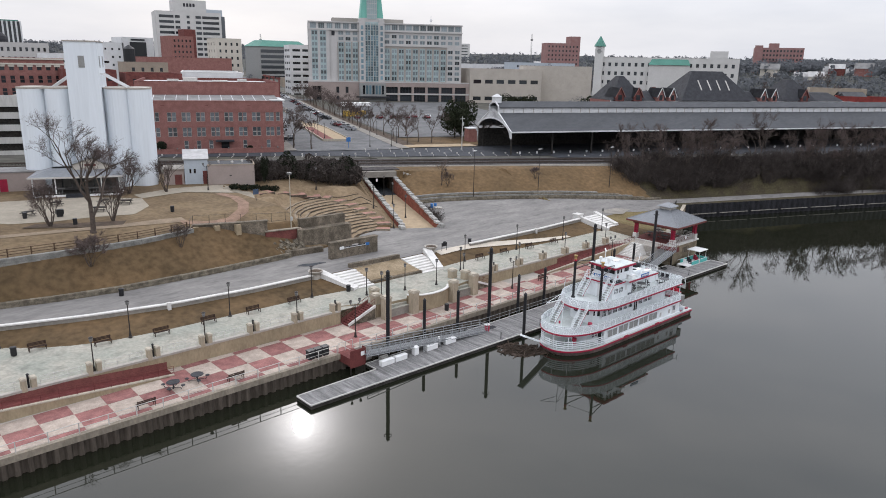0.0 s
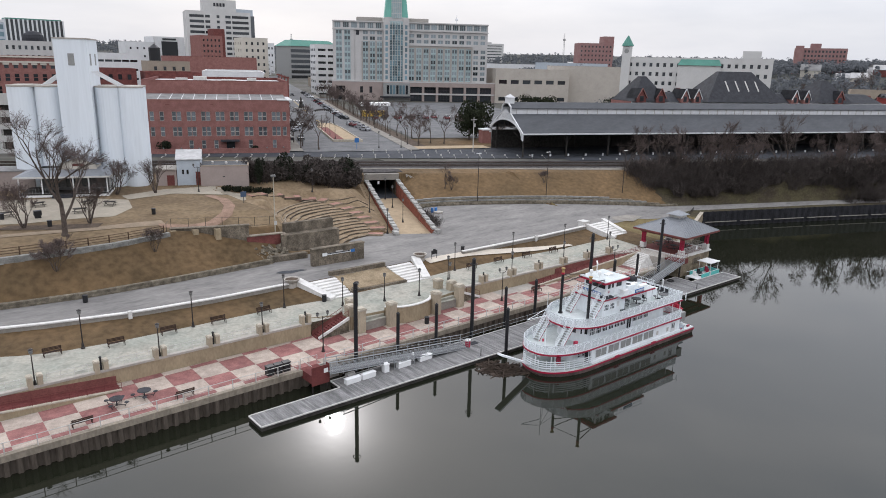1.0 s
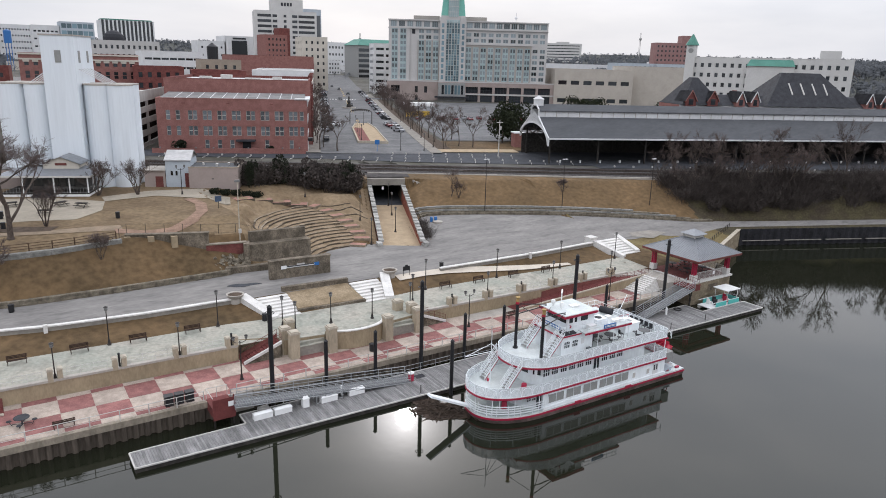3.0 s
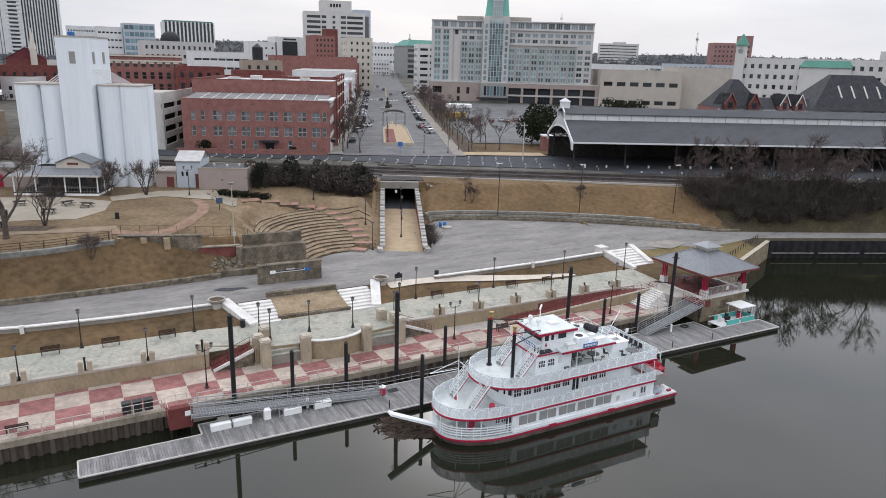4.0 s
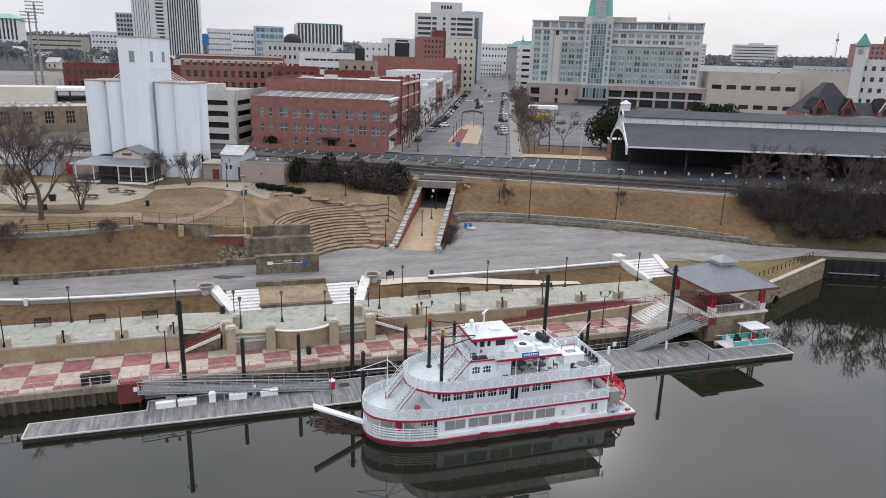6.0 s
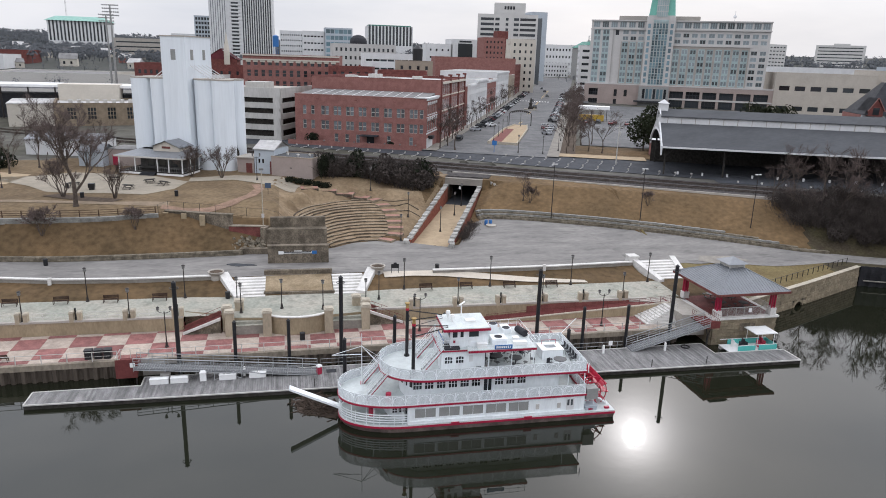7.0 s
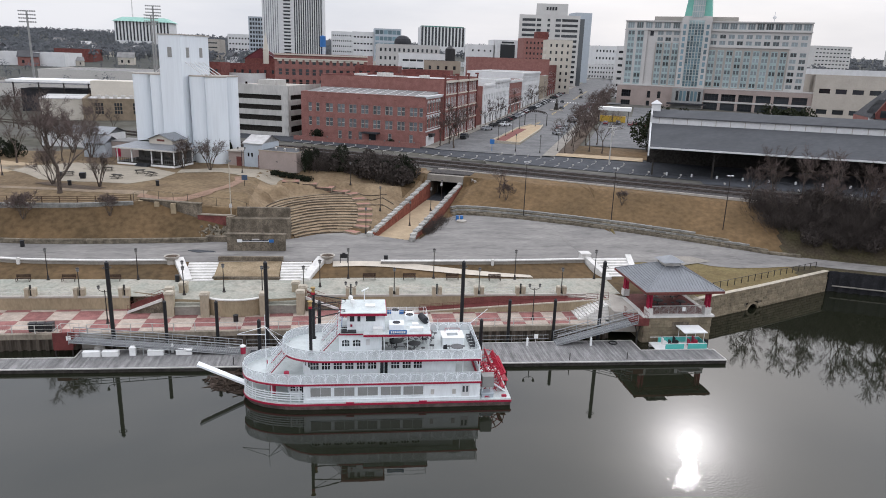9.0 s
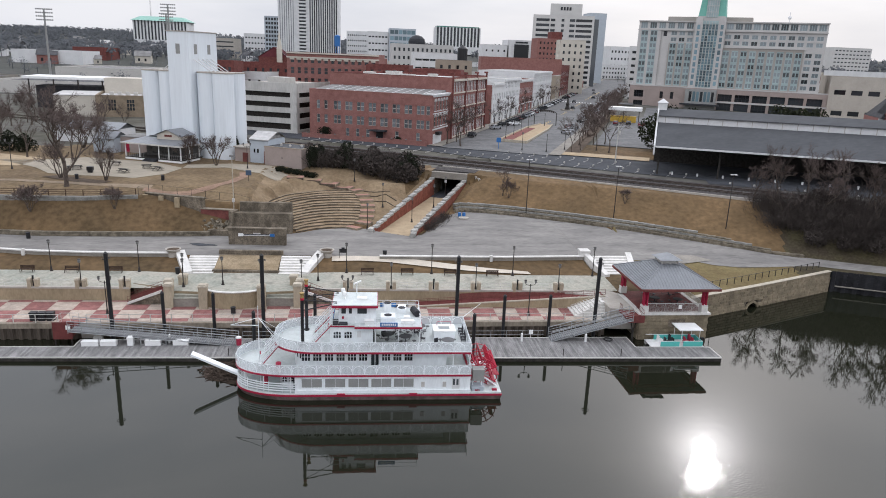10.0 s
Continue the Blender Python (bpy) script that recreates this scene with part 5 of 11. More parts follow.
for i in range(17):
    a = 2 * math.pi * i / 16
    q = (107.6 + 0.5 * math.cos(a), 58.4 + 0.5 * math.sin(a), 0.75)
    if last:
        sh.rod(last, q, 0.09, n=5)
    last = q
solid("rope_coil", sh, BLACK, "black coiled hose lying on the dock", "hose")
# rail between dock and quay
sh = Shape()
railing(sh, [(62.8, 59.75), (99.5, 59.3)], 0.65, 1.6, 2.0, bar=0.025, rails=(0.5, 1.0))
solid("dock_railing", sh, ALU, "thin metal railing along the back of the dock", "railing")
solid("notice_board", Shape().box(97.6, 98.1, 59.2, 59.25, 1.2, 1.75).rod((97.85, 59.27, 0.65), (97.85, 59.27, 1.7), 0.03, n=4), WHITEPAINT, "white notice on the dock railing", "sign")

# driftwood jam under the bow
def mat_edge(a):
    """Ragged outline of the floating jam."""
    return 0.82 + 0.16 * math.sin(3 * a + 0.7) + 0.10 * math.sin(7 * a)


JAM = pose(62.1, 51.7, 0, 0, 0, -55)
rng = random.Random(7)
sh = Shape()
for i in range(700):
    a = rng.uniform(0, 2 * math.pi)
    r = rng.random() ** 0.6
    e = mat_edge(a)
    c = JAM @ Vector((3.9 * r * e * math.cos(a), 2.3 * r * e * math.sin(a), 0.12 + 0.42 * (1 - r) * rng.random()))
    w = rng.gauss(-0.5, 0.9)
    big = rng.random() < 0.12
    d = Vector((math.cos(w), math.sin(w), rng.uniform(-0.12, 0.2))) * rng.uniform(0.3, 1.1) * (2.4 if big else 1.0)
    sh.rod(c - d / 2, c + d / 2, rng.uniform(0.06, 0.12) if big else rng.uniform(0.015, 0.05), n=5)
solid("driftwood_pile", sh, DRIFTWOOD, "brown jam of driftwood floating at the bow", "driftwood", kind="stuff")
ring = [(JAM @ Vector((3.5 * mat_edge(a) * math.cos(a), 2.05 * mat_edge(a) * math.sin(a), 0))) for a in np.linspace(0, 2 * math.pi, 48, endpoint=False)]
solid("debris_mat", Shape().prism([(p.x, p.y) for p in ring], 0.0, 0.2), DEBRIS, "dark brown mat of floating river debris", "debris", kind="stuff")

# ---- promenade: tiles, rail, furniture ----
promenade = bpy.data.objects["promenade_floor"]
TX0, TS = 32.5, 2.94
tile_mesh = {}
for red in (0, 1):
    for j, (ya, yb) in enumerate(((61.62, 62.85), (62.85, 65.8), (65.8, 68.75), (68.75, 70.3))):
        for i in range(-9, 25):
            if ((i + j) % 2 == 1) != bool(red):
                continue
            x = TX0 + i * TS
            cx = x + TS / 2
            wall = lerp(TERR, cx) - 0.3
            if 52 < cx < 69:
                wall = 66.9
            lo = max(ya, lerp(QUAY, cx) + 0.25)
            hi = min(yb, wall)
            if cx > 76 and hi > 66.3 or cx < 24.5 and hi > 68.0:
                hi = min(hi, 66.3 if cx > 76 else 68.0)
            if hi - lo < 0.3 or cx > 105.5:
                continue
            key = (red, round(hi - lo, 1))
            if key not in tile_mesh:
                h = round(hi - lo, 1)
                tile_mesh[key] = Shape().box(0.01, TS - 0.01, 0.01, h - 0.01, 0, 0.018).mesh("paver", TILE_RED if red else TILE_PALE)
            part("paver", tile_mesh[key], None, promenade, m=pose(x, lo, QUAY_Z + 0.002))


def quay_rail(x0, x1, gap=2.45):
    r = thing("quay_railing", "pale painted steel railing along the quay edge", "railing")
    n = max(1, round((x1 - x0) / gap))
    for i in range(n + 1):
        x = x0 + (x1 - x0) * i / n
        part("post", Shape().box(-0.04, 0.04, -0.04, 0.04, 0, 1.07), RAILGREY, r, m=pose(x, lerp(QUAY, x) - 0.05, QUAY_Z))
    for f in (0.55, 1.05):
        part("rail", Shape().rod((x0, lerp(QUAY, x0) - 0.05, QUAY_Z + f), (x1, lerp(QUAY, x1) - 0.05, QUAY_Z + f), 0.035 if f > 1 else 0.022, n=5), RAILGREY, r)
    return r


quay_rail(-60, 41.4)
quay_rail(44.6, 107.5)


def acorn_lamp(m, h, label, arms=1, group="", mat=IRON):
    t = thing("street_lamp", label, "lamp post", m, group)
    part("base", Shape().lathe(0, 0, [(0.22, 0), (0.22, 0.12), (0.15, 0.2), (0.12, 0.55), (0.08, 0.65)], 10), mat, t)
    part("pole", Shape().rod((0, 0, 0.6), (0, 0, h - 0.55 if arms == 1 else h - 0.6), 0.07, 0.05, n=8), mat, t)
    if arms == 1:
        head = part("lantern", Shape().lathe(0, 0, [(0.06, h - 0.6), (0.16, h - 0.5), (0.19, h - 0.3), (0.14, h - 0.12)], 10), LAMPGLASS, t, "frosted lantern")
        part("lantern_cap", Shape().lathe(0, 0, [(0.25, h - 0.14), (0.2, h - 0.08), (0.05, h)], 10), mat, head)
    else:
        for s in (-1, 1):
            arm, last = Shape(), None
            for i in range(7):
                a = math.pi / 2 * i / 6
                q = (s * 0.66 * math.sin(a), 0, h - 0.5 - 0.3 * math.cos(a))
                if last:
                    arm.rod(last, q, 0.035, n=5)
                last = q
            ob = part("arm", arm, mat, t, "upward curving arm")
            lan = part("lantern", Shape().lathe(s * 0.66, 0, [(0.05, h - 0.5), (0.13, h - 0.42), (0.16, h - 0.24), (0.12, h - 0.12)], 10), LAMPGLASS, ob, "upright frosted lantern")
            part("lantern_cap", Shape().lathe(s * 0.66, 0, [(0.2, h - 0.13), (0.16, h - 0.08), (0.04, h)], 10), mat, t)
    return t


first = acorn_lamp(pose(35.3, 75.45, 4.2), 4.4, "brown-black iron acorn lamp post beside the upper walk", group="lamps along the upper walk")
for x in (0.5, 12.2, 23.8, 46.75, 74.8, 86.8, 98.4, 110.2):
    y = lerp(WALK, x) - 0.15
    copy_thing(first, pose(x, y, land(x, y) + 0.03))
first = acorn_lamp(pose(29.7, 70.05, 3.75), 3.9, "brown-black iron acorn lamp post between stone piers", group="lamps between stone piers")
for x in (6.6, 18.2, 41.2, 80.8, 92.2, 103.6):
    copy_thing(first, pose(x, lerp(TERR, x) + 0.05, 3.75))
first = acorn_lamp(pose(58.7, 70.3, 3.95), 3.9, "brown-black iron acorn lamp post on the landing terrace", group="lamps on the landing terrace")
for x, y in ((63.7, 69.3), (53.3, 71.9), (53.9, 69.4), (71.0, 71.9), (69.0, 69.2)):
    copy_thing(first, pose(x, y, 3.95))
first = acorn_lamp(pose(46.0, 64.4, QUAY_Z), 4.9, "black iron lamp post with two arms on the promenade", 2, "two-armed promenade lamps")
for x, y in ((75.1, 64.9), (98.4, 63.2)):
    copy_thing(first, pose(x, y, QUAY_Z))


def bench(m, mat=BENCHWOOD):
    t = thing("bench", "dark brown slatted park bench with iron legs", "bench", m, "park benches")
    for i in range(4):
        part("seat_slat", Shape().box(-0.9, 0.9, -0.22 + i * 0.12, -0.13 + i * 0.12, 0.43, 0.46), mat, t)
    for i in range(3):
        part("back_slat", Shape().box(-0.9, 0.9, 0.26, 0.29, 0.52 + i * 0.13, 0.62 + i * 0.13), mat, t)
    for x in (-0.8, 0.8):
        part("leg", Shape().box(x - 0.03, x + 0.03, -0.24, 0.3, 0.36, 0.42).box(x - 0.03, x + 0.03, -0.22, -0.16, 0, 0.4).box(x - 0.03, x + 0.03, 0.22, 0.28, 0, 0.9), mat, t)
    return t


first = bench(pose(26.8, 74.9, 4.16, 0, 0, -1))
for x in (32.4, 38.1, 43.8, 20.9, 15.2, 77.7, 83.3, 89.4, 95.4):
    y = lerp(WALK, x) - 0.75
    copy_thing(first, pose(x, y, land(x, y) + 0.03))
for x, y in ((20.4, 62.9), (29.6, 62.9), (82.0, 64.6)):
    copy_thing(first, pose(x, y, QUAY_Z + 0.02, 0, 0, 180 if x < 80 else 0))
first = patio_table(pose(23.9, 65.0, QUAY_Z + 0.02), SLATE, "dark round metal picnic table with fixed seats on the promenade", group="picnic tables on the promenade")
copy_thing(first, pose(26.5, 65.2, QUAY_Z + 0.02, 0, 0, 30))


def bin_drum(m, mat, label):
    t = thing("trash_bin", label, "bin", m, "trash bins")
    part("body", Shape().lathe(0, 0, [(0.27, 0), (0.3, 0.1), (0.3, 0.85)], 12), mat, t)
    part("rim", Shape().lathe(0, 0, [(0.33, 0.85), (0.33, 0.93), (0.2, 0.98)], 12), RAILGREY if mat is not BLACK else BLACK, t)
    return t


for x, y, z in ((61.0, 64.2, QUAY_Z), (52.0, 74.3, 4.15), (27.0, 88.2, 5.3), (80.3, 79.3, 5.3), (13.0, 79.0, 4.2), (27.5, 107, 11), (41.8, 107.5, 11), (23.0, 115.5, 11)):
    bin_drum(pose(x, y, z), BLACK, "black metal trash bin with a rounded rim")
for i in range(3):
    t = thing("wheeled_bin", "black wheeled rubbish bin by the quay railing", "bin", pose(38.4 + i * 0.95, 62.4, QUAY_Z), "wheeled bins on the quay")
    part("body", Shape().prism([(-0.36, -0.3), (0.36, -0.3), (0.4, 0.35), (-0.4, 0.35)], 0, 1.0), BLACK, t)
    part("lid", Shape().box(-0.42, 0.42, -0.36, 0.4, 1.0, 1.07), BLACK, t)

# ---- stone piers of the upper walk ----
def pier_pair(x):
    y = lerp(TERR, x) - 0.02
    for dx in (-0.42, 0.42):
        t = thing("stone_pier", "tan cast stone pier with a pale cap on the terrace edge", "pier", pose(x + dx, y, 0), "stone piers of the terrace")
        part("shaft", Shape().box(-0.23, 0.23, -0.3, 0.36, 3.68, 4.82), PIERSTONE, t)
        part("cap", Shape().box(-0.27, 0.27, -0.34, 0.4, 4.82, 4.96).box(-0.2, 0.2, -0.27, 0.33, 4.96, 5.03), PIERCAP, t)


for x in (1.0, 6.6, 12.4, 18.2, 24.0, 29.7, 35.4, 41.2, 46.6, 75.1, 80.8, 86.5, 92.2, 97.9, 103.6):
    pier_pair(x)
for x in (12.4, 24.0, 35.4, 46.6, 75.1, 86.5, 97.9):
    t = thing("bollard_light", "short black bollard light between stone piers", "bollard", pose(x, lerp(TERR, x), 3.75), "bollard lights")
    part("post", Shape().rod((0, 0, 0), (0, 0, 1.5), 0.1, n=8), BLACK, t)
    part("cap", Shape().lathe(0, 0, [(0.14, 1.5), (0.14, 1.58), (0.03, 1.66)], 8), BLACK, t)
xs = [1.0, 6.6, 12.4, 18.2, 24.0, 29.7, 35.4, 41.2, 46.6]
for a, b in list(zip(xs, xs[1:])) + list(zip([75.1, 80.8, 86.5, 92.2, 97.9], [80.8, 86.5, 92.2, 97.9, 103.6])):
    sh = Shape()
    railing(sh, [(a + 1.0, lerp(TERR, a) - 0.05), (b - 1.0, lerp(TERR, b) - 0.05)], 3.95, 4.85, 1.2, bar=0.018, rails=(0.5, 1.0))
    solid("terrace_railing", sh, RAILGREY, "thin pale railing between stone piers", "railing", "terrace railings")

# ---- accessible ramps with dark red paving ----
def red_ramp(xa, xb, za, zb, name="accessible_ramp", bare=0.0):
    """Rises from xa to xb along the terrace wall."""
    n = 12
    xs = np.linspace(xa, xb, n)
    sh = Shape()
    for i in range(n - 1):
        p, q = xs[i], xs[i + 1]
        z0, z1 = za + (zb - za) * i / (n - 1), za + (zb - za) * (i + 1) / (n - 1)
        yo0, yo1 = lerp(TERR, p) - 2.0, lerp(TERR, q) - 2.0
        yi0, yi1 = lerp(TERR, p) - 0.25, lerp(TERR, q) - 0.25
        pts = [(p, yo0, z0), (q, yo1, z1), (q, yi1, z1), (p, yi0, z0)]
        sh.face(pts if xb > xa else pts[::-1])
    r = thing(name, "dark red paved ramp with tan side wall against the terrace", "ramp")
    part("surface", sh, RED_PAINT, r)
    lo, hi = min(xa, xb), max(xa, xb)
    px = np.linspace(lo + bare, hi, 8)
    tops = [min(3.70, 0.85 + za + (zb - za) * (x - xa) / (xb - xa)) for x in px]
    part("back_panel", Shape().wall([(x, lerp(TERR, x) - 0.31) for x in px], 0.05, QUAY_Z + 0.05, tops), REDWALL, r, "dull red wall face behind the ramp")
    zl, zh = (za, zb) if xa < xb else (zb, za)
    sh = Shape().wall([(lo, lerp(TERR, lo) - 2.2), (hi, lerp(TERR, hi) - 2.2)], 0.25, QUAY_Z, [zl - 0.02, zh - 0.02])
    part("side_wall", sh, SANDSTONE, r)
    sh = Shape().wall([(lo, lerp(TERR, lo) - 2.24), (hi, lerp(TERR, hi) - 2.24)], 0.32, [zl - 0.02, zh - 0.02], [zl + 0.1, zh + 0.1])
    part("kerb", sh, PIERCAP, r)
    sh = Shape()
    m = int((hi - lo) / 1.5)
    for i in range(m + 1):
        x = lo + (hi - lo) * i / m
        z = zl + (zh - zl) * i / m
        sh.rod((x, lerp(TERR, x) - 2.08, z), (x, lerp(TERR, x) - 2.08, z + 1.0), 0.025, n=4)
    for f in (0.3, 0.55, 0.8, 1.0):
        sh.rod((lo, lerp(TERR, lo) - 2.08, zl + f), (hi, lerp(TERR, hi) - 2.08, zh + f), 0.022, n=4)
    part("railing", sh, RED_PAINT, r, "dark red pipe railing")
    return r


red_ramp(25.2, 2.0, QUAY_Z + 0.05, 3.75)
red_ramp(84.0, 109.5, QUAY_Z + 0.05, 3.8, bare=6.0)
for x0, x1 in ((47.3, 51.6), (73.5, 69.3)):
    st = thing("terrace_stair", "pale stair with dark red treads and rails beside the terrace wall", "stair")
    n = 12
    s = 1 if x1 > x0 else -1
    y0, y1 = 67.9, 69.3
    for i in range(n):
        xa = x0 + (x1 - x0) * i / n
        part("step", Shape().box(min(xa, x1), max(xa, x1), y0, y1, QUAY_Z + i * 0.142, QUAY_Z + (i + 1) * 0.142), RED_PAINT, st)
    sh = Shape()
    sh.face([(x0, y0 - 0.02, QUAY_Z), (x1, y0 - 0.02, QUAY_Z), (x1, y0 - 0.02, 4.1), (x0, y0 - 0.02, QUAY_Z + 0.35)][::s])
    sh.box(min(x0, x1), max(x0, x1), y0 - 0.22, y0 - 0.03, QUAY_Z, QUAY_Z + 0.12)
    part("side_wall", sh, RUIN, st)
    sh = Shape()
    for yy in (y0 - 0.05, y1):
        sh.rod((x0, yy, QUAY_Z + 1.0), (x1, yy, 4.9), 0.03, n=4).rod((x0, yy, QUAY_Z + 0.6), (x1, yy, 4.5), 0.025, n=4)
        for i in range(6):
            f = i / 5
            sh.rod((x0 + (x1 - x0) * f, yy, QUAY_Z + 1.7 * f), (x0 + (x1 - x0) * f, yy, QUAY_Z + 1.0 + 1.75 * f), 0.025, n=4)
    part("handrail", sh, BRICK_DARK, st, "dark red pipe handrail")
    part("back_panel", Shape().wall([(min(x0, x1), y1 + 0.05), (max(x0, x1), y1 + 0.05)], 0.05, QUAY_Z, [QUAY_Z + 0.6, 4.35] if s > 0 else [4.35, QUAY_Z + 0.6]), REDWALL, st, "dull red mesh panel behind the treads")
    sh = Shape().wall([(x0, y0 - 0.25), (x1, y0 - 0.25)] if s > 0 else [(x1, y0 - 0.25), (x0, y0 - 0.25)], 0.25, [QUAY_Z, 3.75] if s > 0 else [3.75, QUAY_Z], [QUAY_Z + 0.3, 4.1] if s > 0 else [4.1, QUAY_Z + 0.3])
    part("stringer", sh, WHITE_STONE, st)

# ---- landing terrace with curved bay ----
sh = Shape()
arc = []
for i in range(11):
    a = math.pi * (0.12 + 0.76 * i / 10)
    arc.append((60.6 - 4.2 * math.cos(a), 69.0 - 2.6 * math.sin(a) - 0.55))
plan = [(52.0, 68.0), (56.6, 67.4)] + arc + [(64.6, 67.3), (69.2, 67.9), (70.2, 70.4), (47.2, 70.9), (51.6, 69.3)]
sh.prism(plan, QUAY_Z - 0.1, 3.93)
solid("landing_terrace", sh, SANDSTONE, "tan stone landing terrace with a curved bay", "terrace", kind="structure")
sh = Shape().prism([(x, y + 0.05) for x, y in plan], 3.93, 3.97)
solid("pavement", sh, TERRACE, "pale stained concrete of the landing terrace", "pavement", kind="structure")
sh = Shape().wall(arc, 0.3, 3.95, 4.3)
bay = solid("bay_parapet", sh, SANDSTONE, "curved tan parapet with a white coping", "parapet", kind="structure")
part("coping", Shape().wall([(x, y - 0.06) for x, y in arc], 0.42, 4.3, 4.42), WHITE_STONE, bay)
for x0, x1 in ((53.2, 56.5), (64.7, 68.2)):
    step = thing("concrete_step", "pale stained concrete step set down between the large piers", "step")
    part("front", Shape().box(x0, x1, 66.85, 67.9, QUAY_Z - 0.05, 3.22), PAVING, step, "grey concrete face")
    part("slab", Shape().box(x0, x1, 66.8, 67.85, 3.22, 3.32), TERRACE, step, "pale green-grey slab")
    part("riser", Shape().box(x0, x1, 67.25, 67.75, 3.32, 3.64), TERRACE, step)
for x, y in ((52.7, 66.9), (52.3, 68.6), (57.0, 66.4), (64.2, 66.3), (68.7, 66.8), (68.9, 68.7), (53.6, 70.6), (67.9, 70.4)):
    t = thing("stone_pier", "large tan stone pier with a white cap on the landing", "pier", pose(x, y, 0), "large piers of the landing")
    part("shaft", Shape().box(-0.5, 0.5, -0.5, 0.5, QUAY_Z, 5.0), PIERSTONE, t)
    part("cap", Shape().box(-0.58, 0.58, -0.58, 0.58, 5.0, 5.22).box(-0.45, 0.45, -0.45, 0.45, 5.22, 5.34), PIERCAP, t)

# ---- broad stairs, stage bed and urns ----
def white_stairs(x0, x1, y0, y1, z0, z1, n, flare=0.0):
    st = thing("stairs", "broad flight of white stone steps up to the road", "stairs")
    for i in range(n):
        ya = y0 + (y1 - y0) * i / n
        part("step", Shape().prism([(x0 - flare * (1 - i / n), ya), (x1, ya), (x1, y1), (x0, y1)], z0 + (z1 - z0) * i / n - 0.2, z0 + (z1 - z0) * (i + 1) / n), WHITE_STONE, st)
    return st


white_stairs(52.6, 56.6, 74.3, 79.3, 4.1, 5.35, 7)
white_stairs(65.4, 69.6, 74.1, 79.3, 4.1, 5.35, 7)
for xa, xb in ((50.5, 52.7), (71.6, 69.5)):
    sh = Shape()
    w = 0.55 * (1 if xb > xa else -1)
    pts = [(xa, 79.5), (xb + w * 0.1, 74.0)] if xb > xa else [(xb + w * 0.1, 74.0), (xa, 79.5)]
    sh.wall(pts, 1.25, 3.9, [6.0, 4.5] if xb > xa else [4.5, 6.0])
    solid("stair_wing", sh, WHITE_STONE, "sloping white stone wing wall of the stairs", "wall", kind="structure")
for x in (50.2, 71.85):
    t = thing("planter_urn", "large round pale concrete planter urn on a drum base", "planter", pose(x, 79.6, 5.0), "planter urns")
    part("drum", Shape().lathe(0, 0, [(0.72, -0.3), (0.72, 0.75)], 20), CONCRETE, t)
    part("bowl", Shape().lathe(0, 0, [(0.62, 0.72), (0.88, 0.9), (1.06, 1.18), (1.08, 1.26), (0.94, 1.26), (0.8, 1.1)], 20), CONCRETE, t)
    part("soil", Shape().lathe(0, 0, [(0.9, 1.12), (0.88, 1.16), (0.4, 1.26)], 16), MULCH, t)
sh = Shape().prism([(56.6, 75.3), (65.3, 74.7), (65.3, 80.0), (56.6, 80.3)], 3.9, [4.62, 4.62, 5.33, 5.35])
solid("stage_bed", sh, BEDSAND, "bare sandy planting bed between the white stairs", "bed", kind="structure")
sh = Shape().wall([(56.4, 75.0), (65.5, 74.4)], 0.5, 3.6, 4.55)
solid("ruin_wall", sh, RUIN, "low weathered concrete wall below the sandy bed", "wall", kind="structure")
sh = Shape().wall([(56.4, 80.1), (65.5, 79.7)], 0.6, 4.2, 5.9)
solid("ruin_wall", sh, RUIN, "low weathered concrete wall above the sandy bed", "wall", kind="structure")
drape("pavement", [(72.6, 78.0), (76.5, 78.0), (80.8, 77.4), (85.6, 76.4), (92.6, 74.9), (97.3, 74.2), (101.2, 73.9)], [(72.6, 79.5), (76.5, 79.3), (80.9, 79.0), (85.8, 77.9), (92.9, 76.2), (96.9, 75.3), (100.9, 74.6)], CREAMPATH, dz=0.14, across=3, label="cream concrete path sloping down across the grass")
t = thing("info_sign", "black notice board on two posts beside the urn", "sign", pose(74.2, 79.0, 5.2))
part("board", Shape().box(-0.55, 0.55, -0.05, 0.05, 0.75, 1.35).box(-0.22, 0.22, -0.05, 0.05, 1.35, 1.55), BLACK, t)
for x in (-0.5, 0.5):
    part("post", Shape().rod((x, 0, -0.2), (x, 0, 0.8), 0.04, n=5), BLACK, t)
for x in (29.8, 96.0, 5.0):
    solid("wall_pier", Shape().box(x - 0.2, x + 0.2, lerp(ROADWALL, x) - 0.3, lerp(ROADWALL, x) + 0.1, 4.2, 5.95), WHITE_STONE, "small white stone pier of the road wall", "pier", kind="structure")

# ---- stairs beside the gazebo ----
white_stairs(112.2, 117.5, 73.6, 80.0, 3.9, 5.4, 8)
solid("stair_wing", Shape().wall([(110.3, 79.6), (112.0, 73.2)], 0.9, 3.7, [6.2, 4.5]), WHITE_STONE, "sloping white stone wing wall of the stairs", "wall", kind="structure")
solid("stair_wing", Shape().wall([(117.4, 74.5), (118.6, 80.6)], 0.9, 3.7, [4.6, 5.8]), WHITE_STONE, "white stone wing wall of the stairs by the grass", "wall", kind="structure")
drape("pavement", [(123.6, 81.7), (126.8, 79.6), (132.8, 81.6)], [(125.1, 83.9), (128, 83.8), (130.5, 83.7)], PAVING, dz=0.12, across=4, step=0.5, label="pale concrete slab beside the road above the gazebo")
solid("pier_block", Shape().box(110.0, 111.4, 78.8, 80.2, 4.8, 6.3).box(109.9, 111.5, 78.7, 80.3, 6.3, 6.5), WHITE_STONE, "white stone end pier of the road wall", "pier", kind="structure")
st = thing("stairs", "white steps with thin rails from the promenade up to the gazebo", "stairs")
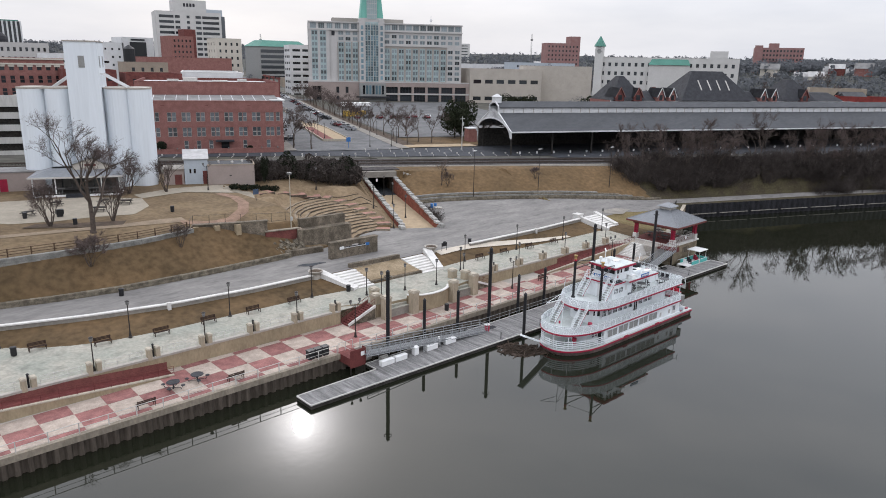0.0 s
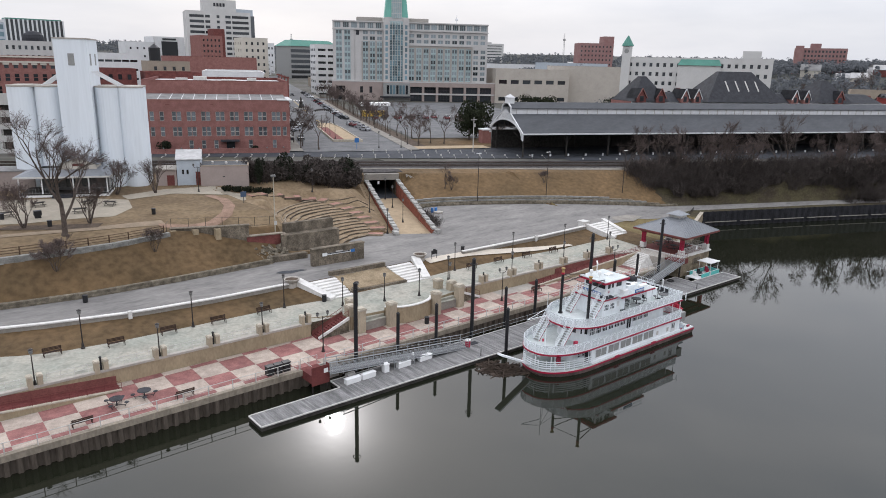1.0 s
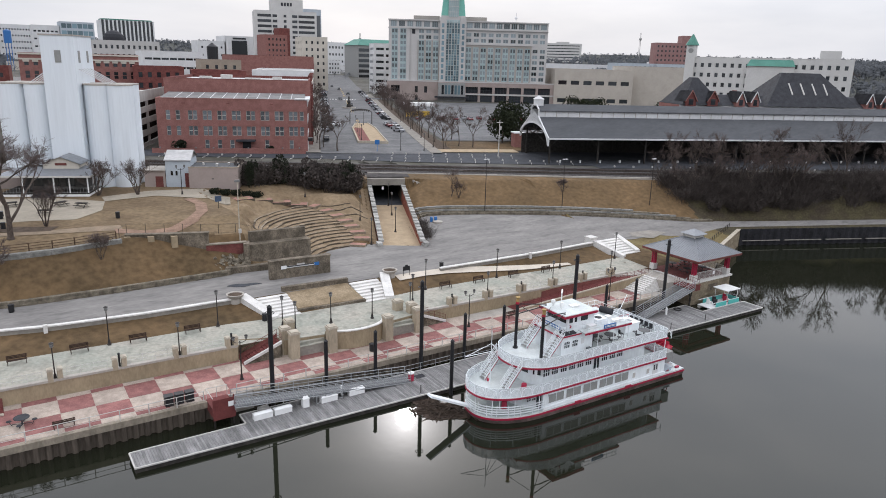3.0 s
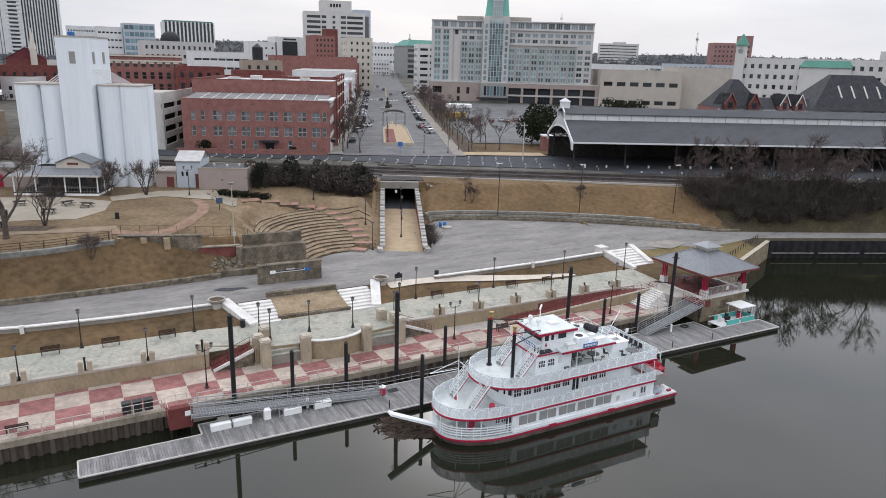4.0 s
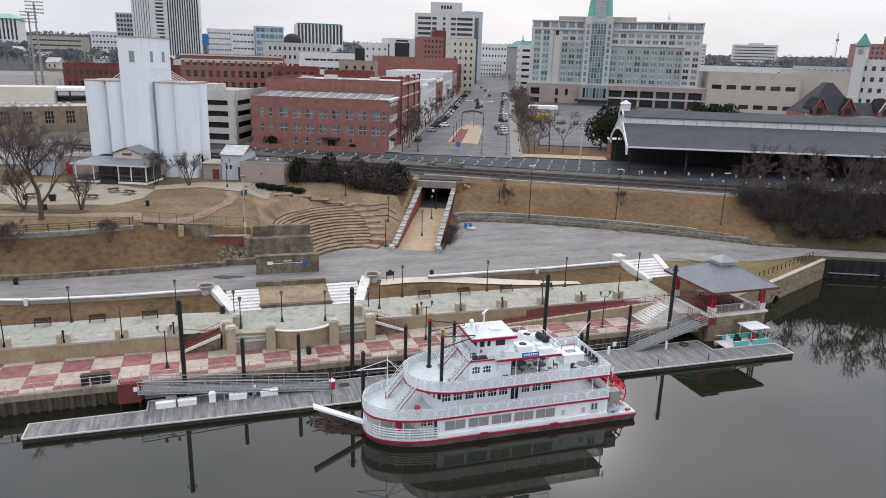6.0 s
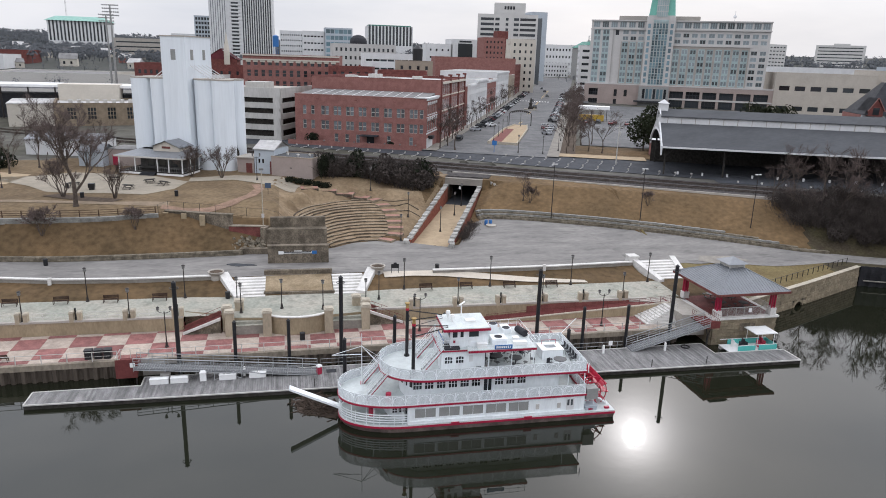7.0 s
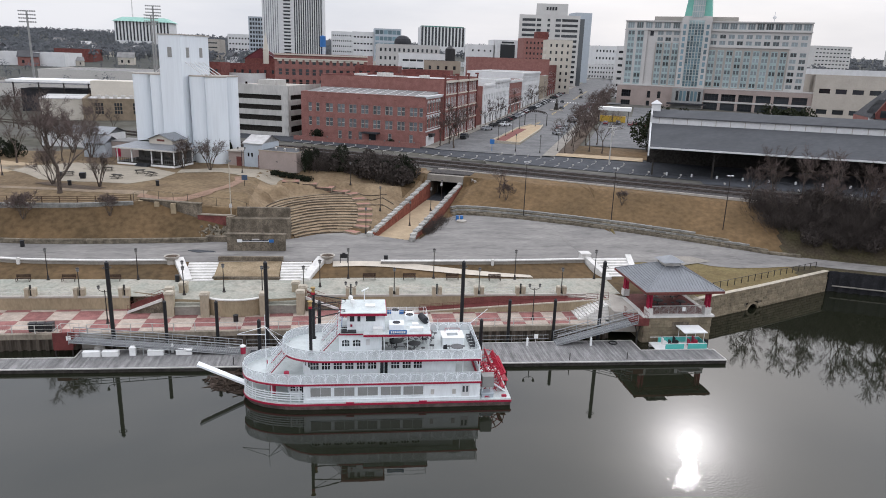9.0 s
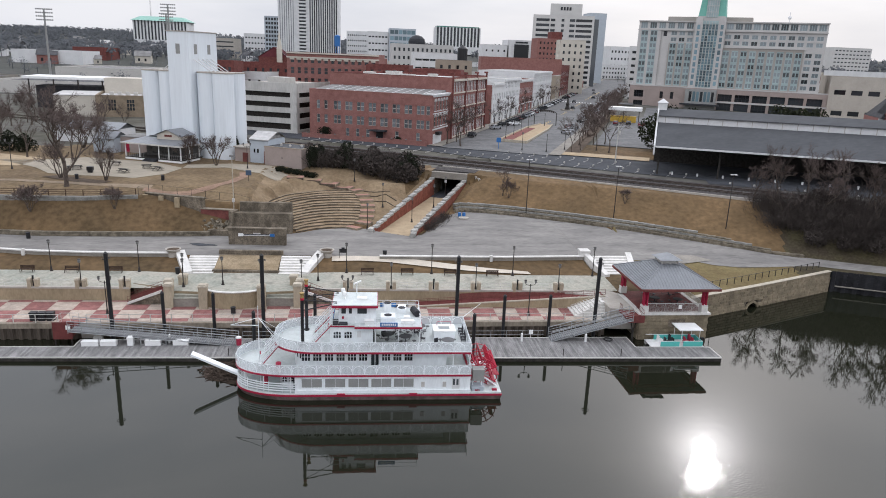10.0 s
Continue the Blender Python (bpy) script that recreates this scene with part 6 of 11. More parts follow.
for i in range(10):
    part("step", Shape().prism([(104.4 + i * 0.42, 62.6 + i * 0.1), (108.7, 62.6 + i * 0.1), (108.7, 66.0), (104.4 + i * 0.42, 66.0)], QUAY_Z, QUAY_Z + 0.165 * (i + 1)), WHITE_STONE, st)
sh = Shape()
for yy in (62.7, 64.3, 66.0):
    for f in (0.5, 1.0):
        sh.rod((104.4, yy, QUAY_Z + f), (108.6, yy, 3.8 + f), 0.025, n=4)
    for i in range(5):
        sh.rod((104.4 + i * 1.05, yy, QUAY_Z + i * 0.41), (104.4 + i * 1.05, yy, QUAY_Z + 1.0 + i * 0.41), 0.025, n=4)
part("handrail", sh, RAILGREY, st)
sh = Shape().prism([(108.6, 61.3), (112.0, 61.0), (121.3, 64), (121.3, 74), (103.4, 74), (103.4, 68.2), (108.6, 66.0)], 1.0, 3.78)
solid("gazebo_terrace", sh, CONCRETE, "pale concrete terrace beside the gazebo", "terrace", kind="structure")

# ---- gazebo ----
def build_gazebo():
    g = thing("gazebo", "open gazebo with grey metal hip roof and red posts", "gazebo")
    c = Vector((116.5, 63.7))
    h = 4.55
    base = part("base", Shape().box(c.x - h, c.x + h, 59.7, 69.0, -0.8, 3.55), STUCCO_TAN, g, "tan stone block base")
    rng = random.Random(3)
    for row in range(8):
        z = -0.2 + row * 0.47
        x = c.x - h - (0.5 if row % 2 else 0)
        while x < c.x + h:
            w = rng.uniform(1.0, 1.6)
            x0, x1 = max(x, c.x - h), min(x + w, c.x + h)
            if x1 - x0 > 0.1:
                part("stone", Shape().box(x0 + 0.015, x1 - 0.015, 59.55, 59.75, z + 0.015, z + 0.455), STONEBLOCK, base)
            x += w
        y = 59.7 - (0.4 if row % 2 else 0)
        while y < 67:
            w = rng.uniform(1.0, 1.5)
            part("stone", Shape().box(c.x + h - 0.05, c.x + h + 0.12, max(y, 59.6) + 0.015, y + w - 0.015, z + 0.015, z + 0.455), STONEBLOCK, base)
            y += w
        y = 59.7
        while y < 61.2:
            part("stone", Shape().box(c.x - h - 0.12, c.x - h + 0.05, y + 0.015, y + 0.75, z + 0.015, z + 0.455), STONEBLOCK, base)
            y += 0.77
    part("base_cap", Shape().box(c.x - h - 0.25, c.x + h + 0.25, 59.35, 69.2, 3.55, 3.8), WHITE_STONE, g)
    part("floor", Shape().box(c.x - h + 0.4, c.x + h - 0.4, 60.0, 69.0, 3.8, 3.83), RED_PAINT, g, "dark red paved gazebo floor")
    eave, top = 7.3, 9.3
    R = 5.2
    for sx in (-1, 1):
        for sy in (-1, 1):
            px, py = c.x + sx * 3.95, c.y + sy * 3.75
            p = part("post_pedestal", Shape().box(px - 0.42, px + 0.42, py - 0.42, py + 0.42, 3.8, 4.75), WHITE_STONE, g, "pale stone post pedestal")
            for dx, dy in ((-0.2, -0.2), (0.2, -0.2), (-0.2, 0.2), (0.2, 0.2)):
                part("post", Shape().rod((px + dx, py + dy, 4.75), (px + dx, py + dy, eave - 0.1), 0.12, n=10), BOATRED, g, "red steel post")
    part("eave_beam", Shape().box(c.x - 4.4, c.x + 4.4, c.y - 4.25, c.y - 3.85, 6.6, 6.9).box(c.x - 4.4, c.x + 4.4, c.y + 3.85, c.y + 4.25, 6.6, 6.9).box(c.x - 4.25, c.x - 3.85, c.y - 3.8, c.y + 3.8, 6.6, 6.9).box(c.x + 3.85, c.x + 4.25, c.y - 3.8, c.y + 3.8, 6.6, 6.9), BRICK_DARK, g)
    r = 1.15
    for k in range(4):
        a = math.pi / 2 * k
        ca, sa = round(math.cos(a)), round(math.sin(a))

        def turn(x, y, z):
            return (c.x + x * ca - y * sa, c.y + x * sa + y * ca, z)

        sh = Shape()
        sh.face([turn(-R, -R, eave), turn(R, -R, eave), turn(r, -r, top), turn(-r, -r, top)])
        sh.face([turn(-R, -R, eave - 0.08), turn(-r, -r, top - 0.08), turn(r, -r, top - 0.08), turn(R, -R, eave - 0.08)])
        slope = part("roof_slope", sh, METALROOF, g, "grey standing seam metal roof")
        seam = Shape()
        x = -R + 0.2
        while x < R:
            lo, yy = abs(x), -R
            f = 1.0 if abs(x) <= r else (R - abs(x)) / (R - r)
            seam.rod(turn(x, -R, eave + 0.03), turn(x, -R + (R - r) * f, eave + (top - eave) * f + 0.03), 0.028, n=4, caps=False)
            x += 0.4
        part("seam", seam, METALROOF, slope)["kind"] = "stuff"
        part("fascia", Shape().box(-R - 0.03, R + 0.03, -R - 0.06, -R, eave - 0.28, eave + 0.02), BRICK_DARK, g, "dark red fascia", m=Matrix.Translation((c.x, c.y, 0)) @ Matrix.Rotation(a, 4, "Z"))
        part("hip", Shape().rod(turn(-R, -R, eave + 0.03), turn(-r, -r, top + 0.03), 0.07, n=5), METALROOF, g)
    cup = part("cupola", Shape().box(c.x - 1.15, c.x + 1.15, c.y - 1.15, c.y + 1.15, top - 0.25, top + 0.06), METALROOF, g, "small open lantern on the roof")
    for k in range(4):
        m = Matrix.Translation((c.x, c.y, 0)) @ Matrix.Rotation(math.pi / 2 * k, 4, "Z")
        for x in (-1.1, -0.06):
            part("post", Shape().box(x, x + 0.12, -1.12, -1.0, top + 0.04, top + 0.66), RAILGREY, cup, m=m)
        part("louvre", Shape().box(-0.98, 0.98, -1.04, -1.0, top + 0.12, top + 0.5), RAILGREY, cup, m=m)
    sh = Shape()
    q = [(c.x - 1.5, c.y - 1.5, top + 0.62), (c.x + 1.5, c.y - 1.5, top + 0.62), (c.x + 1.5, c.y + 1.5, top + 0.62), (c.x - 1.5, c.y + 1.5, top + 0.62)]
    for i in range(4):
        sh.face([q[i], q[(i + 1) % 4], (c.x, c.y, top + 1.35)])
    sh.face(q[::-1])
    part("cupola_roof", sh, METALROOF, cup)
    sh = Shape()
    railing(sh, [(112.9, 59.95), (120.2, 59.95)], 3.85, 4.9, 0.12, bar=0.014, rails=(0.05, 1.0))
    railing(sh, [(112.9, 59.95), (120.2, 59.95)], 3.85, 4.95, 1.2, bar=0.03, rails=(1.0,))
    railing(sh, [(120.6, 60.4), (120.6, 67.8)], 3.85, 4.95, 0.16, bar=0.018, rails=(0.05, 1.0))
    part("railing", sh, RAILGREY, g)
    part("notice", Shape().box(117.1, 117.55, 59.9, 59.93, 4.2, 4.75), WHITEPAINT, g)
    return g


build_gazebo()
first = patio_table(pose(115.3, 63.2, 3.83), BLACK, "dark round metal table with seats under the gazebo", group="tables under the gazebo")
for x, y in ((118.2, 62.6), (115.8, 66.4), (118.6, 66.2)):
    copy_thing(first, pose(x, y, 3.83, 0, 0, x * 20))
plat = thing("gangway_platform", "dark red steel platform with rails beside the gazebo base", "platform")
part("deck", Shape().box(109.7, 112.0, 58.3, 61.2, 3.4, 3.6), RED_PAINT, plat)
part("skirt", Shape().box(109.7, 112.0, 58.2, 58.3, 3.0, 3.9), RED_PAINT, plat)
for x, y in ((110.4, 58.9), (111.4, 58.9)):
    part("leg", Shape().rod((110.9, 58.9, 1.6), (x, y, 3.4), 0.08, n=6), TIMBER_DARK, plat)
part("column", Shape().rod((110.9, 58.9, -1), (110.9, 58.9, 1.8), 0.14, n=8), TIMBER_DARK, plat)
sh = Shape()
railing(sh, [(109.8, 61.1), (109.8, 60.2)], 3.6, 4.6, 0.4, bar=0.02, rails=(0.5, 1.0))
railing(sh, [(111.95, 58.4), (111.95, 61.1)], 3.6, 4.6, 0.4, bar=0.02, rails=(0.5, 1.0))
part("railing", sh, BRICK_DARK, plat)
# tour boat behind the dock
tb = thing("pontoon_boat", "small teal pontoon boat with a white canopy", "boat", pose(113.6, 56.4, 0.15, 0, 0, -1))
for y in (0.2, 1.9):
    part("pontoon", Shape().rod((-1.2, y, 0.15), (5.6, y, 0.15), 0.28, n=10), RAILGREY, tb)
part("deck", Shape().box(-1.2, 5.6, -0.1, 2.2, 0.38, 0.46), WHITEPAINT, tb)
sh = Shape().box(0.0, 2.4, -0.1, -0.02, 0.46, 1.1).box(2.9, 5.4, -0.1, -0.02, 0.46, 1.1).box(0.0, 5.4, 2.12, 2.2, 0.46, 1.1).box(5.32, 5.4, 0.0, 2.1, 0.46, 1.1)
part("side_panel", sh, TEAL, tb, "teal side panels")
part("rail", Shape().rod((-1.1, -0.06, 1.15), (5.4, -0.06, 1.15), 0.04, n=5).rod((-1.1, 2.16, 1.15), (5.4, 2.16, 1.15), 0.04, n=5), WHITEPAINT, tb)
part("canopy", Shape().prism([(2.2, -0.2), (5.2, -0.2), (5.2, 2.3), (2.2, 2.3)], 2.55, 2.66), WHITEPAINT, tb)
for x in (2.6, 4.9):
    for y in (0.0, 2.1):
        part("canopy_post", Shape().rod((x, y, 1.1), (x, y, 2.55), 0.035, n=5), WHITEPAINT, tb)
for x, y, mat in ((0.8, 0.5, SLATE), (1.8, 1.4, SLATE), (3.4, 0.7, PINKRED), (4.4, 1.5, PINKRED), (0.2, 1.2, WHITEPAINT)):
    part("seat", Shape().box(x, x + 0.6, y, y + 0.55, 0.46, 0.85).box(x, x + 0.12, y, y + 0.55, 0.85, 1.3), mat, tb)
part("outboard_motor", Shape().box(5.6, 6.0, 0.8, 1.2, 0.1, 1.2), BLACK, tb)
solid("outfall_panel", Shape().box(115.8, 118.0, 59.46, 59.53, 1.9, 2.9), RUIN, "grey-green metal panel on the gazebo base", "panel")

# ---- walls and banks above the road ----
def block_wall(name, pts, z_low, courses, course, length, thick, mat, label):
    """A wall of separate blocks laid in courses along a polyline, as one joined piece of masonry."""
    p = [Vector(q) for q in pts]
    run = [0.0]
    for a, b in zip(p, p[1:]):
        run.append(run[-1] + (b - a).length)
    rng = random.Random(len(name) + int(run[-1]))
    sh = Shape()
    for c in range(courses):
        s = -length * (0.5 if c % 2 else 0.0)
        while s < run[-1]:
            w = length * rng.uniform(0.8, 1.25)
            a, b = max(s, 0.0), min(s + w - 0.02, run[-1])
            if b - a > 0.1:
                pa = Vector((np.interp(a, run, [q.x for q in p]), np.interp(a, run, [q.y for q in p])))
                pb = Vector((np.interp(b, run, [q.x for q in p]), np.interp(b, run, [q.y for q in p])))
                d = pb - pa
                z = z_low((pa.x + pb.x) / 2, (pa.y + pb.y) / 2) + c * course
                out = rng.uniform(-0.03, 0.03)
                m = Matrix.Translation((pa.x, pa.y, z)) @ Matrix.Rotation(math.atan2(d.y, d.x), 4, "Z")
                sh.box(0, d.length, -thick / 2 + out, thick / 2, 0.012, course - 0.012, m=m)
            s += w
    w = solid(name, sh, mat, label, "wall", kind="structure")
    return w


RUBBLE_I = material("rubble_blocks", (0.22, 0.19, 0.145), 0.95, vary=0.3, scale=1.5, stain=0.35, bump=0.05, per_island=0.2)
GREYBLOCK = material("pale_grey_blocks", (0.26, 0.255, 0.235), 0.95, vary=0.2, scale=1.2, stain=0.3, bump=0.04, per_island=0.16)
block_wall("retaining_wall", along(ROADFAR, -60, 53, dy=0.0), lambda x, y: 5.1, 3, 0.3, 1.1, 0.6, RUBBLE_I, "low tan rubble wall along the road edge")
block_wall("retaining_wall", along(BANKTOP, -60, 40.5, dy=-0.3), lambda x, y: 9.2, 4, 0.3, 1.1, 0.6, GREYBLOCK, "pale grey block wall at the top of the grass bank")
SLOPEWALL = [(94.6, 108.9), (95.8, 110.0), (106, 106.3), (116, 101.4), (125, 96.0), (135.4, 91.0), (140.1, 88.4), (142.9, 86.9), (145.4, 85.6), (150.4, 84.4)]
block_wall("retaining_wall", SLOPEWALL, lambda x, y: road_level(x) - 0.12, 2, 0.3, 1.5, 0.7, RUBBLE_I, "low pale stone wall below the grass slope")
for k, (end, back) in enumerate(((145.4, 0.35), (142.9, 0.7), (140.1, 1.05), (135.4, 1.4))):
    line = [(x, y + back) for x, y in SLOPEWALL if x <= end + 0.01]
    block_wall("retaining_wall", line, lambda x, y, k=k: road_level(x) + 0.42 + 0.27 * k, 1, 0.3, 1.5, 0.7, GREYBLOCK if k % 2 else RUBBLE_I, "stepped upper course of the stone wall below the slope")


def post_fence(name, pts, h, gap, rails, mat, label, r=0.05):
    f = thing(name, label, "fence")
    p = [Vector(q) for q in pts]
    run = [0.0]
    for a, b in zip(p, p[1:]):
        run.append(run[-1] + (b - a).length)
    n = max(1, round(run[-1] / gap))
    tops = []
    for i in range(n + 1):
        s = run[-1] * i / n
        x, y = float(np.interp(s, run, [q.x for q in p])), float(np.interp(s, run, [q.y for q in p]))
        z = land(x, y)
        tops.append((x, y, z))
        part("post", Shape().rod((0, 0, -0.2), (0, 0, h), r, n=6), mat, f, m=pose(x, y, z))
    for g in rails:
        for a, b in zip(tops, tops[1:]):
            part("rail", Shape().rod((a[0], a[1], a[2] + h * g), (b[0], b[1], b[2] + h * g), r * 0.55, n=4, caps=False), mat, f)
    return f


post_fence("rail_fence", along(BANKTOP, -40, 40.0, dy=0.5), 1.05, 2.6, (0.3, 0.62, 0.94), RAILWOOD, "brown timber post and rail fence on the bank wall", 0.085)
post_fence("wire_fence", [(40.4, 97.9), (41.0, 99.6), (47.0, 98.6), (54.0, 97.2), (60.0, 97.0), (65.5, 96.5)], 1.35, 2.4, (0.05, 1.0), IRON, "thin dark wire fence above the ruined walls", 0.035)
post_fence("post_fence", [(124.2, 69.2), (132.5, 72.6), (150.4, 80.2)], 1.0, 1.6, (0.95,), IRON, "dark post fence along the grassy wall top", 0.06)

# ---- ruined masonry with sign ----
def ruin_block(pts, thick, z0, z1, mat, label):
    return solid("ruin_wall", Shape().wall(pts, thick, z0, z1), mat, label, "wall", kind="structure")


sw = ruin_block([(56.8, 85.6), (65.4, 85.2)], 0.8, 4.9, 7.75, RUIN, "weathered stained concrete wall carrying a sign")
part("cap", Shape().wall([(56.7, 85.5), (65.5, 85.1)], 1.0, 7.75, 7.9), RUIN, sw)
sg = thing("sign", "long narrow white and blue sign on the weathered wall", "sign")
part("board", Shape().wall([(58.3, 85.38), (63.7, 85.13)], 0.08, 6.75, 7.0), WHITEPAINT, sg)
for a, b in ((58.3, 59.0), (63.0, 63.7)):
    part("panel", Shape().wall([(a, 85.36 - (a - 58.3) * 0.046), (b, 85.36 - (b - 58.3) * 0.046)], 0.08, 6.65, 7.1), BLUEPAINT if a > 60 else WHITEPAINT, sg)
part("letter_band", Shape().wall([(59.1, 85.27), (62.9, 85.1)], 0.05, 6.89, 7.02), SLATE, sg, "dark band with lettering bars")
part("centre_panel", Shape().wall([(60.5, 85.24), (61.6, 85.19)], 0.08, 6.85, 7.2), RAILGREY, sg)
ruin_block([(56.2, 93.0), (65.6, 92.6)], 1.6, 4.8, 8.5, RUIN, "tall weathered concrete ruin wall with dark stains")
ruin_block([(57.1, 94.7), (65.5, 94.3)], 0.8, 8.0, 9.95, RUIN, "upper weathered concrete ruin wall")
ruin_block([(56.2, 94.6), (55.6, 92.9)], 0.8, 4.8, 8.8, RUIN, "end buttress of the concrete ruin")
bw = ruin_block([(50.9, 94.6), (56.2, 93.6)], 0.6, 5.2, 8.75, BRICK_DARK, "dark red brick ruin wall with a worn stone coping")
part("coping", Shape().wall([(50.8, 94.5), (56.3, 93.5)], 0.8, 8.75, 8.9), QUAYCAP, bw)
lw = ruin_block([(41.2, 98.6), (47.2, 96.1), (51.3, 94.7)], 0.7, 7.4, 10.45, RUIN, "old tan stone ruin wall with piers")
part("coping", Shape().wall([(41.1, 98.5), (47.2, 96.0), (51.4, 94.6)], 0.85, 10.45, 10.58), RUBBLE, lw)
for x, y in ((41.4, 98.3), (44.2, 97.1), (47.0, 95.9)):
    part("pier", Shape().box(x - 0.4, x + 0.4, y - 0.35, y + 0.4, 7.6, 10.3), SANDSTONE, lw)
ruin_block([(52.6, 91.0), (58.6, 90.4)], 1.0, 4.8, 6.1, RUIN, "low broken concrete footing beside the road")
rng = random.Random(11)
sh = Shape()
for i in range(140):
    x, y = rng.uniform(51.5, 56.5), rng.uniform(91.5, 93.6)
    z = 5.3 + (y - 91.3) * 0.75 + rng.uniform(-0.1, 0.2)
    s = rng.uniform(0.1, 0.35)
    sh.box(-s, s, -s * 0.7, s * 0.7, -s * 0.5, s * 0.5, m=Matrix.Translation((x, y, z)) @ Euler((rng.random(), rng.random(), rng.uniform(0, 6))).to_matrix().to_4x4())
solid("rubble_pile", sh, RUBBLE_I, "heap of broken stone below the brick ruin", "rubble", kind="stuff")
solid("pothole_patch", Shape().prism([(53.1 + x, 85.3 + y) for x, y in ((-2.1, 0.5), (-1.2, -0.3), (-0.3, -0.75), (1.0, -0.5), (2.2, -0.55), (1.6, 0.1), (0.4, 0.3), (-0.6, 0.75), (-1.4, 0.8))], 5.2, 5.335), ASPHALT_DARK, "darker patch in the asphalt road", "patch", kind="structure")

# ---- amphitheatre ----
SEATSTONE = material("seat_stone", (0.135, 0.108, 0.082), 0.95, vary=0.3, scale=1.2, stain=0.4)
SEATEARTH = material("worn_earth", (0.275, 0.205, 0.133), 0.95, vary=0.3, scale=0.7, color2=(0.19, 0.138, 0.085), bump=0.04)
SEATCAP = material("pale_seat_stone", (0.30, 0.245, 0.18), 0.95, vary=0.25, scale=1.4, stain=0.35)
rng = random.Random(41)


def worn_line(i):
    """A seat line that has slumped in and out of its curve."""
    pts = seat_line(i)
    c = Vector(np.mean(pts, axis=0))
    return [tuple(Vector(p) + (Vector(p) - c).normalized() * 0.45 * noise.noise(Vector((i * 3.7, k * 0.22, 1.5)))) for k, p in enumerate(pts)]


for n in range(15):
    i = n / 2
    line, z = worn_line(i), seat_level(i)
    tier = thing("curved_seat", "curved low stone seat edge with a worn tan grass tread", "seat", None, "amphitheatre seats")
    k = 0
    while k < len(line) - 1:
        m = min(k + rng.randint(3, 8), len(line) - 1)
        run = line[k:m + 1]
        dip = rng.uniform(-0.13, 0.05)
        tops = [z + 0.24 + dip + 0.05 * noise.noise(Vector((n * 2.1, j * 0.6, 4.0))) for j in range(len(run))]
        # risers take the dark stone so their shade shows as thin lines
        part("riser", Shape().wall(run, 0.16, z - 0.45, tops), SEATSTONE, tier, "weathered stone edge, riser shade in its dark colour")
        if rng.random() < 0.5:
            part("cap", Shape().wall(run, 0.3, tops, [t + 0.06 for t in tops]), SEATCAP, tier, "pale worn stone cap")
        k = m
    if i < 7:
        outer = worn_line(i + 0.5)
        sh = Shape()
        for (a, b), (c, d) in zip(zip(line, line[1:]), zip(outer, outer[1:])):
            p, q = Vector(a).lerp(Vector(c), 0.12), Vector(b).lerp(Vector(d), 0.12)
            sh.face([(*p, z + 0.2), (*q, z + 0.2), (*d, z + 0.25), (*c, z + 0.25)][::-1])
        part("tread", sh, SEATEARTH, tier, "worn tan grass tread")
for i in (5, 6, 7):
    x, y = SEAT_PADS[i]
    line = [(x + 1.5 + k, y - 0.1 - 0.32 * k) for k in range(6)]
    line = [p for p in line if ramp_coords(*p)[1] < -4.3]
    tops = [land(*p) + 0.16 for p in line]
    solid("seat_edge", Shape().wall(line, 0.22, [z - 0.6 for z in tops], tops), SEATSTONE, "straight weathered stone edge between the steps and the ramp", "seat", "amphitheatre side edges")
walkway = thing("brick_steps", "stepped path of salmon brick pads climbing beside the seats", "steps")
pads = [(x, y, seat_level(i)) for i, (x, y) in enumerate(SEAT_PADS)] + [(x, y, land(x, y)) for x, y, _ in PATH_PADS]
for i, (x, y, z) in enumerate(pads):
    p, q = pads[max(i - 1, 0)], pads[min(i + 1, len(pads) - 1)]
    turn = math.degrees(math.atan2(q[1] - p[1], q[0] - p[0])) - 90
    long, top = (0.72, 0.24) if i < 8 else (1.6, -0.04)
    pad = part("brick_pad", Shape().box(-1.25, 1.25, -long, long, -0.7, top), PATHRED, walkway, m=pose(x, y, z, 0, 0, turn))
    part("nosing", Shape().box(-1.33, 1.33, -long - 0.1, -long, -0.7, top + 0.02), SEATCAP, pad)
    for e in (-1.33, 1.25):
        part("edging", Shape().box(e, e + 0.08, -long, long, -0.6, top + 0.03), SEATCAP if i < 8 else SEATSTONE, pad)

# ---- tunnel ----
mouth = thing("tunnel_portal", "concrete railway underpass with a dark opening and stone trimmed ramp walls", "tunnel")
def rp(s, q, z):
    x, y = ramp_point(s, q)
    return (x, y, z)
def ramp_box(sh, s0, s1, q0, q1, z0, z1):
    pts = [ramp_point(s0, q0), ramp_point(s0, q1), ramp_point(s1, q1), ramp_point(s1, q0)]
    sh.prism(pts, z0, z1)
    return sh
part("lintel", ramp_box(Shape(), 31.2, 32.6, -5.8, 5.2, 9.45, 10.75), PAVING, mouth, "pale concrete lintel beam")
part("roof_slab", ramp_box(Shape(), 32.6, 62, -4.0, 4.0, 9.6, 10.2), TIMBER_DARK, mouth)
for q in (-3.9, 3.3):
    part("side_wall", ramp_box(Shape(), 31.5, 62, q, q + 0.6, 5.0, 9.7), RUIN, mouth)
part("deck", ramp_box(Shape(), 32.6, 37.0, -5.6, 5.0, 10.2, 11.0), BALLAST, mouth, "dark ballast deck behind the lintel")
# dark sheet added at the far end so the opening reads black
part("end_wall", ramp_box(Shape(), 60, 60.5, -3.5, 3.5, 5.0, 9.7), TIMBER_DARK, mouth)
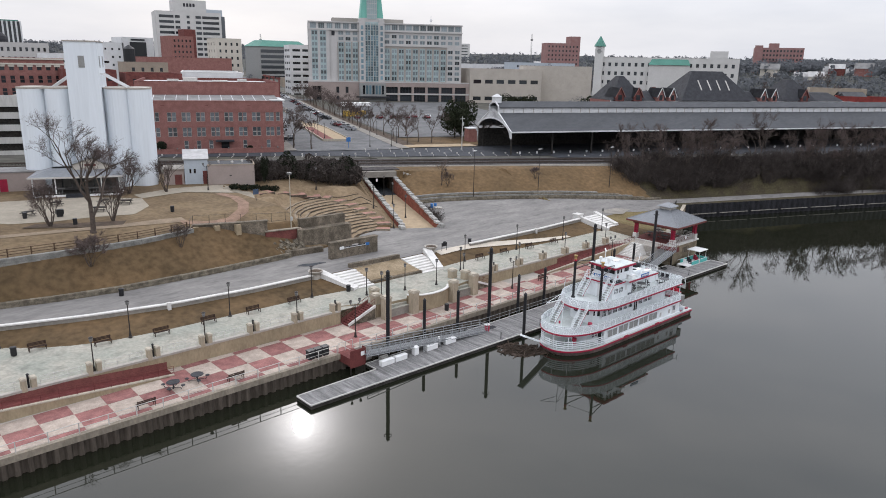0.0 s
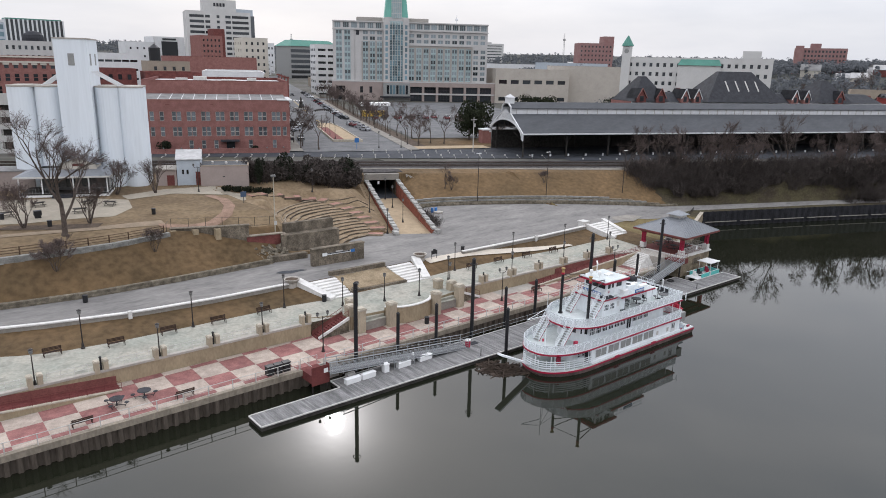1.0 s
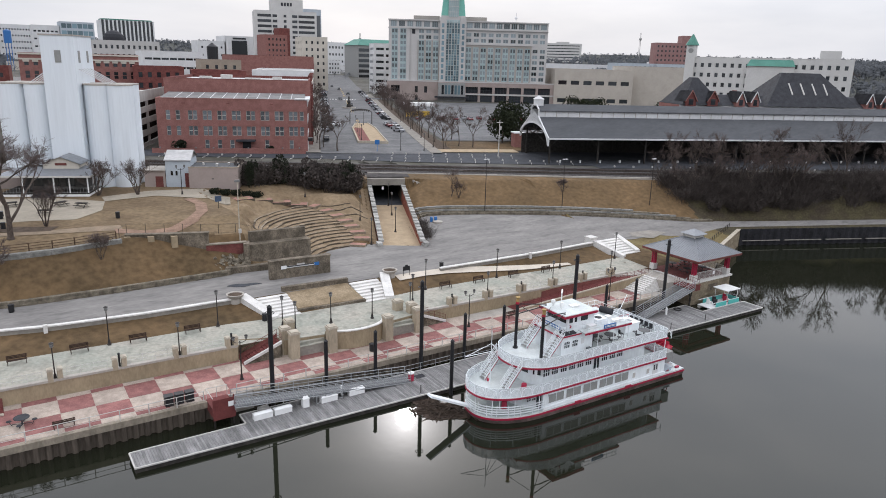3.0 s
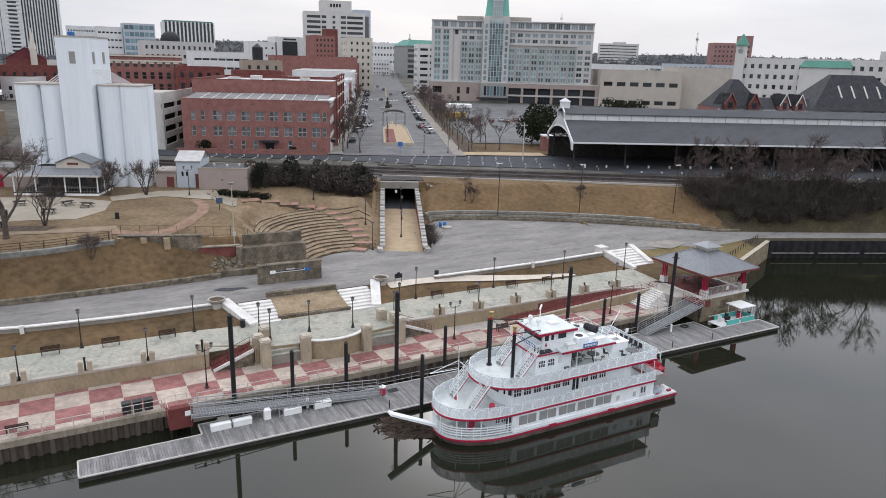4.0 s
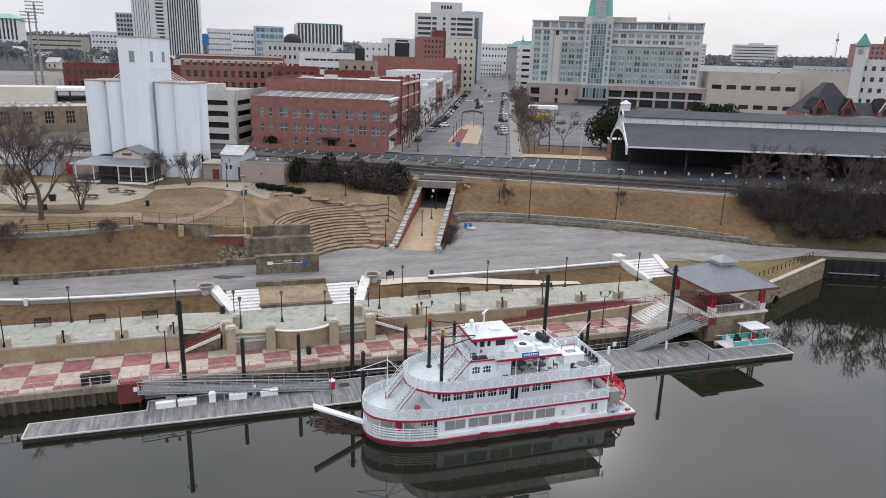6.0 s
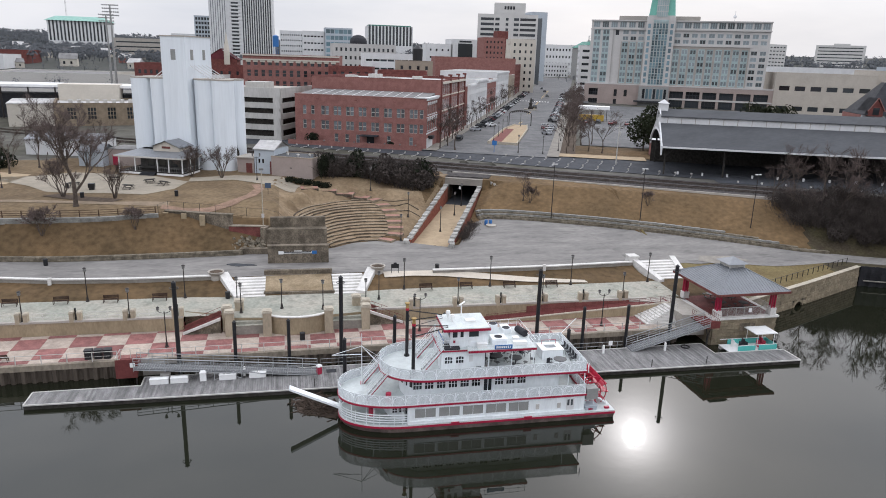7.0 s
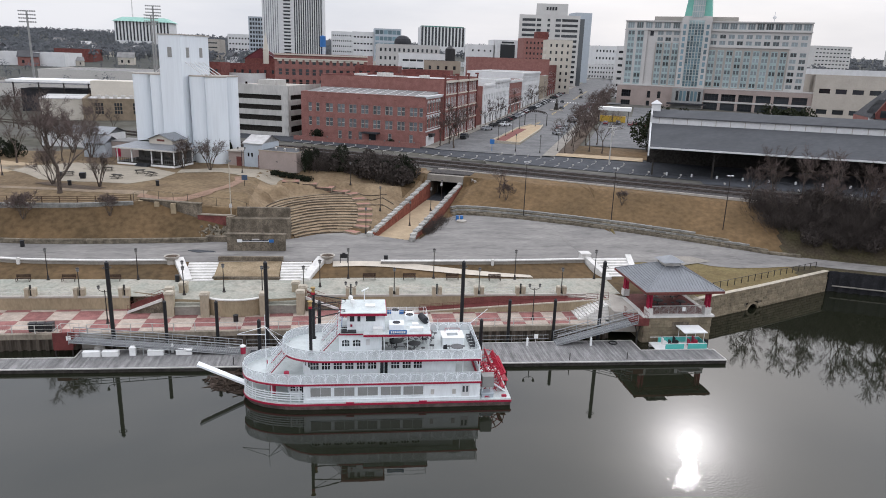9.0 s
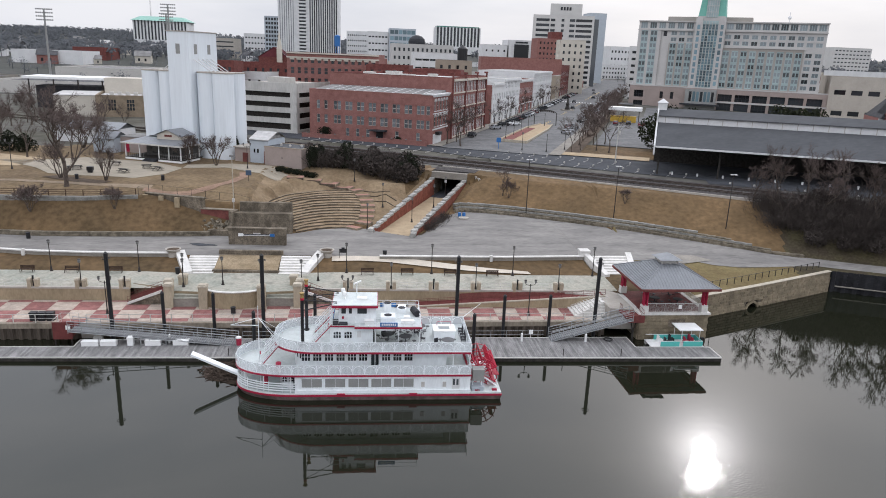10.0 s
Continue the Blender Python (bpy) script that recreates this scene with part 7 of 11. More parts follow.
part("wing_wall", Shape().wall([ramp_point(31.6, 5.0), ramp_point(30.2, 7.4)], 0.45, 8.2, [10.7, 9.9]), CONCRETE, mouth, "pale sloping wing wall")
part("notice", ramp_box(Shape(), 30.95, 31.05, -0.9, -0.5, 8.6, 9.2), WHITEPAINT, mouth)
cap_mesh = Shape().box(-0.76, 0.76, -0.42, 0.42, 0, 0.38).mesh("cap_stone", CAPSTONE)
for side in (-1, 1):
    wall = [o for o in bpy.data.objects if o.name.startswith("ramp_wall")][0 if side < 0 else 1]
    ramp_turn = math.degrees(math.atan2(RAMP_DIR.y, RAMP_DIR.x))
    n = 20
    for i in range(n):
        s = -0.6 + 31.4 * (i + 0.5) / n
        x, y = ramp_point(s, side * 3.45)
        z = 5.6 + (9.4 - 5.6) * (s + 0.8) / 31.9
        part("cap_stone", cap_mesh, None, wall, m=pose(x, y, z - 0.12 + (0.1 if i % 2 else 0), 0, 0, ramp_turn))
    for i in range(3):
        x, y = ramp_point(-1.2, side * (3.5 + i * 0.15))
        part("cap_stone", cap_mesh, None, wall, m=pose(x, y, 4.6 + i * 0.4, 0, 0, ramp_turn + 4 * i))
first = acorn_lamp(pose(*ramp_point(9.0, -0.2), ramp_floor(9)), 4.6, "black iron lamp post in the tunnel ramp", group="lamps by the tunnel ramp")
for s in (20.5, 28.0):
    copy_thing(first, pose(*ramp_point(s, 0.2), ramp_floor(s)))
first = acorn_lamp(pose(77.9, 96.6, 5.1), 4.6, "black iron lamp post beside the amphitheatre seats", group="amphitheatre lamps")
for x, y in ((80.8, 106.5), (75.5, 118.6)):
    copy_thing(first, pose(x, y, land(x, y)))
solid("drain_basin", Shape().lathe(95.6, 104.0, [(0.9, 5.4), (0.95, 5.7), (0.7, 5.72)], 14), CONCRETE, "round concrete drain collar on the asphalt", "drain")
for x, y in ((95.0, 105.2), (95.8, 105.0)):
    t = thing("barrel", "bright blue plastic barrel standing by the stone wall", "barrel", pose(x, y, land(x, y)))
    part("body", Shape().lathe(0, 0, [(0.28, 0), (0.32, 0.45), (0.28, 0.9)], 12), BLUEPAINT, t)
    part("lid", Shape().lathe(0, 0, [(0.29, 0.9), (0.29, 0.95), (0.1, 0.97)], 12), BLUEPAINT, t)


def tall_light(x, y, h):
    t = thing("light_pole", "tall slim dark light pole with flat lamp heads", "light pole", pose(x, y, land(x, y)), "tall light poles")
    part("pole", Shape().rod((0, 0, -0.5), (0, 0, h), 0.09, 0.06, n=8), IRON, t)
    part("lamp_head", Shape().box(-0.55, -0.1, -0.18, 0.18, h - 0.06, h + 0.06).box(0.1, 0.55, -0.18, 0.18, h - 0.06, h + 0.06), STUCCO_WHITE, t, "white flat lamp heads")


for x, y in ((107.7, 105.6), (122.6, 99.6), (140.6, 92.6)):
    tall_light(x, y, 16.4 - land(x, y))
t = thing("flood_light_pole", "pale wooden floodlight pole behind the ruined walls", "light pole", pose(56.0, 95.6, 9.2))
part("pole", Shape().rod((0, 0, -0.6), (0, 0, 8.1), 0.09, 0.06, n=8), PIERCAP, t)
part("lamp_head", Shape().box(-0.35, 0.35, -0.2, 0.2, 8.0, 8.3), LAMPGLASS, t)
part("meter_box", Shape().box(-0.2, 0.2, -0.3, -0.1, 0.6, 1.2), RAILGREY, t)
MARKERBLUE = material("dull_marker_blue", (0.055, 0.085, 0.14), 0.6, vary=0.1)
t = thing("marker_sign", "blue historical marker sign on a dark post", "sign", pose(56.6, 108.0, 10.9))
part("plate", Shape().box(-0.5, 0.5, -0.04, 0.04, 1.2, 2.1), MARKERBLUE, t)
part("post", Shape().rod((0, 0, -0.2), (0, 0, 1.3), 0.05, n=6), IRON, t)

# ---- park paths, patio and beds ----
BRICKPATH = material("dusty_brick_path", (0.275, 0.18, 0.13), 0.9, vary=0.2, scale=0.8, stain=0.25)
TANPATH = material("tan_gravel_path", (0.265, 0.205, 0.145), 0.95, vary=0.15, scale=0.6, stain=0.15)
PATIO = material("pale_patio_concrete", (0.325, 0.288, 0.23), 0.9, vary=0.1, scale=0.4, stain=0.2)
drape("pavement", [(15.7, 118.7), (20.4, 112.6), (25.6, 110.8), (30.6, 110.6), (36.5, 109.0), (40.6, 114.0)], [(5, 127), (13.8, 128), (20, 132.2), (28.5, 129.5), (34.9, 127.5), (42, 121)], PATIO, dz=0.05, across=10, label="pale grey concrete patio in the park")
drape("pavement", [(-40, 101.5), (0, 103.2), (17.6, 104.4), (31.7, 101.5), (41.4, 100.9)], [(-40, 104), (0, 105.2), (17.6, 106.2), (31.7, 103.5), (41.4, 103.0)], TANPATH, dz=0.06, across=3, label="tan gravel path along the top of the bank")
drape("pavement", [(40.3, 99.9), (44.4, 98.3), (48.1, 98.7), (51.8, 101.6), (54.6, 106.8), (55.9, 112.6), (55.2, 117.8)], [(40.5, 101.7), (44.3, 99.9), (47.4, 100.3), (50.6, 103.0), (53.0, 107.6), (54.2, 113.0), (53.4, 117.4)], BRICKPATH, dz=0.07, across=3, step=0.6, label="salmon paved path curving up to the small block building")
drape("pavement", [(42, 121), (50, 122.4), (57.0, 116.6), (61.2, 117.2)], [(42, 125), (50, 127.4), (58.4, 126), (62.4, 121.6)], PATIO, dz=0.07, across=5, label="pale concrete apron before the small block building")
drape("pavement", [(-60, 112), (0, 121), (12, 120)], [(-60, 132), (0, 136), (13, 130)], SAND, dz=0.05, across=6, label="sandy open yard beside the park")
drape("mulch_bed", [(21, 108.8), (28, 104.3), (32.7, 102.9)], [(23, 110.4), (29, 107.2), (34, 105.2)], MULCH, dz=0.075, across=3, label="dark mulch strip below the trees")



def picnic_bench(m):
    t = thing("picnic_table", "dark picnic table with attached benches on the patio", "picnic table", m, "picnic tables in the park")
    part("tabletop", Shape().box(-0.9, 0.9, -0.38, 0.38, 0.7, 0.76), TIMBER_DARK, t)
    for s in (-1, 1):
        part("bench", Shape().box(-0.9, 0.9, s * 0.75 - 0.14, s * 0.75 + 0.14, 0.42, 0.47), TIMBER_DARK, t)
        part("frame", Shape().rod((s * 0.65, -0.8, 0), (s * 0.65, 0.3, 0.7), 0.04, n=4).rod((s * 0.65, 0.8, 0), (s * 0.65, -0.3, 0.7), 0.04, n=4).rod((s * 0.65, -0.8, 0.42), (s * 0.65, 0.8, 0.42), 0.035, n=4), TIMBER_DARK, t)
    return t


first = picnic_bench(pose(23.8, 117.0, 11.05, 0, 0, 10))
for x, y, r in ((33.0, 114.3, -20), (35.6, 119.8, 30), (29.0, 122.5, 5), (38.2, 117.5, -35)):
    copy_thing(first, pose(x, y, 11.05, 0, 0, r))
t = thing("grill_stand", "dark covered grill stand on the patio", "grill", pose(27.3, 113.9, 11.05))
part("box", Shape().box(-0.5, 0.5, -0.4, 0.4, 0.4, 1.1), BLACK, t)
part("leg", Shape().box(-0.4, 0.4, -0.3, 0.3, 0, 0.4), BLACK, t)
acorn_lamp(pose(12.6, 116.5, 11), 5.5, "black double lamp post beside the park path", 2, "park lamps")
acorn_lamp(pose(54.3, 121.8, 11), 5.2, "black double lamp post before the small block building", 2, "park lamps")

# ---- porch house below the silo ----
# board colour darkened to hold the shade under the porch roof
PORCHWALL = material("porch_shade_boards", (0.12, 0.115, 0.11), 0.9, vary=0.2, scale=1.5, stretch=(1, 1, 4))
def build_porch_house():
    h = thing("porch_house", "pale timber restaurant with a grey metal porch roof and raised deck", "house", pose(37.5, 127.7, 11.0, 0, 0, -23.5))
    L, W = 10.5, 6.3
    part("deck", Shape().box(-L, 3.2, 0, W + 1, 0.45, 0.62), TIMBER_DARK, h)
    part("deck_skirt", Shape().box(-L, 3.2, 0.02, 0.1, 0, 0.45).box(3.1, 3.18, 0.1, W, 0, 0.45), WHITEPAINT, h)
    part("house_wall", Shape().box(-L + 2.5, 2.2, 3.6, W + 1, 0.6, 4.2), PORCHWALL, h, "house wall, porch shade in its dark colour")
    for x in (-L + 0.1, -L / 2 - 1.7, -2.2, 0.2, 3.05):
        part("post", Shape().box(x - 0.09, x + 0.09, 0.1, 0.28, 0.6, 3.55), WHITEPAINT, h)
    for y in (3.0, 6.2):
        part("post", Shape().box(2.95, 3.12, y, y + 0.17, 0.6, 3.55), WHITEPAINT, h)
    sh = Shape()
    e, t = 3.55, 4.55
    a, b, c, d = (-L - 0.5, -0.5), (3.7, -0.5), (3.7, W + 1.2), (-L - 0.5, W + 1.2)
    i, j, k, l = (-L + 2.6, 3.4), (1.0, 3.4), (1.0, W - 0.6), (-L + 2.6, W - 0.6)
    for p, q, r, s in ((a, b, j, i), (b, c, k, j), (c, d, l, k), (d, a, i, l)):
        sh.face([(*p, e), (*q, e), (*r, t), (*s, t)])
        sh.face([(*p, e - 0.1), (*s, t - 0.1), (*r, t - 0.1), (*q, e - 0.1)])
    part("porch_roof", sh, METALROOF, h, "grey metal porch roof")
    part("eave_board", Shape().box(-L - 0.5, 3.7, -0.55, -0.48, 3.3, 3.6).box(3.68, 3.75, -0.5, W, 3.3, 3.6), RAILGREY, h)
    sh = Shape()
    x0, x1, y0, y1 = -4.4, 1.2, 2.6, 7.3
    sh.box(x0, x1, y0, y1, 4.0, 5.3)
    xm = (x0 + x1) / 2
    sh.face([(x0, y0, 5.3), (x1, y0, 5.3), (xm, y0, 6.3)])
    part("dormer", sh, STUCCO_CREAM, h, "cream gabled dormer with a red sign")
    sh = Shape()
    for s in (-1, 1):
        xe = x0 - 0.4 if s < 0 else x1 + 0.4
        pts = [(xe, y0 - 0.4, 5.18), (xm, y0 - 0.4, 6.42), (xm, y1, 6.42), (xe, y1, 5.18)]
        sh.face(pts if s > 0 else pts[::-1])
        sh.face([(p[0], p[1], p[2] - 0.1) for p in (pts[::-1] if s > 0 else pts)])
    part("gable_roof", sh, METALROOF, h)
    part("sign_bar", Shape().box(xm - 0.9, xm + 0.9, y0 - 0.06, y0 - 0.01, 4.9, 5.3), BRICK_DARK, h, "dark red lettering bar")
    for x in (-6.5, -4.0, -1.5):
        part("window", Shape().box(x, x + 1.5, 3.54, 3.6, 1.2, 2.9), GLASSDARK, h)
    for line in ([(-L, 0.15), (-5.6, 0.15)], [(-2.2, 0.15), (3.1, 0.15), (3.1, 6.3)]):
        sh = Shape()
        railing(sh, line, 0.6, 1.5, 0.5, bar=0.022, rails=(0.15, 1.0))
        part("porch_rail", sh, SCREEN, h)
    sh = Shape()
    for n in range(4):
        sh.box(-5.4, -2.4, -1.4 + n * 0.35, 0.05, 0, 0.15 * (n + 1))
    part("front_steps", sh, SLATE, h)


build_porch_house()


# ---- small block building with gabled hall ----
def build_huts():
    h = thing("gabled_hall", "blue-grey gabled hall with a pale metal roof", "building", pose(53.6, 130.3, 11.0, 0, 0, -23.5))
    part("wall", Shape().box(0, 4.3, 0, 7, 0, 5.0), GREY_BLUE, h)
    sh = Shape()
    for y0, y1, z0, z1 in ((-0.25, 3.5, 4.95, 6.4), (3.5, 7.25, 6.4, 4.95)):
        sh.face([(-0.2, y0, z0), (4.5, y0, z0), (4.5, y1, z1), (-0.2, y1, z1)])
        sh.face([(-0.2, y0, z0 - 0.12), (-0.2, y1, z1 - 0.12), (4.5, y1, z1 - 0.12), (4.5, y0, z0 - 0.12)])
    for x in (0.02, 4.28):
        sh.face([(x, 0, 5.0), (x, 3.5, 6.3), (x, 7, 5.0)])
        sh.face([(x, 0, 5.0), (x, 7, 5.0), (x, 3.5, 6.3)])
    part("roof", sh, ROOFPALE, h, "pale metal gable roof")
    for x in (0.9, 1.7):
        part("window", Shape().box(x, x + 0.35, -0.06, 0.0, 2.2, 3.0), GLASSDARK, h)
    part("door", Shape().box(3.3, 4.2, -0.06, 0.0, 0, 2.6), BRICK_DARK, h)
    b = thing("block_building", "low pinkish-grey block building with a flat roof", "building", pose(57.5, 128.6, 11.0, 0, 0, -26))
    part("wall", Shape().box(0, 8.7, -1.3, 5.5, -0.2, 3.75), STUCCO_PINK, b)
    part("parapet", Shape().box(-0.05, 8.75, -1.35, -1.1, 3.75, 3.95).box(-0.05, 8.75, 5.3, 5.55, 3.75, 3.95).box(8.5, 8.75, -1.1, 5.3, 3.75, 3.95), STUCCO_TAN, b)
    part("roof", Shape().box(0, 8.5, -1.1, 5.3, 3.75, 3.8), SHEDROOF, b, "dark roofing felt")
    for x, y in ((2.0, 2.0), (4.6, 1.2), (6.5, 2.5)):
        part("roof_vent", Shape().lathe(x, y, [(0.2, 3.8), (0.2, 4.1), (0.3, 4.15), (0.1, 4.3)], 8), RAILGREY, b)
    part("wall_plate", Shape().box(4.0, 4.4, -1.36, -1.3, 1.7, 1.85), BLACK, b)
    c = thing("store_room", "low pinkish store room with a red door", "building", pose(50.2, 131.8, 11.0, 0, 0, -23.5))
    part("wall", Shape().box(0, 3.6, 0, 5, 0, 3.0), STUCCO_PINK, c)
    part("door", Shape().box(1.9, 3.2, -0.06, 0.0, 0, 2.0), BRICK_DARK, c, "red door")
    part("roof", Shape().box(-0.2, 3.7, -0.3, 5.2, 3.0, 3.2), CONCRETE, c)


build_huts()
for x, y, w, d, h, mat, roof, lab in ((18.6, 140.5, 5.0, 5.0, 3.2, GREY_BLUE, METALROOF, "grey shed with a pale gable roof beside the park"), (3.5, 157.5, 17.0, 7.0, 3.6, STUCCO_WHITE, METALROOF, "long pale shed with a grey gable roof behind the trees")):
    t = thing("garden_shed", lab, "shed", pose(x, y, 11, 0, 0, -15), "sheds behind the park")
    part("wall", Shape().box(0, w, 0, d, 0, h), mat, t)
    sh = Shape()
    for y0, y1, z0, z1 in ((-0.3, d / 2, h - 0.1, h + 1.3), (d / 2, d + 0.3, h + 1.3, h - 0.1)):
        sh.face([(-0.2, y0, z0), (w + 0.2, y0, z0), (w + 0.2, y1, z1), (-0.2, y1, z1)])
        sh.face([(-0.2, y0, z0 - 0.1), (-0.2, y1, z1 - 0.1), (w + 0.2, y1, z1 - 0.1), (w + 0.2, y0, z0 - 0.1)])
    for xx in (0.02, w - 0.02):
        sh.face([(xx, 0, h), (xx, d / 2, h + 1.25), (xx, d, h)])
        sh.face([(xx, 0, h), (xx, d, h), (xx, d / 2, h + 1.25)])
    part("roof", sh, roof, t)
t = thing("low_building", "low brick building with a red door and flat roof", "building", pose(24.0, 141.5, 11, 0, 0, -20))
part("wall", Shape().box(0, 8, 0, 6, 0, 3.4), STUCCO_PINK, t)
part("roof", Shape().box(-0.1, 8.1, -0.1, 6.1, 3.4, 3.6), ROOFGREY, t)
part("door", Shape().box(1.0, 2.2, -0.06, 0.0, 0, 2.3), BOATRED, t)


# ---- trees ----
def grow(sh, tw, p, d, length, r, depth, rng, spread, twig_n):
    """A limb that forks; the last forks carry fine twigs."""
    q = p + d * length
    mid = p.lerp(q, 0.5) + Vector((rng.uniform(-1, 1), rng.uniform(-1, 1), rng.uniform(-0.3, 0.6))) * length * 0.06
    n = 7 if r > 0.12 else (4 if r > 0.05 else 3)
    if r > 0.03:
        sh.rod(p, mid, r, r * 0.85, n=n, caps=False).rod(mid, q, r * 0.85, r * 0.68, n=n, caps=False)
    else:
        sh.rod(p, q, r, r * 0.68, n=n, caps=False)
    if depth == 0:
        for _ in range(twig_n):
            dd = (d + Vector((rng.gauss(0, 0.55), rng.gauss(0, 0.55), rng.gauss(0.15, 0.45)))).normalized()
            a = p.lerp(q, rng.uniform(0.2, 1.0))
            b = a + dd * length * rng.uniform(0.5, 1.1)
            tw.blade(a, b, 0.016)
            for _ in range(2):
                e = (dd + Vector((rng.gauss(0, 0.6), rng.gauss(0, 0.6), rng.gauss(0.1, 0.5)))).normalized()
                s = a.lerp(b, rng.uniform(0.3, 0.9))
                tw.blade(s, s + e * length * rng.uniform(0.3, 0.6), 0.011)
        return
    k = rng.choice((2, 3, 3)) if depth > 1 else 3
    for i in range(k):
        dd = (d + Vector((rng.gauss(0, spread), rng.gauss(0, spread), rng.gauss(0.12, spread * 0.5)))).normalized()
        grow(sh, tw, q if i < 2 else mid, dd, length * rng.uniform(0.62, 0.85), r * (0.68 if i == 0 else 0.52), depth - 1, rng, spread, twig_n)


def bare_tree(seed, height, trunk, depth, spread, stems=1, twig_n=4):
    rng = random.Random(seed)
    sh, tw = Shape(), Shape()
    for i in range(stems):
        a = 2 * math.pi * i / stems + rng.random()
        lean = 0.0 if stems == 1 else 0.35
        d = Vector((math.cos(a) * lean, math.sin(a) * lean, 1)).normalized()
        grow(sh, tw, Vector((math.cos(a), math.sin(a), 0)) * (0.0 if stems == 1 else 0.15), d, height * (0.30 if stems == 1 else 0.26), trunk, depth, rng, spread, twig_n)
    sh.lathe(0, 0, [(trunk * 1.7, -0.3), (trunk * 1.35, 0.1), (trunk * 1.0, 0.6)], 9)
    return sh.mesh("limbs", BARK), tw.mesh("twigs", TWIG)


def plant(name, meshes, x, y, z, scale, turn, label, group="", names=("trunk", "crown")):
    t = thing(name, label, "tree", pose(x, y, z, 0, 0, turn) @ Matrix.Diagonal((scale, scale, scale, 1)), group)
    for nm, me in zip(names, meshes):
        part(nm, me, None, t)
    return t


OAK = bare_tree(3, 13.5, 0.34, 6, 0.42, twig_n=6)
CREPE = [bare_tree(20 + i, 7.0, 0.10, 4, 0.34, stems=5, twig_n=4) for i in range(2)]
YOUNG = [bare_tree(40 + i, 7.5, 0.13, 5, 0.36, twig_n=3) for i in range(3)]
plant("tree", OAK, 28.1, 101.0, 10.6, 1.12, 40, "large bare oak with wide grey limbs above the bank")
for i, (x, y, s) in enumerate(((24.5, 107.9, 1.05), (32.5, 106.4, 1.05), (41.9, 126.9, 1.0), (47.7, 124.7, 1.05), (20.5, 139, 1.2), (14.5, 146, 1.3))):
    plant("tree", CREPE[i % 2], x, y, land(x, y), s, i * 70, "bare multi-stemmed crape myrtle in the park", "bare park trees")
for i, (x, y, s) in enumerate(((104.5, 112.6, 0.75), (16.5, 134.0, 1.2), (9.0, 131.0, 1.3), (12.0, 138.0, 1.2), (2.0, 134.0, 1.3), (-6, 128, 1.2), (-14, 120, 1.3))):
    plant("tree", YOUNG[i % 3], x, y, land(x, y), s, i * 50, "slender bare young tree on the grass bank", "bare young trees")


FUZZY = [bare_tree(140 + i, 4.6, 0.045, 4, 0.42, stems=6, twig_n=5) for i in range(2)]
for i, (x, y, sc) in enumerate(((25.3, 93.6, 1.1), (37.6, 94.6, 0.95), (8.0, 95.0, 1.1), (-6.0, 94.0, 1.0), (105.5, 111.6, 0.9), (126.0, 103.4, 0.75))):
    plant("tree", FUZZY[i % 2], x, y, land(x, y), sc, i * 50, "small bushy bare crape myrtle with purple-brown twigs", "bushy bare trees")


def leaf_clump(seed, n, rx, ry, rz, size, mat, blobs=7):
    """A bush of many small leaf faces gathered in uneven lobes."""
    rng = random.Random(seed)
    sh = Shape()
    lobes = [(Vector((rng.uniform(-0.6, 0.6) * rx, rng.uniform(-0.6, 0.6) * ry, rng.uniform(0.35, 0.85) * rz)), rng.uniform(0.3, 0.55)) for _ in range(blobs)]
    for i in range(n):
        c, r = rng.choice(lobes)
        v = Vector((rng.gauss(0, 1), rng.gauss(0, 1), rng.gauss(0, 1))).normalized() * rng.uniform(0.6, 1.05) ** 0.5
        p = c + Vector((v.x * rx * r, v.y * ry * r, v.z * rz * r * 0.9))
        if p.z < 0.02:
            p.z = rng.uniform(0.02, 0.4)
        e = Euler((rng.uniform(0, 6), rng.uniform(0, 6), rng.uniform(0, 6))).to_matrix()
        s = size * rng.uniform(0.6, 1.3)
        sh.face([p + e @ Vector((-s, -s * 0.6, 0)), p + e @ Vector((s, -s * 0.6, 0)), p + e @ Vector((s * 0.6, s * 0.7, 0)), p + e @ Vector((-s * 0.6, s * 0.7, 0))])
    return sh.mesh("foliage", mat)


def twig_clump(seed, n, rx, ry, rz, mat):
    """A leafless thicket of upright fine stems."""
    rng = random.Random(seed)
    sh = Shape()
    for i in range(n):
        b = Vector((rng.gauss(0, 0.4) * rx, rng.gauss(0, 0.4) * ry, 0))
        d = Vector((rng.gauss(0, 0.35) + b.x / rx * 0.4, rng.gauss(0, 0.35) + b.y / ry * 0.4, 1)).normalized()
        h = rz * rng.uniform(0.4, 1.0)
        m = b + d * h * 0.55
        t = m + (d + Vector((rng.gauss(0, 0.3), rng.gauss(0, 0.3), 0))).normalized() * h * 0.45
        sh.blade(b, m, 0.035).blade(m, t, 0.022)
        for _ in range(8):
            s = b.lerp(t, rng.uniform(0.3, 0.95))
            e = (d + Vector((rng.gauss(0, 0.7), rng.gauss(0, 0.7), rng.gauss(0, 0.4)))).normalized()
            sh.blade(s, s + e * h * rng.uniform(0.15, 0.38), 0.02)
    return sh.mesh("stems", mat)


BUSH = [leaf_clump(60 + i, 1500, 3.2, 2.6, 4.2, 0.17, SHRUB) for i in range(3)]
BUSHB = [leaf_clump(70 + i, 1500, 3.0, 2.6, 3.6, 0.17, SHRUB_BROWN) for i in range(2)]
THICK = [twig_clump(80 + i, 130, 2.6, 2.6, 4.4, SHRUB_BROWN) for i in range(3)]


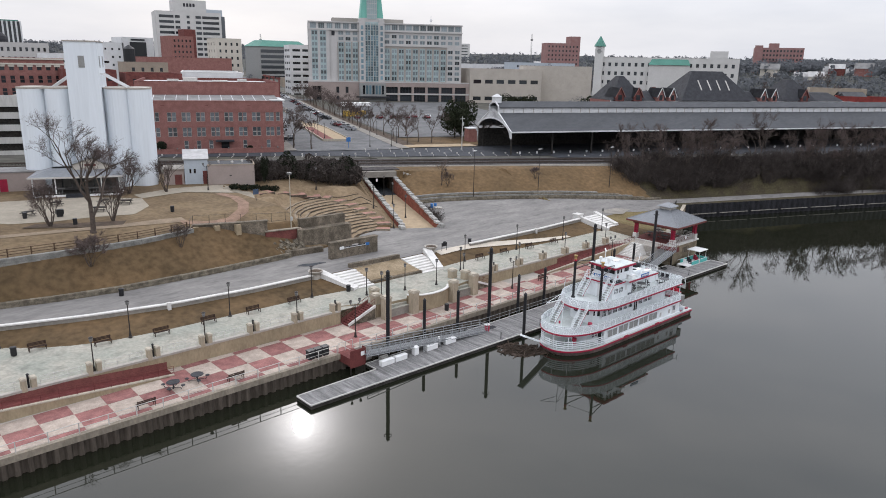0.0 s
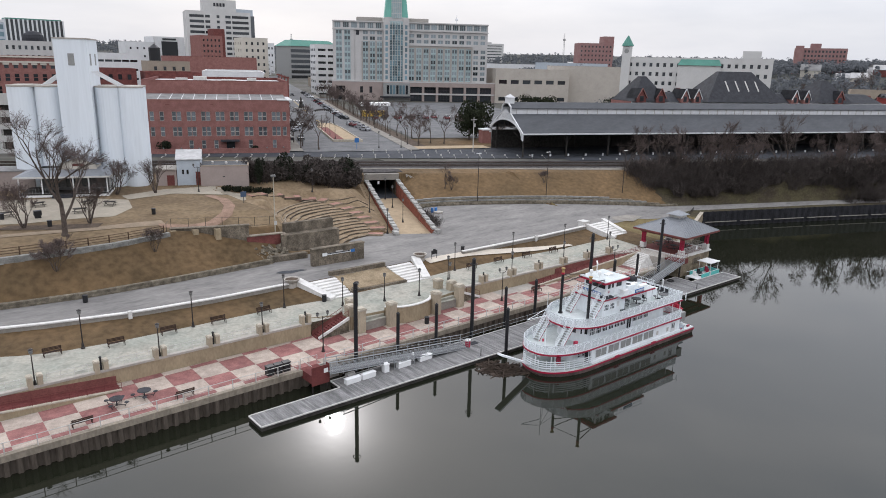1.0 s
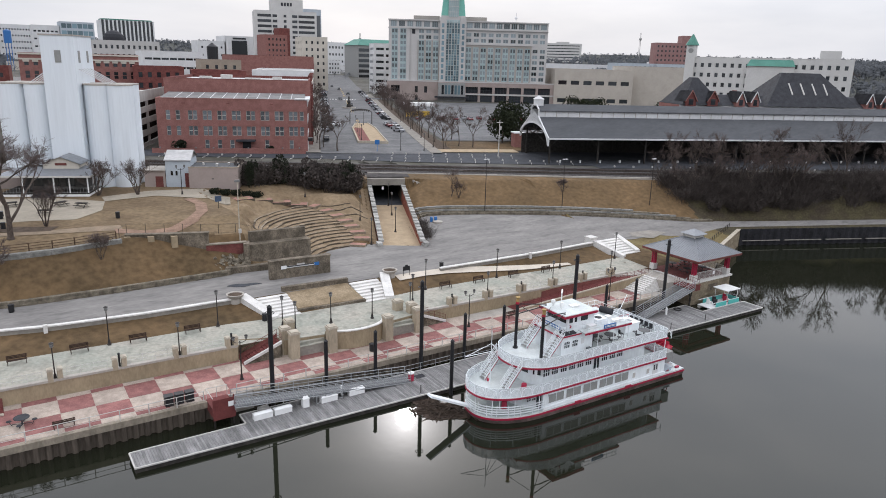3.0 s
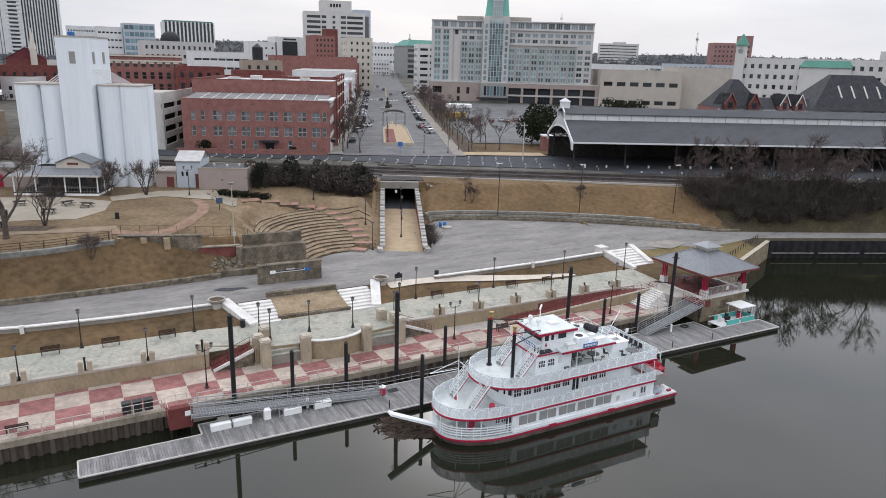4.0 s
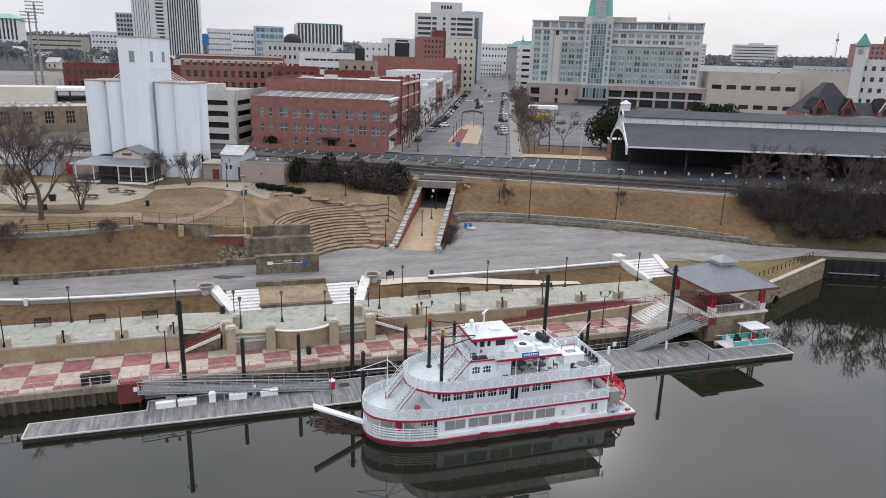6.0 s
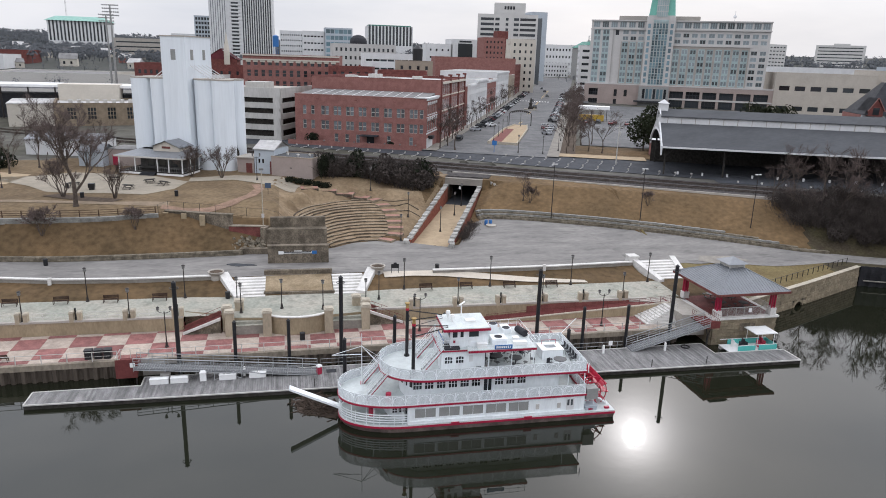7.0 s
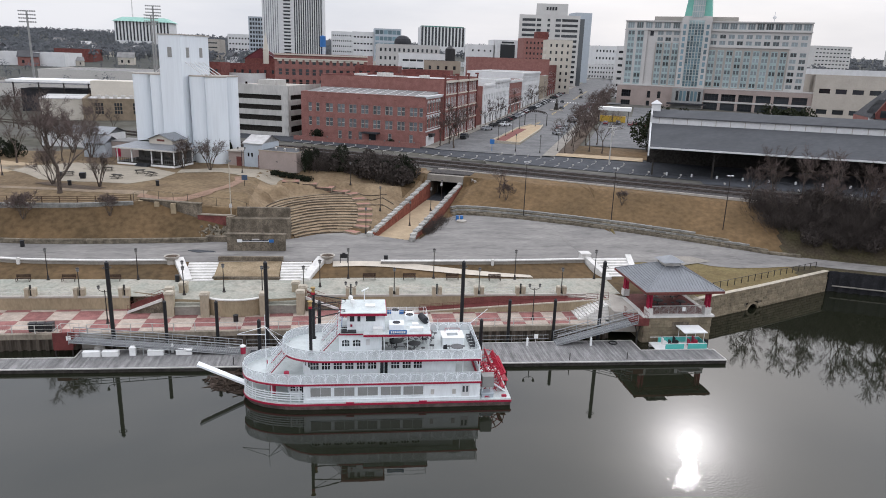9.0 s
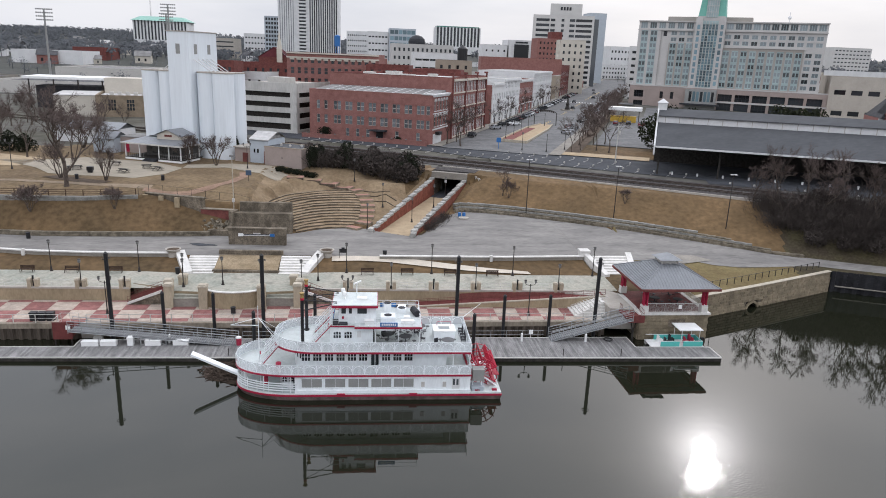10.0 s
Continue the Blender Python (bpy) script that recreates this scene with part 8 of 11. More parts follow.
def bush(me, x, y, z, s, turn, label, group, name="shrub"):
    b = tagged(part(name, me, None, m=pose(x, y, z, 0, 0, turn) @ Matrix.Diagonal((s, s, s, 1))), label, "shrub", group)
    return b


rng = random.Random(17)
for i in range(34):
    f = i / 33
    x, y = 66.8 + 20.4 * f + rng.uniform(-1, 1), 126.6 - 5.6 * f + rng.uniform(-0.5, 3.0)
    me = (BUSHB + THICK[:2] + BUSH[:1] + BUSHB)[i % 7]
    bush(me, x, y, land(x, y) - 0.2, rng.uniform(0.75, 1.15), rng.uniform(0, 360), "dense dark evergreen and brown shrub beside the railway", "hedge above the amphitheatre")
for s_, q_, sc in ((4.0, 4.9, 0.42), (6.5, 4.8, 0.5), (9.5, 4.9, 0.45), (12.5, 5.0, 0.4)):
    x, y = ramp_point(s_, q_)
    bush(THICK[0], x, y, land(x, y) - 0.1, sc, s_ * 40, "dark leafless scrub against the brick ramp wall", "scrub beside the ramp")
CONE = leaf_clump(91, 700, 0.8, 0.8, 4.0, 0.14, SHRUB, 9)
for x, y in ((66.6, 123.0), (67.4, 124.6), (68.6, 126.0), (48.6, 134.5), (49.8, 136.0), (47.6, 136.5)):
    bush(CONE, x, y, 11.0, 1.0, x * 40, "narrow dark conical evergreen beside the building", "conical evergreens")
HEDGE = leaf_clump(92, 500, 1.6, 0.8, 0.9, 0.12, SHRUB, 6)
for x, y in ((60.2, 123.7), (61.9, 122.9), (63.6, 122.1), (65.3, 121.3), (66.8, 120.6)):
    bush(HEDGE, x, y, land(x, y), 1.0, -25, "low clipped green hedge by the wall", "low hedges")
for x, y, s in ((6.0, 138.0, 0.8), (2.5, 139.0, 0.9)):
    bush(BUSH[0], x, y, 11, s, 0, "rounded dark evergreen bush beside the yard", "yard bushes")
# thicket on the slope above the sheet pile wall
rng = random.Random(23)
TALLBRUSH = [twig_clump(180 + i, 130, 3.4, 3.4, 5.6, SHRUB_BROWN) for i in range(3)]
for i in range(285):
    x = 141 + 95 * rng.random() if i < 225 else rng.uniform(236, 310)
    lo, hi = lerp(ROADFAR, x) + 2.5, lerp(BANKTOP, x) + 0.5
    y = rng.uniform(lo, hi)
    if x < 145.5 + (y - 83) * 0.30:
        x += 16
        y = rng.uniform(lerp(ROADFAR, x) + 2.5, lerp(BANKTOP, x) + 0.5)
        if x < 145.5 + (y - 83) * 0.30:
            continue
    me = (THICK + BUSHB + TALLBRUSH + TALLBRUSH)[i % 11]
    bush(me, x, y, land(x, y) - 0.2, rng.uniform(0.6, 1.05), rng.uniform(0, 360), "tangled brown leafless brush on the river bank", "river bank thicket", name="bank_brush")
for i in range(46):
    x = rng.uniform(186, 300)
    y = rng.uniform(shore_y(x) + 3.0, lerp(ROADFAR, x) + 3.5)
    bush((TALLBRUSH + THICK)[i % 5], x, y, land(x, y) - 0.2, rng.uniform(0.7, 1.05), rng.uniform(0, 360), "tangled brown leafless brush on the river bank", "river bank thicket", name="bank_brush")
BANKTREE = [bare_tree(240 + i, 11.0, 0.15, 5, 0.40, stems=1, twig_n=4) for i in range(3)]
for i in range(36):
    x = rng.uniform(150, 240) if i < 26 else rng.uniform(240, 310)
    y = rng.uniform(max(lerp(ROADFAR, x) + 2.5, lerp(BANKTOP, x) - 11), lerp(BANKTOP, x) + 0.8)
    if x < 145 + (y - 83) * 0.62:
        x += 17
        y = max(lerp(ROADFAR, x) + 2.5, lerp(BANKTOP, x) - rng.uniform(0, 8))
    plant("tree", BANKTREE[i % 3], x, y, land(x, y), rng.uniform(0.8, 1.3), rng.uniform(0, 360), "bare grey-brown bank tree rising from the brush", "bank trees")

for i, (x, y, sc) in enumerate(((147.5, 96.5, 1.15), (151.0, 95.5, 1.3), (155.0, 93.0, 1.3), (150.0, 91.5, 1.0), (158.5, 90.5, 1.35), (163.0, 87.5, 1.2), (168.0, 84.5, 1.35), (175.0, 80.0, 1.3))):
    plant("tree", BANKTREE[i % 3], x, y, land(x, y), sc * 0.8, i * 77, "bare grey-brown bank tree rising from the brush", "bank trees")

# ---- railway, car park and street ----
RAIL = radians(-31)
RD, RN = Vector((math.cos(RAIL), math.sin(RAIL))), Vector((-math.sin(RAIL), math.cos(RAIL)))
RAIL0 = Vector((107.0, 127.9))


RAIL_BEND = 90.0
RD2, RN2 = Vector((math.cos(radians(-25.5)), math.sin(radians(-25.5)))), Vector((-math.sin(radians(-25.5)), math.cos(radians(-25.5))))


def rail_at(s, n):
    """A place beside the railway, which turns with the river at the bend."""
    p = RAIL0 + RD * min(s, RAIL_BEND) + RD2 * max(0.0, s - RAIL_BEND) + (RN if s < RAIL_BEND else RN2) * n
    return p.x, p.y


bed = Shape()
bed.wall([rail_at(s, -3.6) for s in (-220, 89.9, 91, 230)], 12.0, 10.3, 11.12)
solid("track_bed", bed, BALLAST, "dark stone ballast bed of the railway", "track bed", kind="structure")
for n in (-0.2, 4.6):
    tr = thing("railway_track", "rusty railway track on wooden sleepers", "railway track")
    for g in (-0.72, 0.72):
        part("rail", Shape().wall([rail_at(s, n + g) for s in (-220, 89.9, 91, 230)], 0.075, 11.2, 11.36), RUST, tr)
    sh = Shape()
    for i in range(480):
        s = -140 + i * 0.62
        x, y = rail_at(s, n)
        sh.box(-0.11, 0.11, -1.25, 1.25, 11.12, 11.22, m=pose(x, y, 0, 0, 0, -31 if s < RAIL_BEND else -25.5))
    part("sleeper", sh, TIMBER_DARK, tr)["kind"] = "stuff"
solid("concrete_kerb", Shape().wall([rail_at(-12, -4.3), rail_at(52, -4.3)], 0.4, 10.4, 11.15), CONCRETE, "pale concrete edge below the railway", "kerb", kind="structure")

LOT_F = [(40, 182), (66, 169), (94.1, 153.4), (111.4, 139.8), (134, 126.6), (150, 117)]
LOT_B = [(46, 196), (70, 177.6), (99, 164.4), (120, 162.2), (136, 152.6), (158, 140)]
drape("car_park", LOT_F, LOT_B, ASPHALT_DARK, dz=0.12, across=6, step=3, label="dark asphalt car park with white bay lines", category="car park")
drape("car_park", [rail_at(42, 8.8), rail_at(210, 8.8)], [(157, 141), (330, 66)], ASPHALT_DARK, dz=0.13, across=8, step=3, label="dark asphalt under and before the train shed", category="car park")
for i in range(24):
    x, y = rail_at(46 + i * 4.6, 11.0)
    solid("wheel_stop", Shape().box(-0.15, 0.15, -0.15, 0.15, 0, 0.36), RAILGREY, "small white concrete bollard in the car park", "bollard", "white bollards", m=pose(x, y, land(x, y) + 0.13))
for i in range(30):
    for row, (dn, ln) in enumerate(((3.6, 3.2), (12.8, 3.2))):
        s = -62 + i * 3.4
        p0, p1 = rail_at(s, 9.5 + dn), rail_at(s + 0.4, 9.5 + dn + ln)
        if row and (s < -10 or s > 26):
            continue
        solid("bay_line", Shape().wall([p0, p1], 0.07, [land(*p0) - 0.1, land(*p1) - 0.1], [land(*p0) + 0.17, land(*p1) + 0.17]), RAILGREY, "white painted parking bay line on dark asphalt", "line", "parking bay lines", kind="structure")
        x, y = rail_at(s + 0.2, 9.5 + dn + ln + 0.6)
        solid("wheel_stop", Shape().box(-0.15, 0.15, -0.15, 0.15, 0, 0.36), RAILGREY, "small white concrete bollard in the car park", "bollard", "white bollards", m=pose(x, y, 11.25))


def strip(name, u0, u1, v0, v1, z, mat, label, across=2, bend=0.0):
    n = 12
    sh = Shape()
    for i in range(n):
        va, vb = v0 + (v1 - v0) * i / n, v0 + (v1 - v0) * (i + 1) / n
        za, zb = (land(*town((u0 + u1) / 2, va)) + z, land(*town((u0 + u1) / 2, vb)) + z)
        sh.face([(*town(u0, va), za), (*town(u1, va), za), (*town(u1, vb), zb), (*town(u0, vb), zb)])
    return solid(name, sh, mat, label, name, kind="structure")


strip("street", 3.2, 31.5, -3, 560, 0.25, STREET, "broad pale grey asphalt street running into town")
strip("pavement", -0.5, 3.2, -2, 560, 0.36, PAVING, "pale concrete pavement along the brick buildings")
strip("pavement", 31.5, 34.6, -2, 260, 0.36, PAVING, "pale concrete pavement along the tree row")
strip("verge", 34.6, 38.5, 6, 240, 0.3, MULCH, "brown planted verge under the street trees")
strip("street", -60, 44, 213, 226, 0.22, STREET, "cross street before the hotel")
strip("parking_lot", 40, 122, 28, 206, 0.2, STREET, "grey asphalt parking lot behind the train shed")
strip("lawn", 37, 62, 4, 26, 0.2, GRASS, "dry lawn corner beside the street")
strip("pavement", 33, 56, 0, 6.5, 0.3, SAND, "sandy pavement at the street corner")
# median with lamps
m = solid("traffic_island", Shape().prism([town(14.0, 19.6), town(22.0, 18.4), town(21.8, 62), town(20.4, 80), town(16.0, 80), town(14.2, 62)], 11.2, 11.7), SAND, "pale sandy traffic island with low brick edging", "traffic island", kind="structure")
part("edging", Shape().wall([town(13.9, 19.2), town(22.3, 18.0)], 0.3, 11.3, 12.1).wall([town(22.3, 18.4), town(22.1, 62), town(20.7, 80)], 0.3, 11.3, 12.0).wall([town(16.0, 80), town(13.9, 62), town(13.7, 19.6)], 0.3, 11.3, 12.0), PIERCAP, m, "pale stone edging")
part("brick_bed", Shape().prism([town(14.4, 20.2), town(17.4, 19.8), town(17.4, 62), town(14.6, 62)], 11.7, 11.76), REDWALL, m, "strip of dull red brick paving")
sh = Shape()
for u in (14.0, 22.0):
    sh.rod((*town(u, 79), 11.5), (*town(u, 79), 15.6), 0.14, n=6)
last = None
for i in range(13):
    a = math.pi * i / 12
    q = (*town(18 - 4.0 * math.cos(a), 79), 15.6 + 1.3 * math.sin(a))
    if last:
        sh.rod(last, q, 0.14, n=5)
    last = q
for i in range(9):
    sh.box(-0.25, 0.25, -0.05, 0.05, 0, 0.7, m=town_pose(15.2 + i * 0.7, 79, 15.6 + 0.75 * math.sin(math.pi * (i + 2) / 12)))
solid("street_arch", sh, IRON, "black iron arch with lettering bars over the street island", "arch")
x, y = town(16.7, 154)
t = thing("monument", "dark bronze monument on a round pale basin in the street", "monument", pose(x, y, land(x, y) + 0.25))
part("basin", Shape().lathe(0, 0, [(3.2, 0), (3.2, 0.5), (2.8, 0.5), (2.7, 0.3)], 20), CONCRETE, t)
part("pedestal", Shape().lathe(0, 0, [(1.3, 0.2), (1.1, 1.2), (0.8, 2.0)], 12), TIMBER_DARK, t)
part("column", Shape().lathe(0, 0, [(0.6, 2.0), (0.9, 3.0), (0.4, 3.6), (0.35, 5.0), (0.1, 5.6)], 12), TIMBER_DARK, t)
first = acorn_lamp(town_pose(15.0, 24, 11.75), 4.6, "black acorn lamp post on the traffic island", group="street lamps in town")
for u, v in ((15.0, 36), (15.0, 48), (15.2, 60), (18.6, 74), (30.3, 2.2), (34, 10), (34, 34), (34, 60), (34, 90), (1.5, 60), (1.5, 95), (24, 2)):
    copy_thing(first, town_pose(u, v, 11.5))
t = thing("street_sign", "blue street marker sign on a post", "sign", town_pose(17.8, 1.6, 11.3))
part("plate", Shape().box(-0.6, 0.6, -0.05, 0.05, 1.8, 3.0), BLUEPAINT, t)
part("post", Shape().rod((0, 0, 0), (0, 0, 1.9), 0.07, n=6), BLUEPAINT, t)


def car(m, paint, label):
    c = thing("car", label, "car", m, "parked cars")
    prof = [(-2.2, 0.35), (2.2, 0.35), (2.25, 0.75), (1.3, 0.92), (0.65, 1.42), (-1.0, 1.45), (-1.75, 0.98), (-2.2, 0.9)]
    sh = Shape()
    n = len(prof)
    for i in range(n):
        a, b = prof[i], prof[(i + 1) % n]
        sh.face([(a[0], -0.88, a[1]), (b[0], -0.88, b[1]), (b[0], 0.88, b[1]), (a[0], 0.88, a[1])][::-1])
    sh.face([(x, -0.88, z) for x, z in prof])
    sh.face([(x, 0.88, z) for x, z in reversed(prof)])
    part("body", sh, paint, c)
    for s in (-1, 1):
        part("side_window", Shape().box(-1.25, 0.75, s * 0.875, s * 0.9, 1.0, 1.35), GLASSDARK, c)
        for x in (-1.4, 1.4):
            part("wheel", Shape().rod((x, s * 0.72, 0.33), (x, s * 0.92, 0.33), 0.33, n=10), RUBBER, c)
    w = Shape()
    w.face([(1.28, -0.75, 0.98), (1.28, 0.75, 0.98), (0.70, 0.7, 1.42), (0.70, -0.7, 1.42)])
    part("rear_window", w, GLASSDARK, c, m=Matrix.Translation((0, 0, 0.02)))
    w = Shape()
    w.face([(-1.78, -0.75, 1.02), (-1.05, -0.7, 1.46), (-1.05, 0.7, 1.46), (-1.78, 0.75, 1.02)])
    part("windscreen", w, GLASSDARK, c, m=Matrix.Translation((0, 0, 0.02)))
    return c


cars = [car(town_pose(4.8, 24, 11.55, 90), CARBLACK, "dark saloon car parked at the kerb"), car(town_pose(8.5, 70, 11.6, 60), CARWHITE, "white saloon car parked at an angle"),
        car(town_pose(27.5, 68, 11.6, 100), CARRED, "maroon saloon car parked at the kerb"), car(town_pose(27, 73, 11.6, 95), CARGREY, "silver saloon car parked at the kerb")]
rng = random.Random(5)
for i in range(52):
    v = 52 + i * 4.3
    for u in (5.6, 29.0):
        if rng.random() < (0.85 if u < 10 else 0.6) and not 208 < v < 230:
            copy_thing(cars[rng.choice((0, 0, 1, 3, 2, 3, 0))], town_pose(u, v, land(*town(u, v)) + 0.3, 58 if u < 10 else 122))
for v0, v1 in ((84, 148), (162, 204), (232, 330)):
    for u in (17.0, 17.6):
        strip("lane_line", u, u + 0.15, v0, v1, 0.29, YELLOW, "yellow painted centre line of the street")
for i in range(16):
    strip("crossing_bar", 5.5 + i * 1.5, 6.2 + i * 1.5, 207.5, 211.0, 0.29, WHITEPAINT, "white crossing bar painted on the street")
for u, v in ((18, 165), (14, 205), (20, 250), (16, 300), (12, 340)):
    copy_thing(cars[0], town_pose(u, v, land(*town(u, v)) + 0.3, 90))
for i in range(14):
    u, v = 30 + i * 3.6 + (i % 3), 88 + (i % 2) * 4
    copy_thing(cars[rng.choice((0, 1, 2, 3))], town_pose(u + 12, v + 12, 11.6, 90))


# ---- buildings with real openings ----
window_meshes = {}


def window_mesh(w, h, glass, frame, cols=2, rows=2, rim=None):
    key = (round(w, 2), round(h, 2), glass.name, frame.name, cols, rows, rim)
    if key not in window_meshes:
        f, g = rim or (min(0.09, w * 0.08),) * 2
        xs, zs = [0.0], [0.0]
        for c in range(cols):
            xs += [w * c / cols + f, w * (c + 1) / cols - f]
        for r in range(rows):
            zs += [h * r / rows + g, h * (r + 1) / rows - g]
        xs.append(w)
        zs.append(h)
        sh = Shape()
        index = {}

        def corner(i, j, d):
            if (i, j, d) not in index:
                index[i, j, d] = len(sh.v)
                sh.v.append((xs[i], 0.07 * d, zs[j]))
            return index[i, j, d]

        def quad(*c, k=0):
            sh.f.append(tuple(corner(*q) for q in c))
            sh.k.append(k)

        for i in range(len(xs) - 1):
            for j in range(len(zs) - 1):
                pane = i % 2 == 1 and j % 2 == 1
                d = 1 if pane else 0
                quad((i, j, d), (i + 1, j, d), (i + 1, j + 1, d), (i, j + 1, d), k=0 if pane else 1)
                if pane:
                    for a, b in (((i, j), (i + 1, j)), ((i + 1, j), (i + 1, j + 1)), ((i + 1, j + 1), (i, j + 1)), ((i, j + 1), (i, j))):
                        quad((*a, 0), (*b, 0), (*b, 1), (*a, 1), k=1)
        window_meshes[key] = sh.mesh("window", [glass, frame])
    return window_meshes[key]


def facade(parent, m, width, height, openings, wall, glass, frame, name="facade", recess=0.22, cols=2, rows=2, label="", rim=None):
    """A wall in the plane y = 0 of m, seen from -y, with openings (x0, x1, z0, z1) cut through it and a window set in each."""
    xs = sorted({0.0, width, *(o[0] for o in openings), *(o[1] for o in openings)})
    zs = sorted({0.0, height, *(o[2] for o in openings), *(o[3] for o in openings)})
    hole = set()
    for x0, x1, z0, z1 in openings:
        for i, x in enumerate(xs[:-1]):
            if x0 - 1e-6 <= x < x1 - 1e-6:
                for j, z in enumerate(zs[:-1]):
                    if z0 - 1e-6 <= z < z1 - 1e-6:
                        hole.add((i, j))
    sh = Shape()
    for j in range(len(zs) - 1):
        i = 0
        while i < len(xs) - 1:
            if (i, j) in hole:
                i += 1
                continue
            k = i
            while k < len(xs) - 1 and (k, j) not in hole:
                k += 1
            sh.face([(xs[i], 0, zs[j]), (xs[k], 0, zs[j]), (xs[k], 0, zs[j + 1]), (xs[i], 0, zs[j + 1])])
            i = k
    for x0, x1, z0, z1 in openings:
        r = recess
        sh.face([(x0, 0, z0), (x1, 0, z0), (x1, r, z0), (x0, r, z0)][::-1])
        sh.face([(x0, 0, z1), (x0, r, z1), (x1, r, z1), (x1, 0, z1)][::-1])
        sh.face([(x0, 0, z0), (x0, r, z0), (x0, r, z1), (x0, 0, z1)][::-1])
        sh.face([(x1, 0, z0), (x1, 0, z1), (x1, r, z1), (x1, r, z0)][::-1])
    f = part(name, sh, wall, parent, label, m)
    for x0, x1, z0, z1 in openings:
        part("window", window_mesh(x1 - x0, z1 - z0, glass, frame, cols, rows, rim), None, f, m=pose(x0, recess - 0.1, z0))
    return f


def grid_openings(x0, x1, n, z0, floor, rows, w, h):
    out = []
    for j in range(rows):
        for i in range(n):
            c = x0 + (x1 - x0) * (i + 0.5) / n
            out.append((c - w / 2, c + w / 2, z0 + j * floor, z0 + j * floor + h))
    return out


def building(name, label, m, w, d, h, wall, roof, front=(), right=(), left=(), glass=GLASSDARK, frame=STUCCO_WHITE, parapet=0.6, category="building", cols=2, rows=2, trim=None):
    b = thing(name, label, category, m)
    facade(b, Matrix.Identity(4), w, h, list(front), wall, glass, frame, "front_wall", cols=cols, rows=rows)
    facade(b, pose(w, 0, 0, 0, 0, 90), d, h, list(right), wall, glass, frame, "side_wall", cols=cols, rows=rows)
    facade(b, pose(0, d, 0, 0, 0, -90), d, h, list(left), wall, glass, frame, "side_wall", cols=cols, rows=rows)
    part("back_wall", Shape().box(0, w, d - 0.2, d, 0, h), wall, b)
    part("roof", Shape().box(0.3, w - 0.3, 0.3, d - 0.3, h - parapet - 0.2, h - parapet), roof, b)
    sh = Shape()
    t = 0.35
    z0 = h - parapet - 0.3
    sh.box(0.02, w - 0.02, 0.24, 0.24 + t, z0, h).box(0.02, w - 0.02, d - t, d, z0, h).box(0.24, 0.24 + t, 0.6, d - t, z0, h).box(w - 0.24 - t, w - 0.24, 0.6, d - t, z0, h)
    part("parapet", sh, trim or wall, b)
    part("coping", Shape().box(-0.06, w + 0.06, -0.06, 0.6, h, h + 0.1).box(-0.06, w + 0.06, d - 0.4, d + 0.06, h, h + 0.1).box(-0.06, 0.6, 0.6, d - 0.4, h, h + 0.1).box(w - 0.6, w + 0.06, 0.6, d - 0.4, h, h + 0.1), trim or WHITE_STONE, b)
    return b


def low_building(label, m, w, d, h, wall, roof, front):
    """A plain flat-roofed block: a windowed front, a shell of three walls, a roof and its parapet."""
    b = thing("town_building", label, "building", m)
    facade(b, Matrix.Identity(4), w, h, front, wall, GLASSDARK, SASH, "front_wall", cols=1, rows=1)
    part("wall", Shape().wall([(0, d), (0, 0.02)], 0.25, 0, h).wall([(w, 0.02), (w, d), (0.25, d)], 0.25, 0, h), wall, b)
    part("roof", Shape().box(0.2, w - 0.2, 0.2, d - 0.2, h - 0.7, h - 0.5), roof, b)
    part("parapet", Shape().box(-0.06, w + 0.06, -0.06, 0.35, h, h + 0.12).box(-0.06, 0.35, 0.35, d, h, h + 0.12).box(w - 0.35, w + 0.06, 0.35, d, h, h + 0.12), STUCCO_CREAM, b)
    return b


# brick warehouse
SASH = material("dull_sash_paint", (0.43, 0.44, 0.41), 0.7, vary=0.1)
W = 36.0
front = []
for x0 in (2.2, 4.5):
    for z in (4.4, 8.2):
        front.append((x0, x0 + 0.98, z - 0.15, z + 2.15))
for i in range(8):
    c = 8.4 + i * 3.45
    for z in (4.4, 8.2):
        for k in (-1.05, 0.08):
            front.append((c + k, c + k + 1.0, z - 0.15, z + 2.15))
for x in (34.2,):
    for z in (4.4, 8.2):
        front.append((x, x + 0.98, z - 0.15, z + 2.15))
for c in (11.0, 14.0, 17.0, 25.5, 31.5):
    front.append((c, c + 1.0, 0.9, 3.2))
side = grid_openings(0.6, 13.6, 5, 5.0, 4.1, 2, 1.25, 2.6)
wh = building("brick_warehouse", "three-storey red brick warehouse with pale sash windows", town_pose(-36, 0, 11), W, 14.0, 13.2, BRICK, SHEDROOF, front, side, glass=GLASSGREY, frame=SASH, parapet=0.5, trim=BRICK, cols=1, rows=2)
part("metal_roof", Shape().prism([(0.5, 0.7), (35.4, 0.7), (35.4, 13.4), (0.5, 13.4)], 12.6, [13.1, 13.1, 14.1, 14.1]), ROOFGREY, wh, "grey roof with pale seams")
for i in range(11):
    part("roof_seam", Shape().prism([(4 + i * 2.8, 1.0), (4.14 + i * 2.8, 1.0), (4.14 + i * 2.8, 13), (4 + i * 2.8, 13)], 13.0, [13.16, 13.16, 14.14, 14.14]), STUCCO_WHITE, wh)
part("white_corner_roof", Shape().box(33.0, 36.2, -0.2, 14, 13.2, 13.45), ROOFPALE, wh)
part("entrance_canopy", Shape().box(18.6, 23.2, -2.2, 0.0, 3.0, 3.35), SLATE, wh, "dark entrance canopy")
part("entrance_door", Shape().box(20.0, 22.0, -0.1, 0.0, 0.2, 2.8), GLASSDARK, wh)
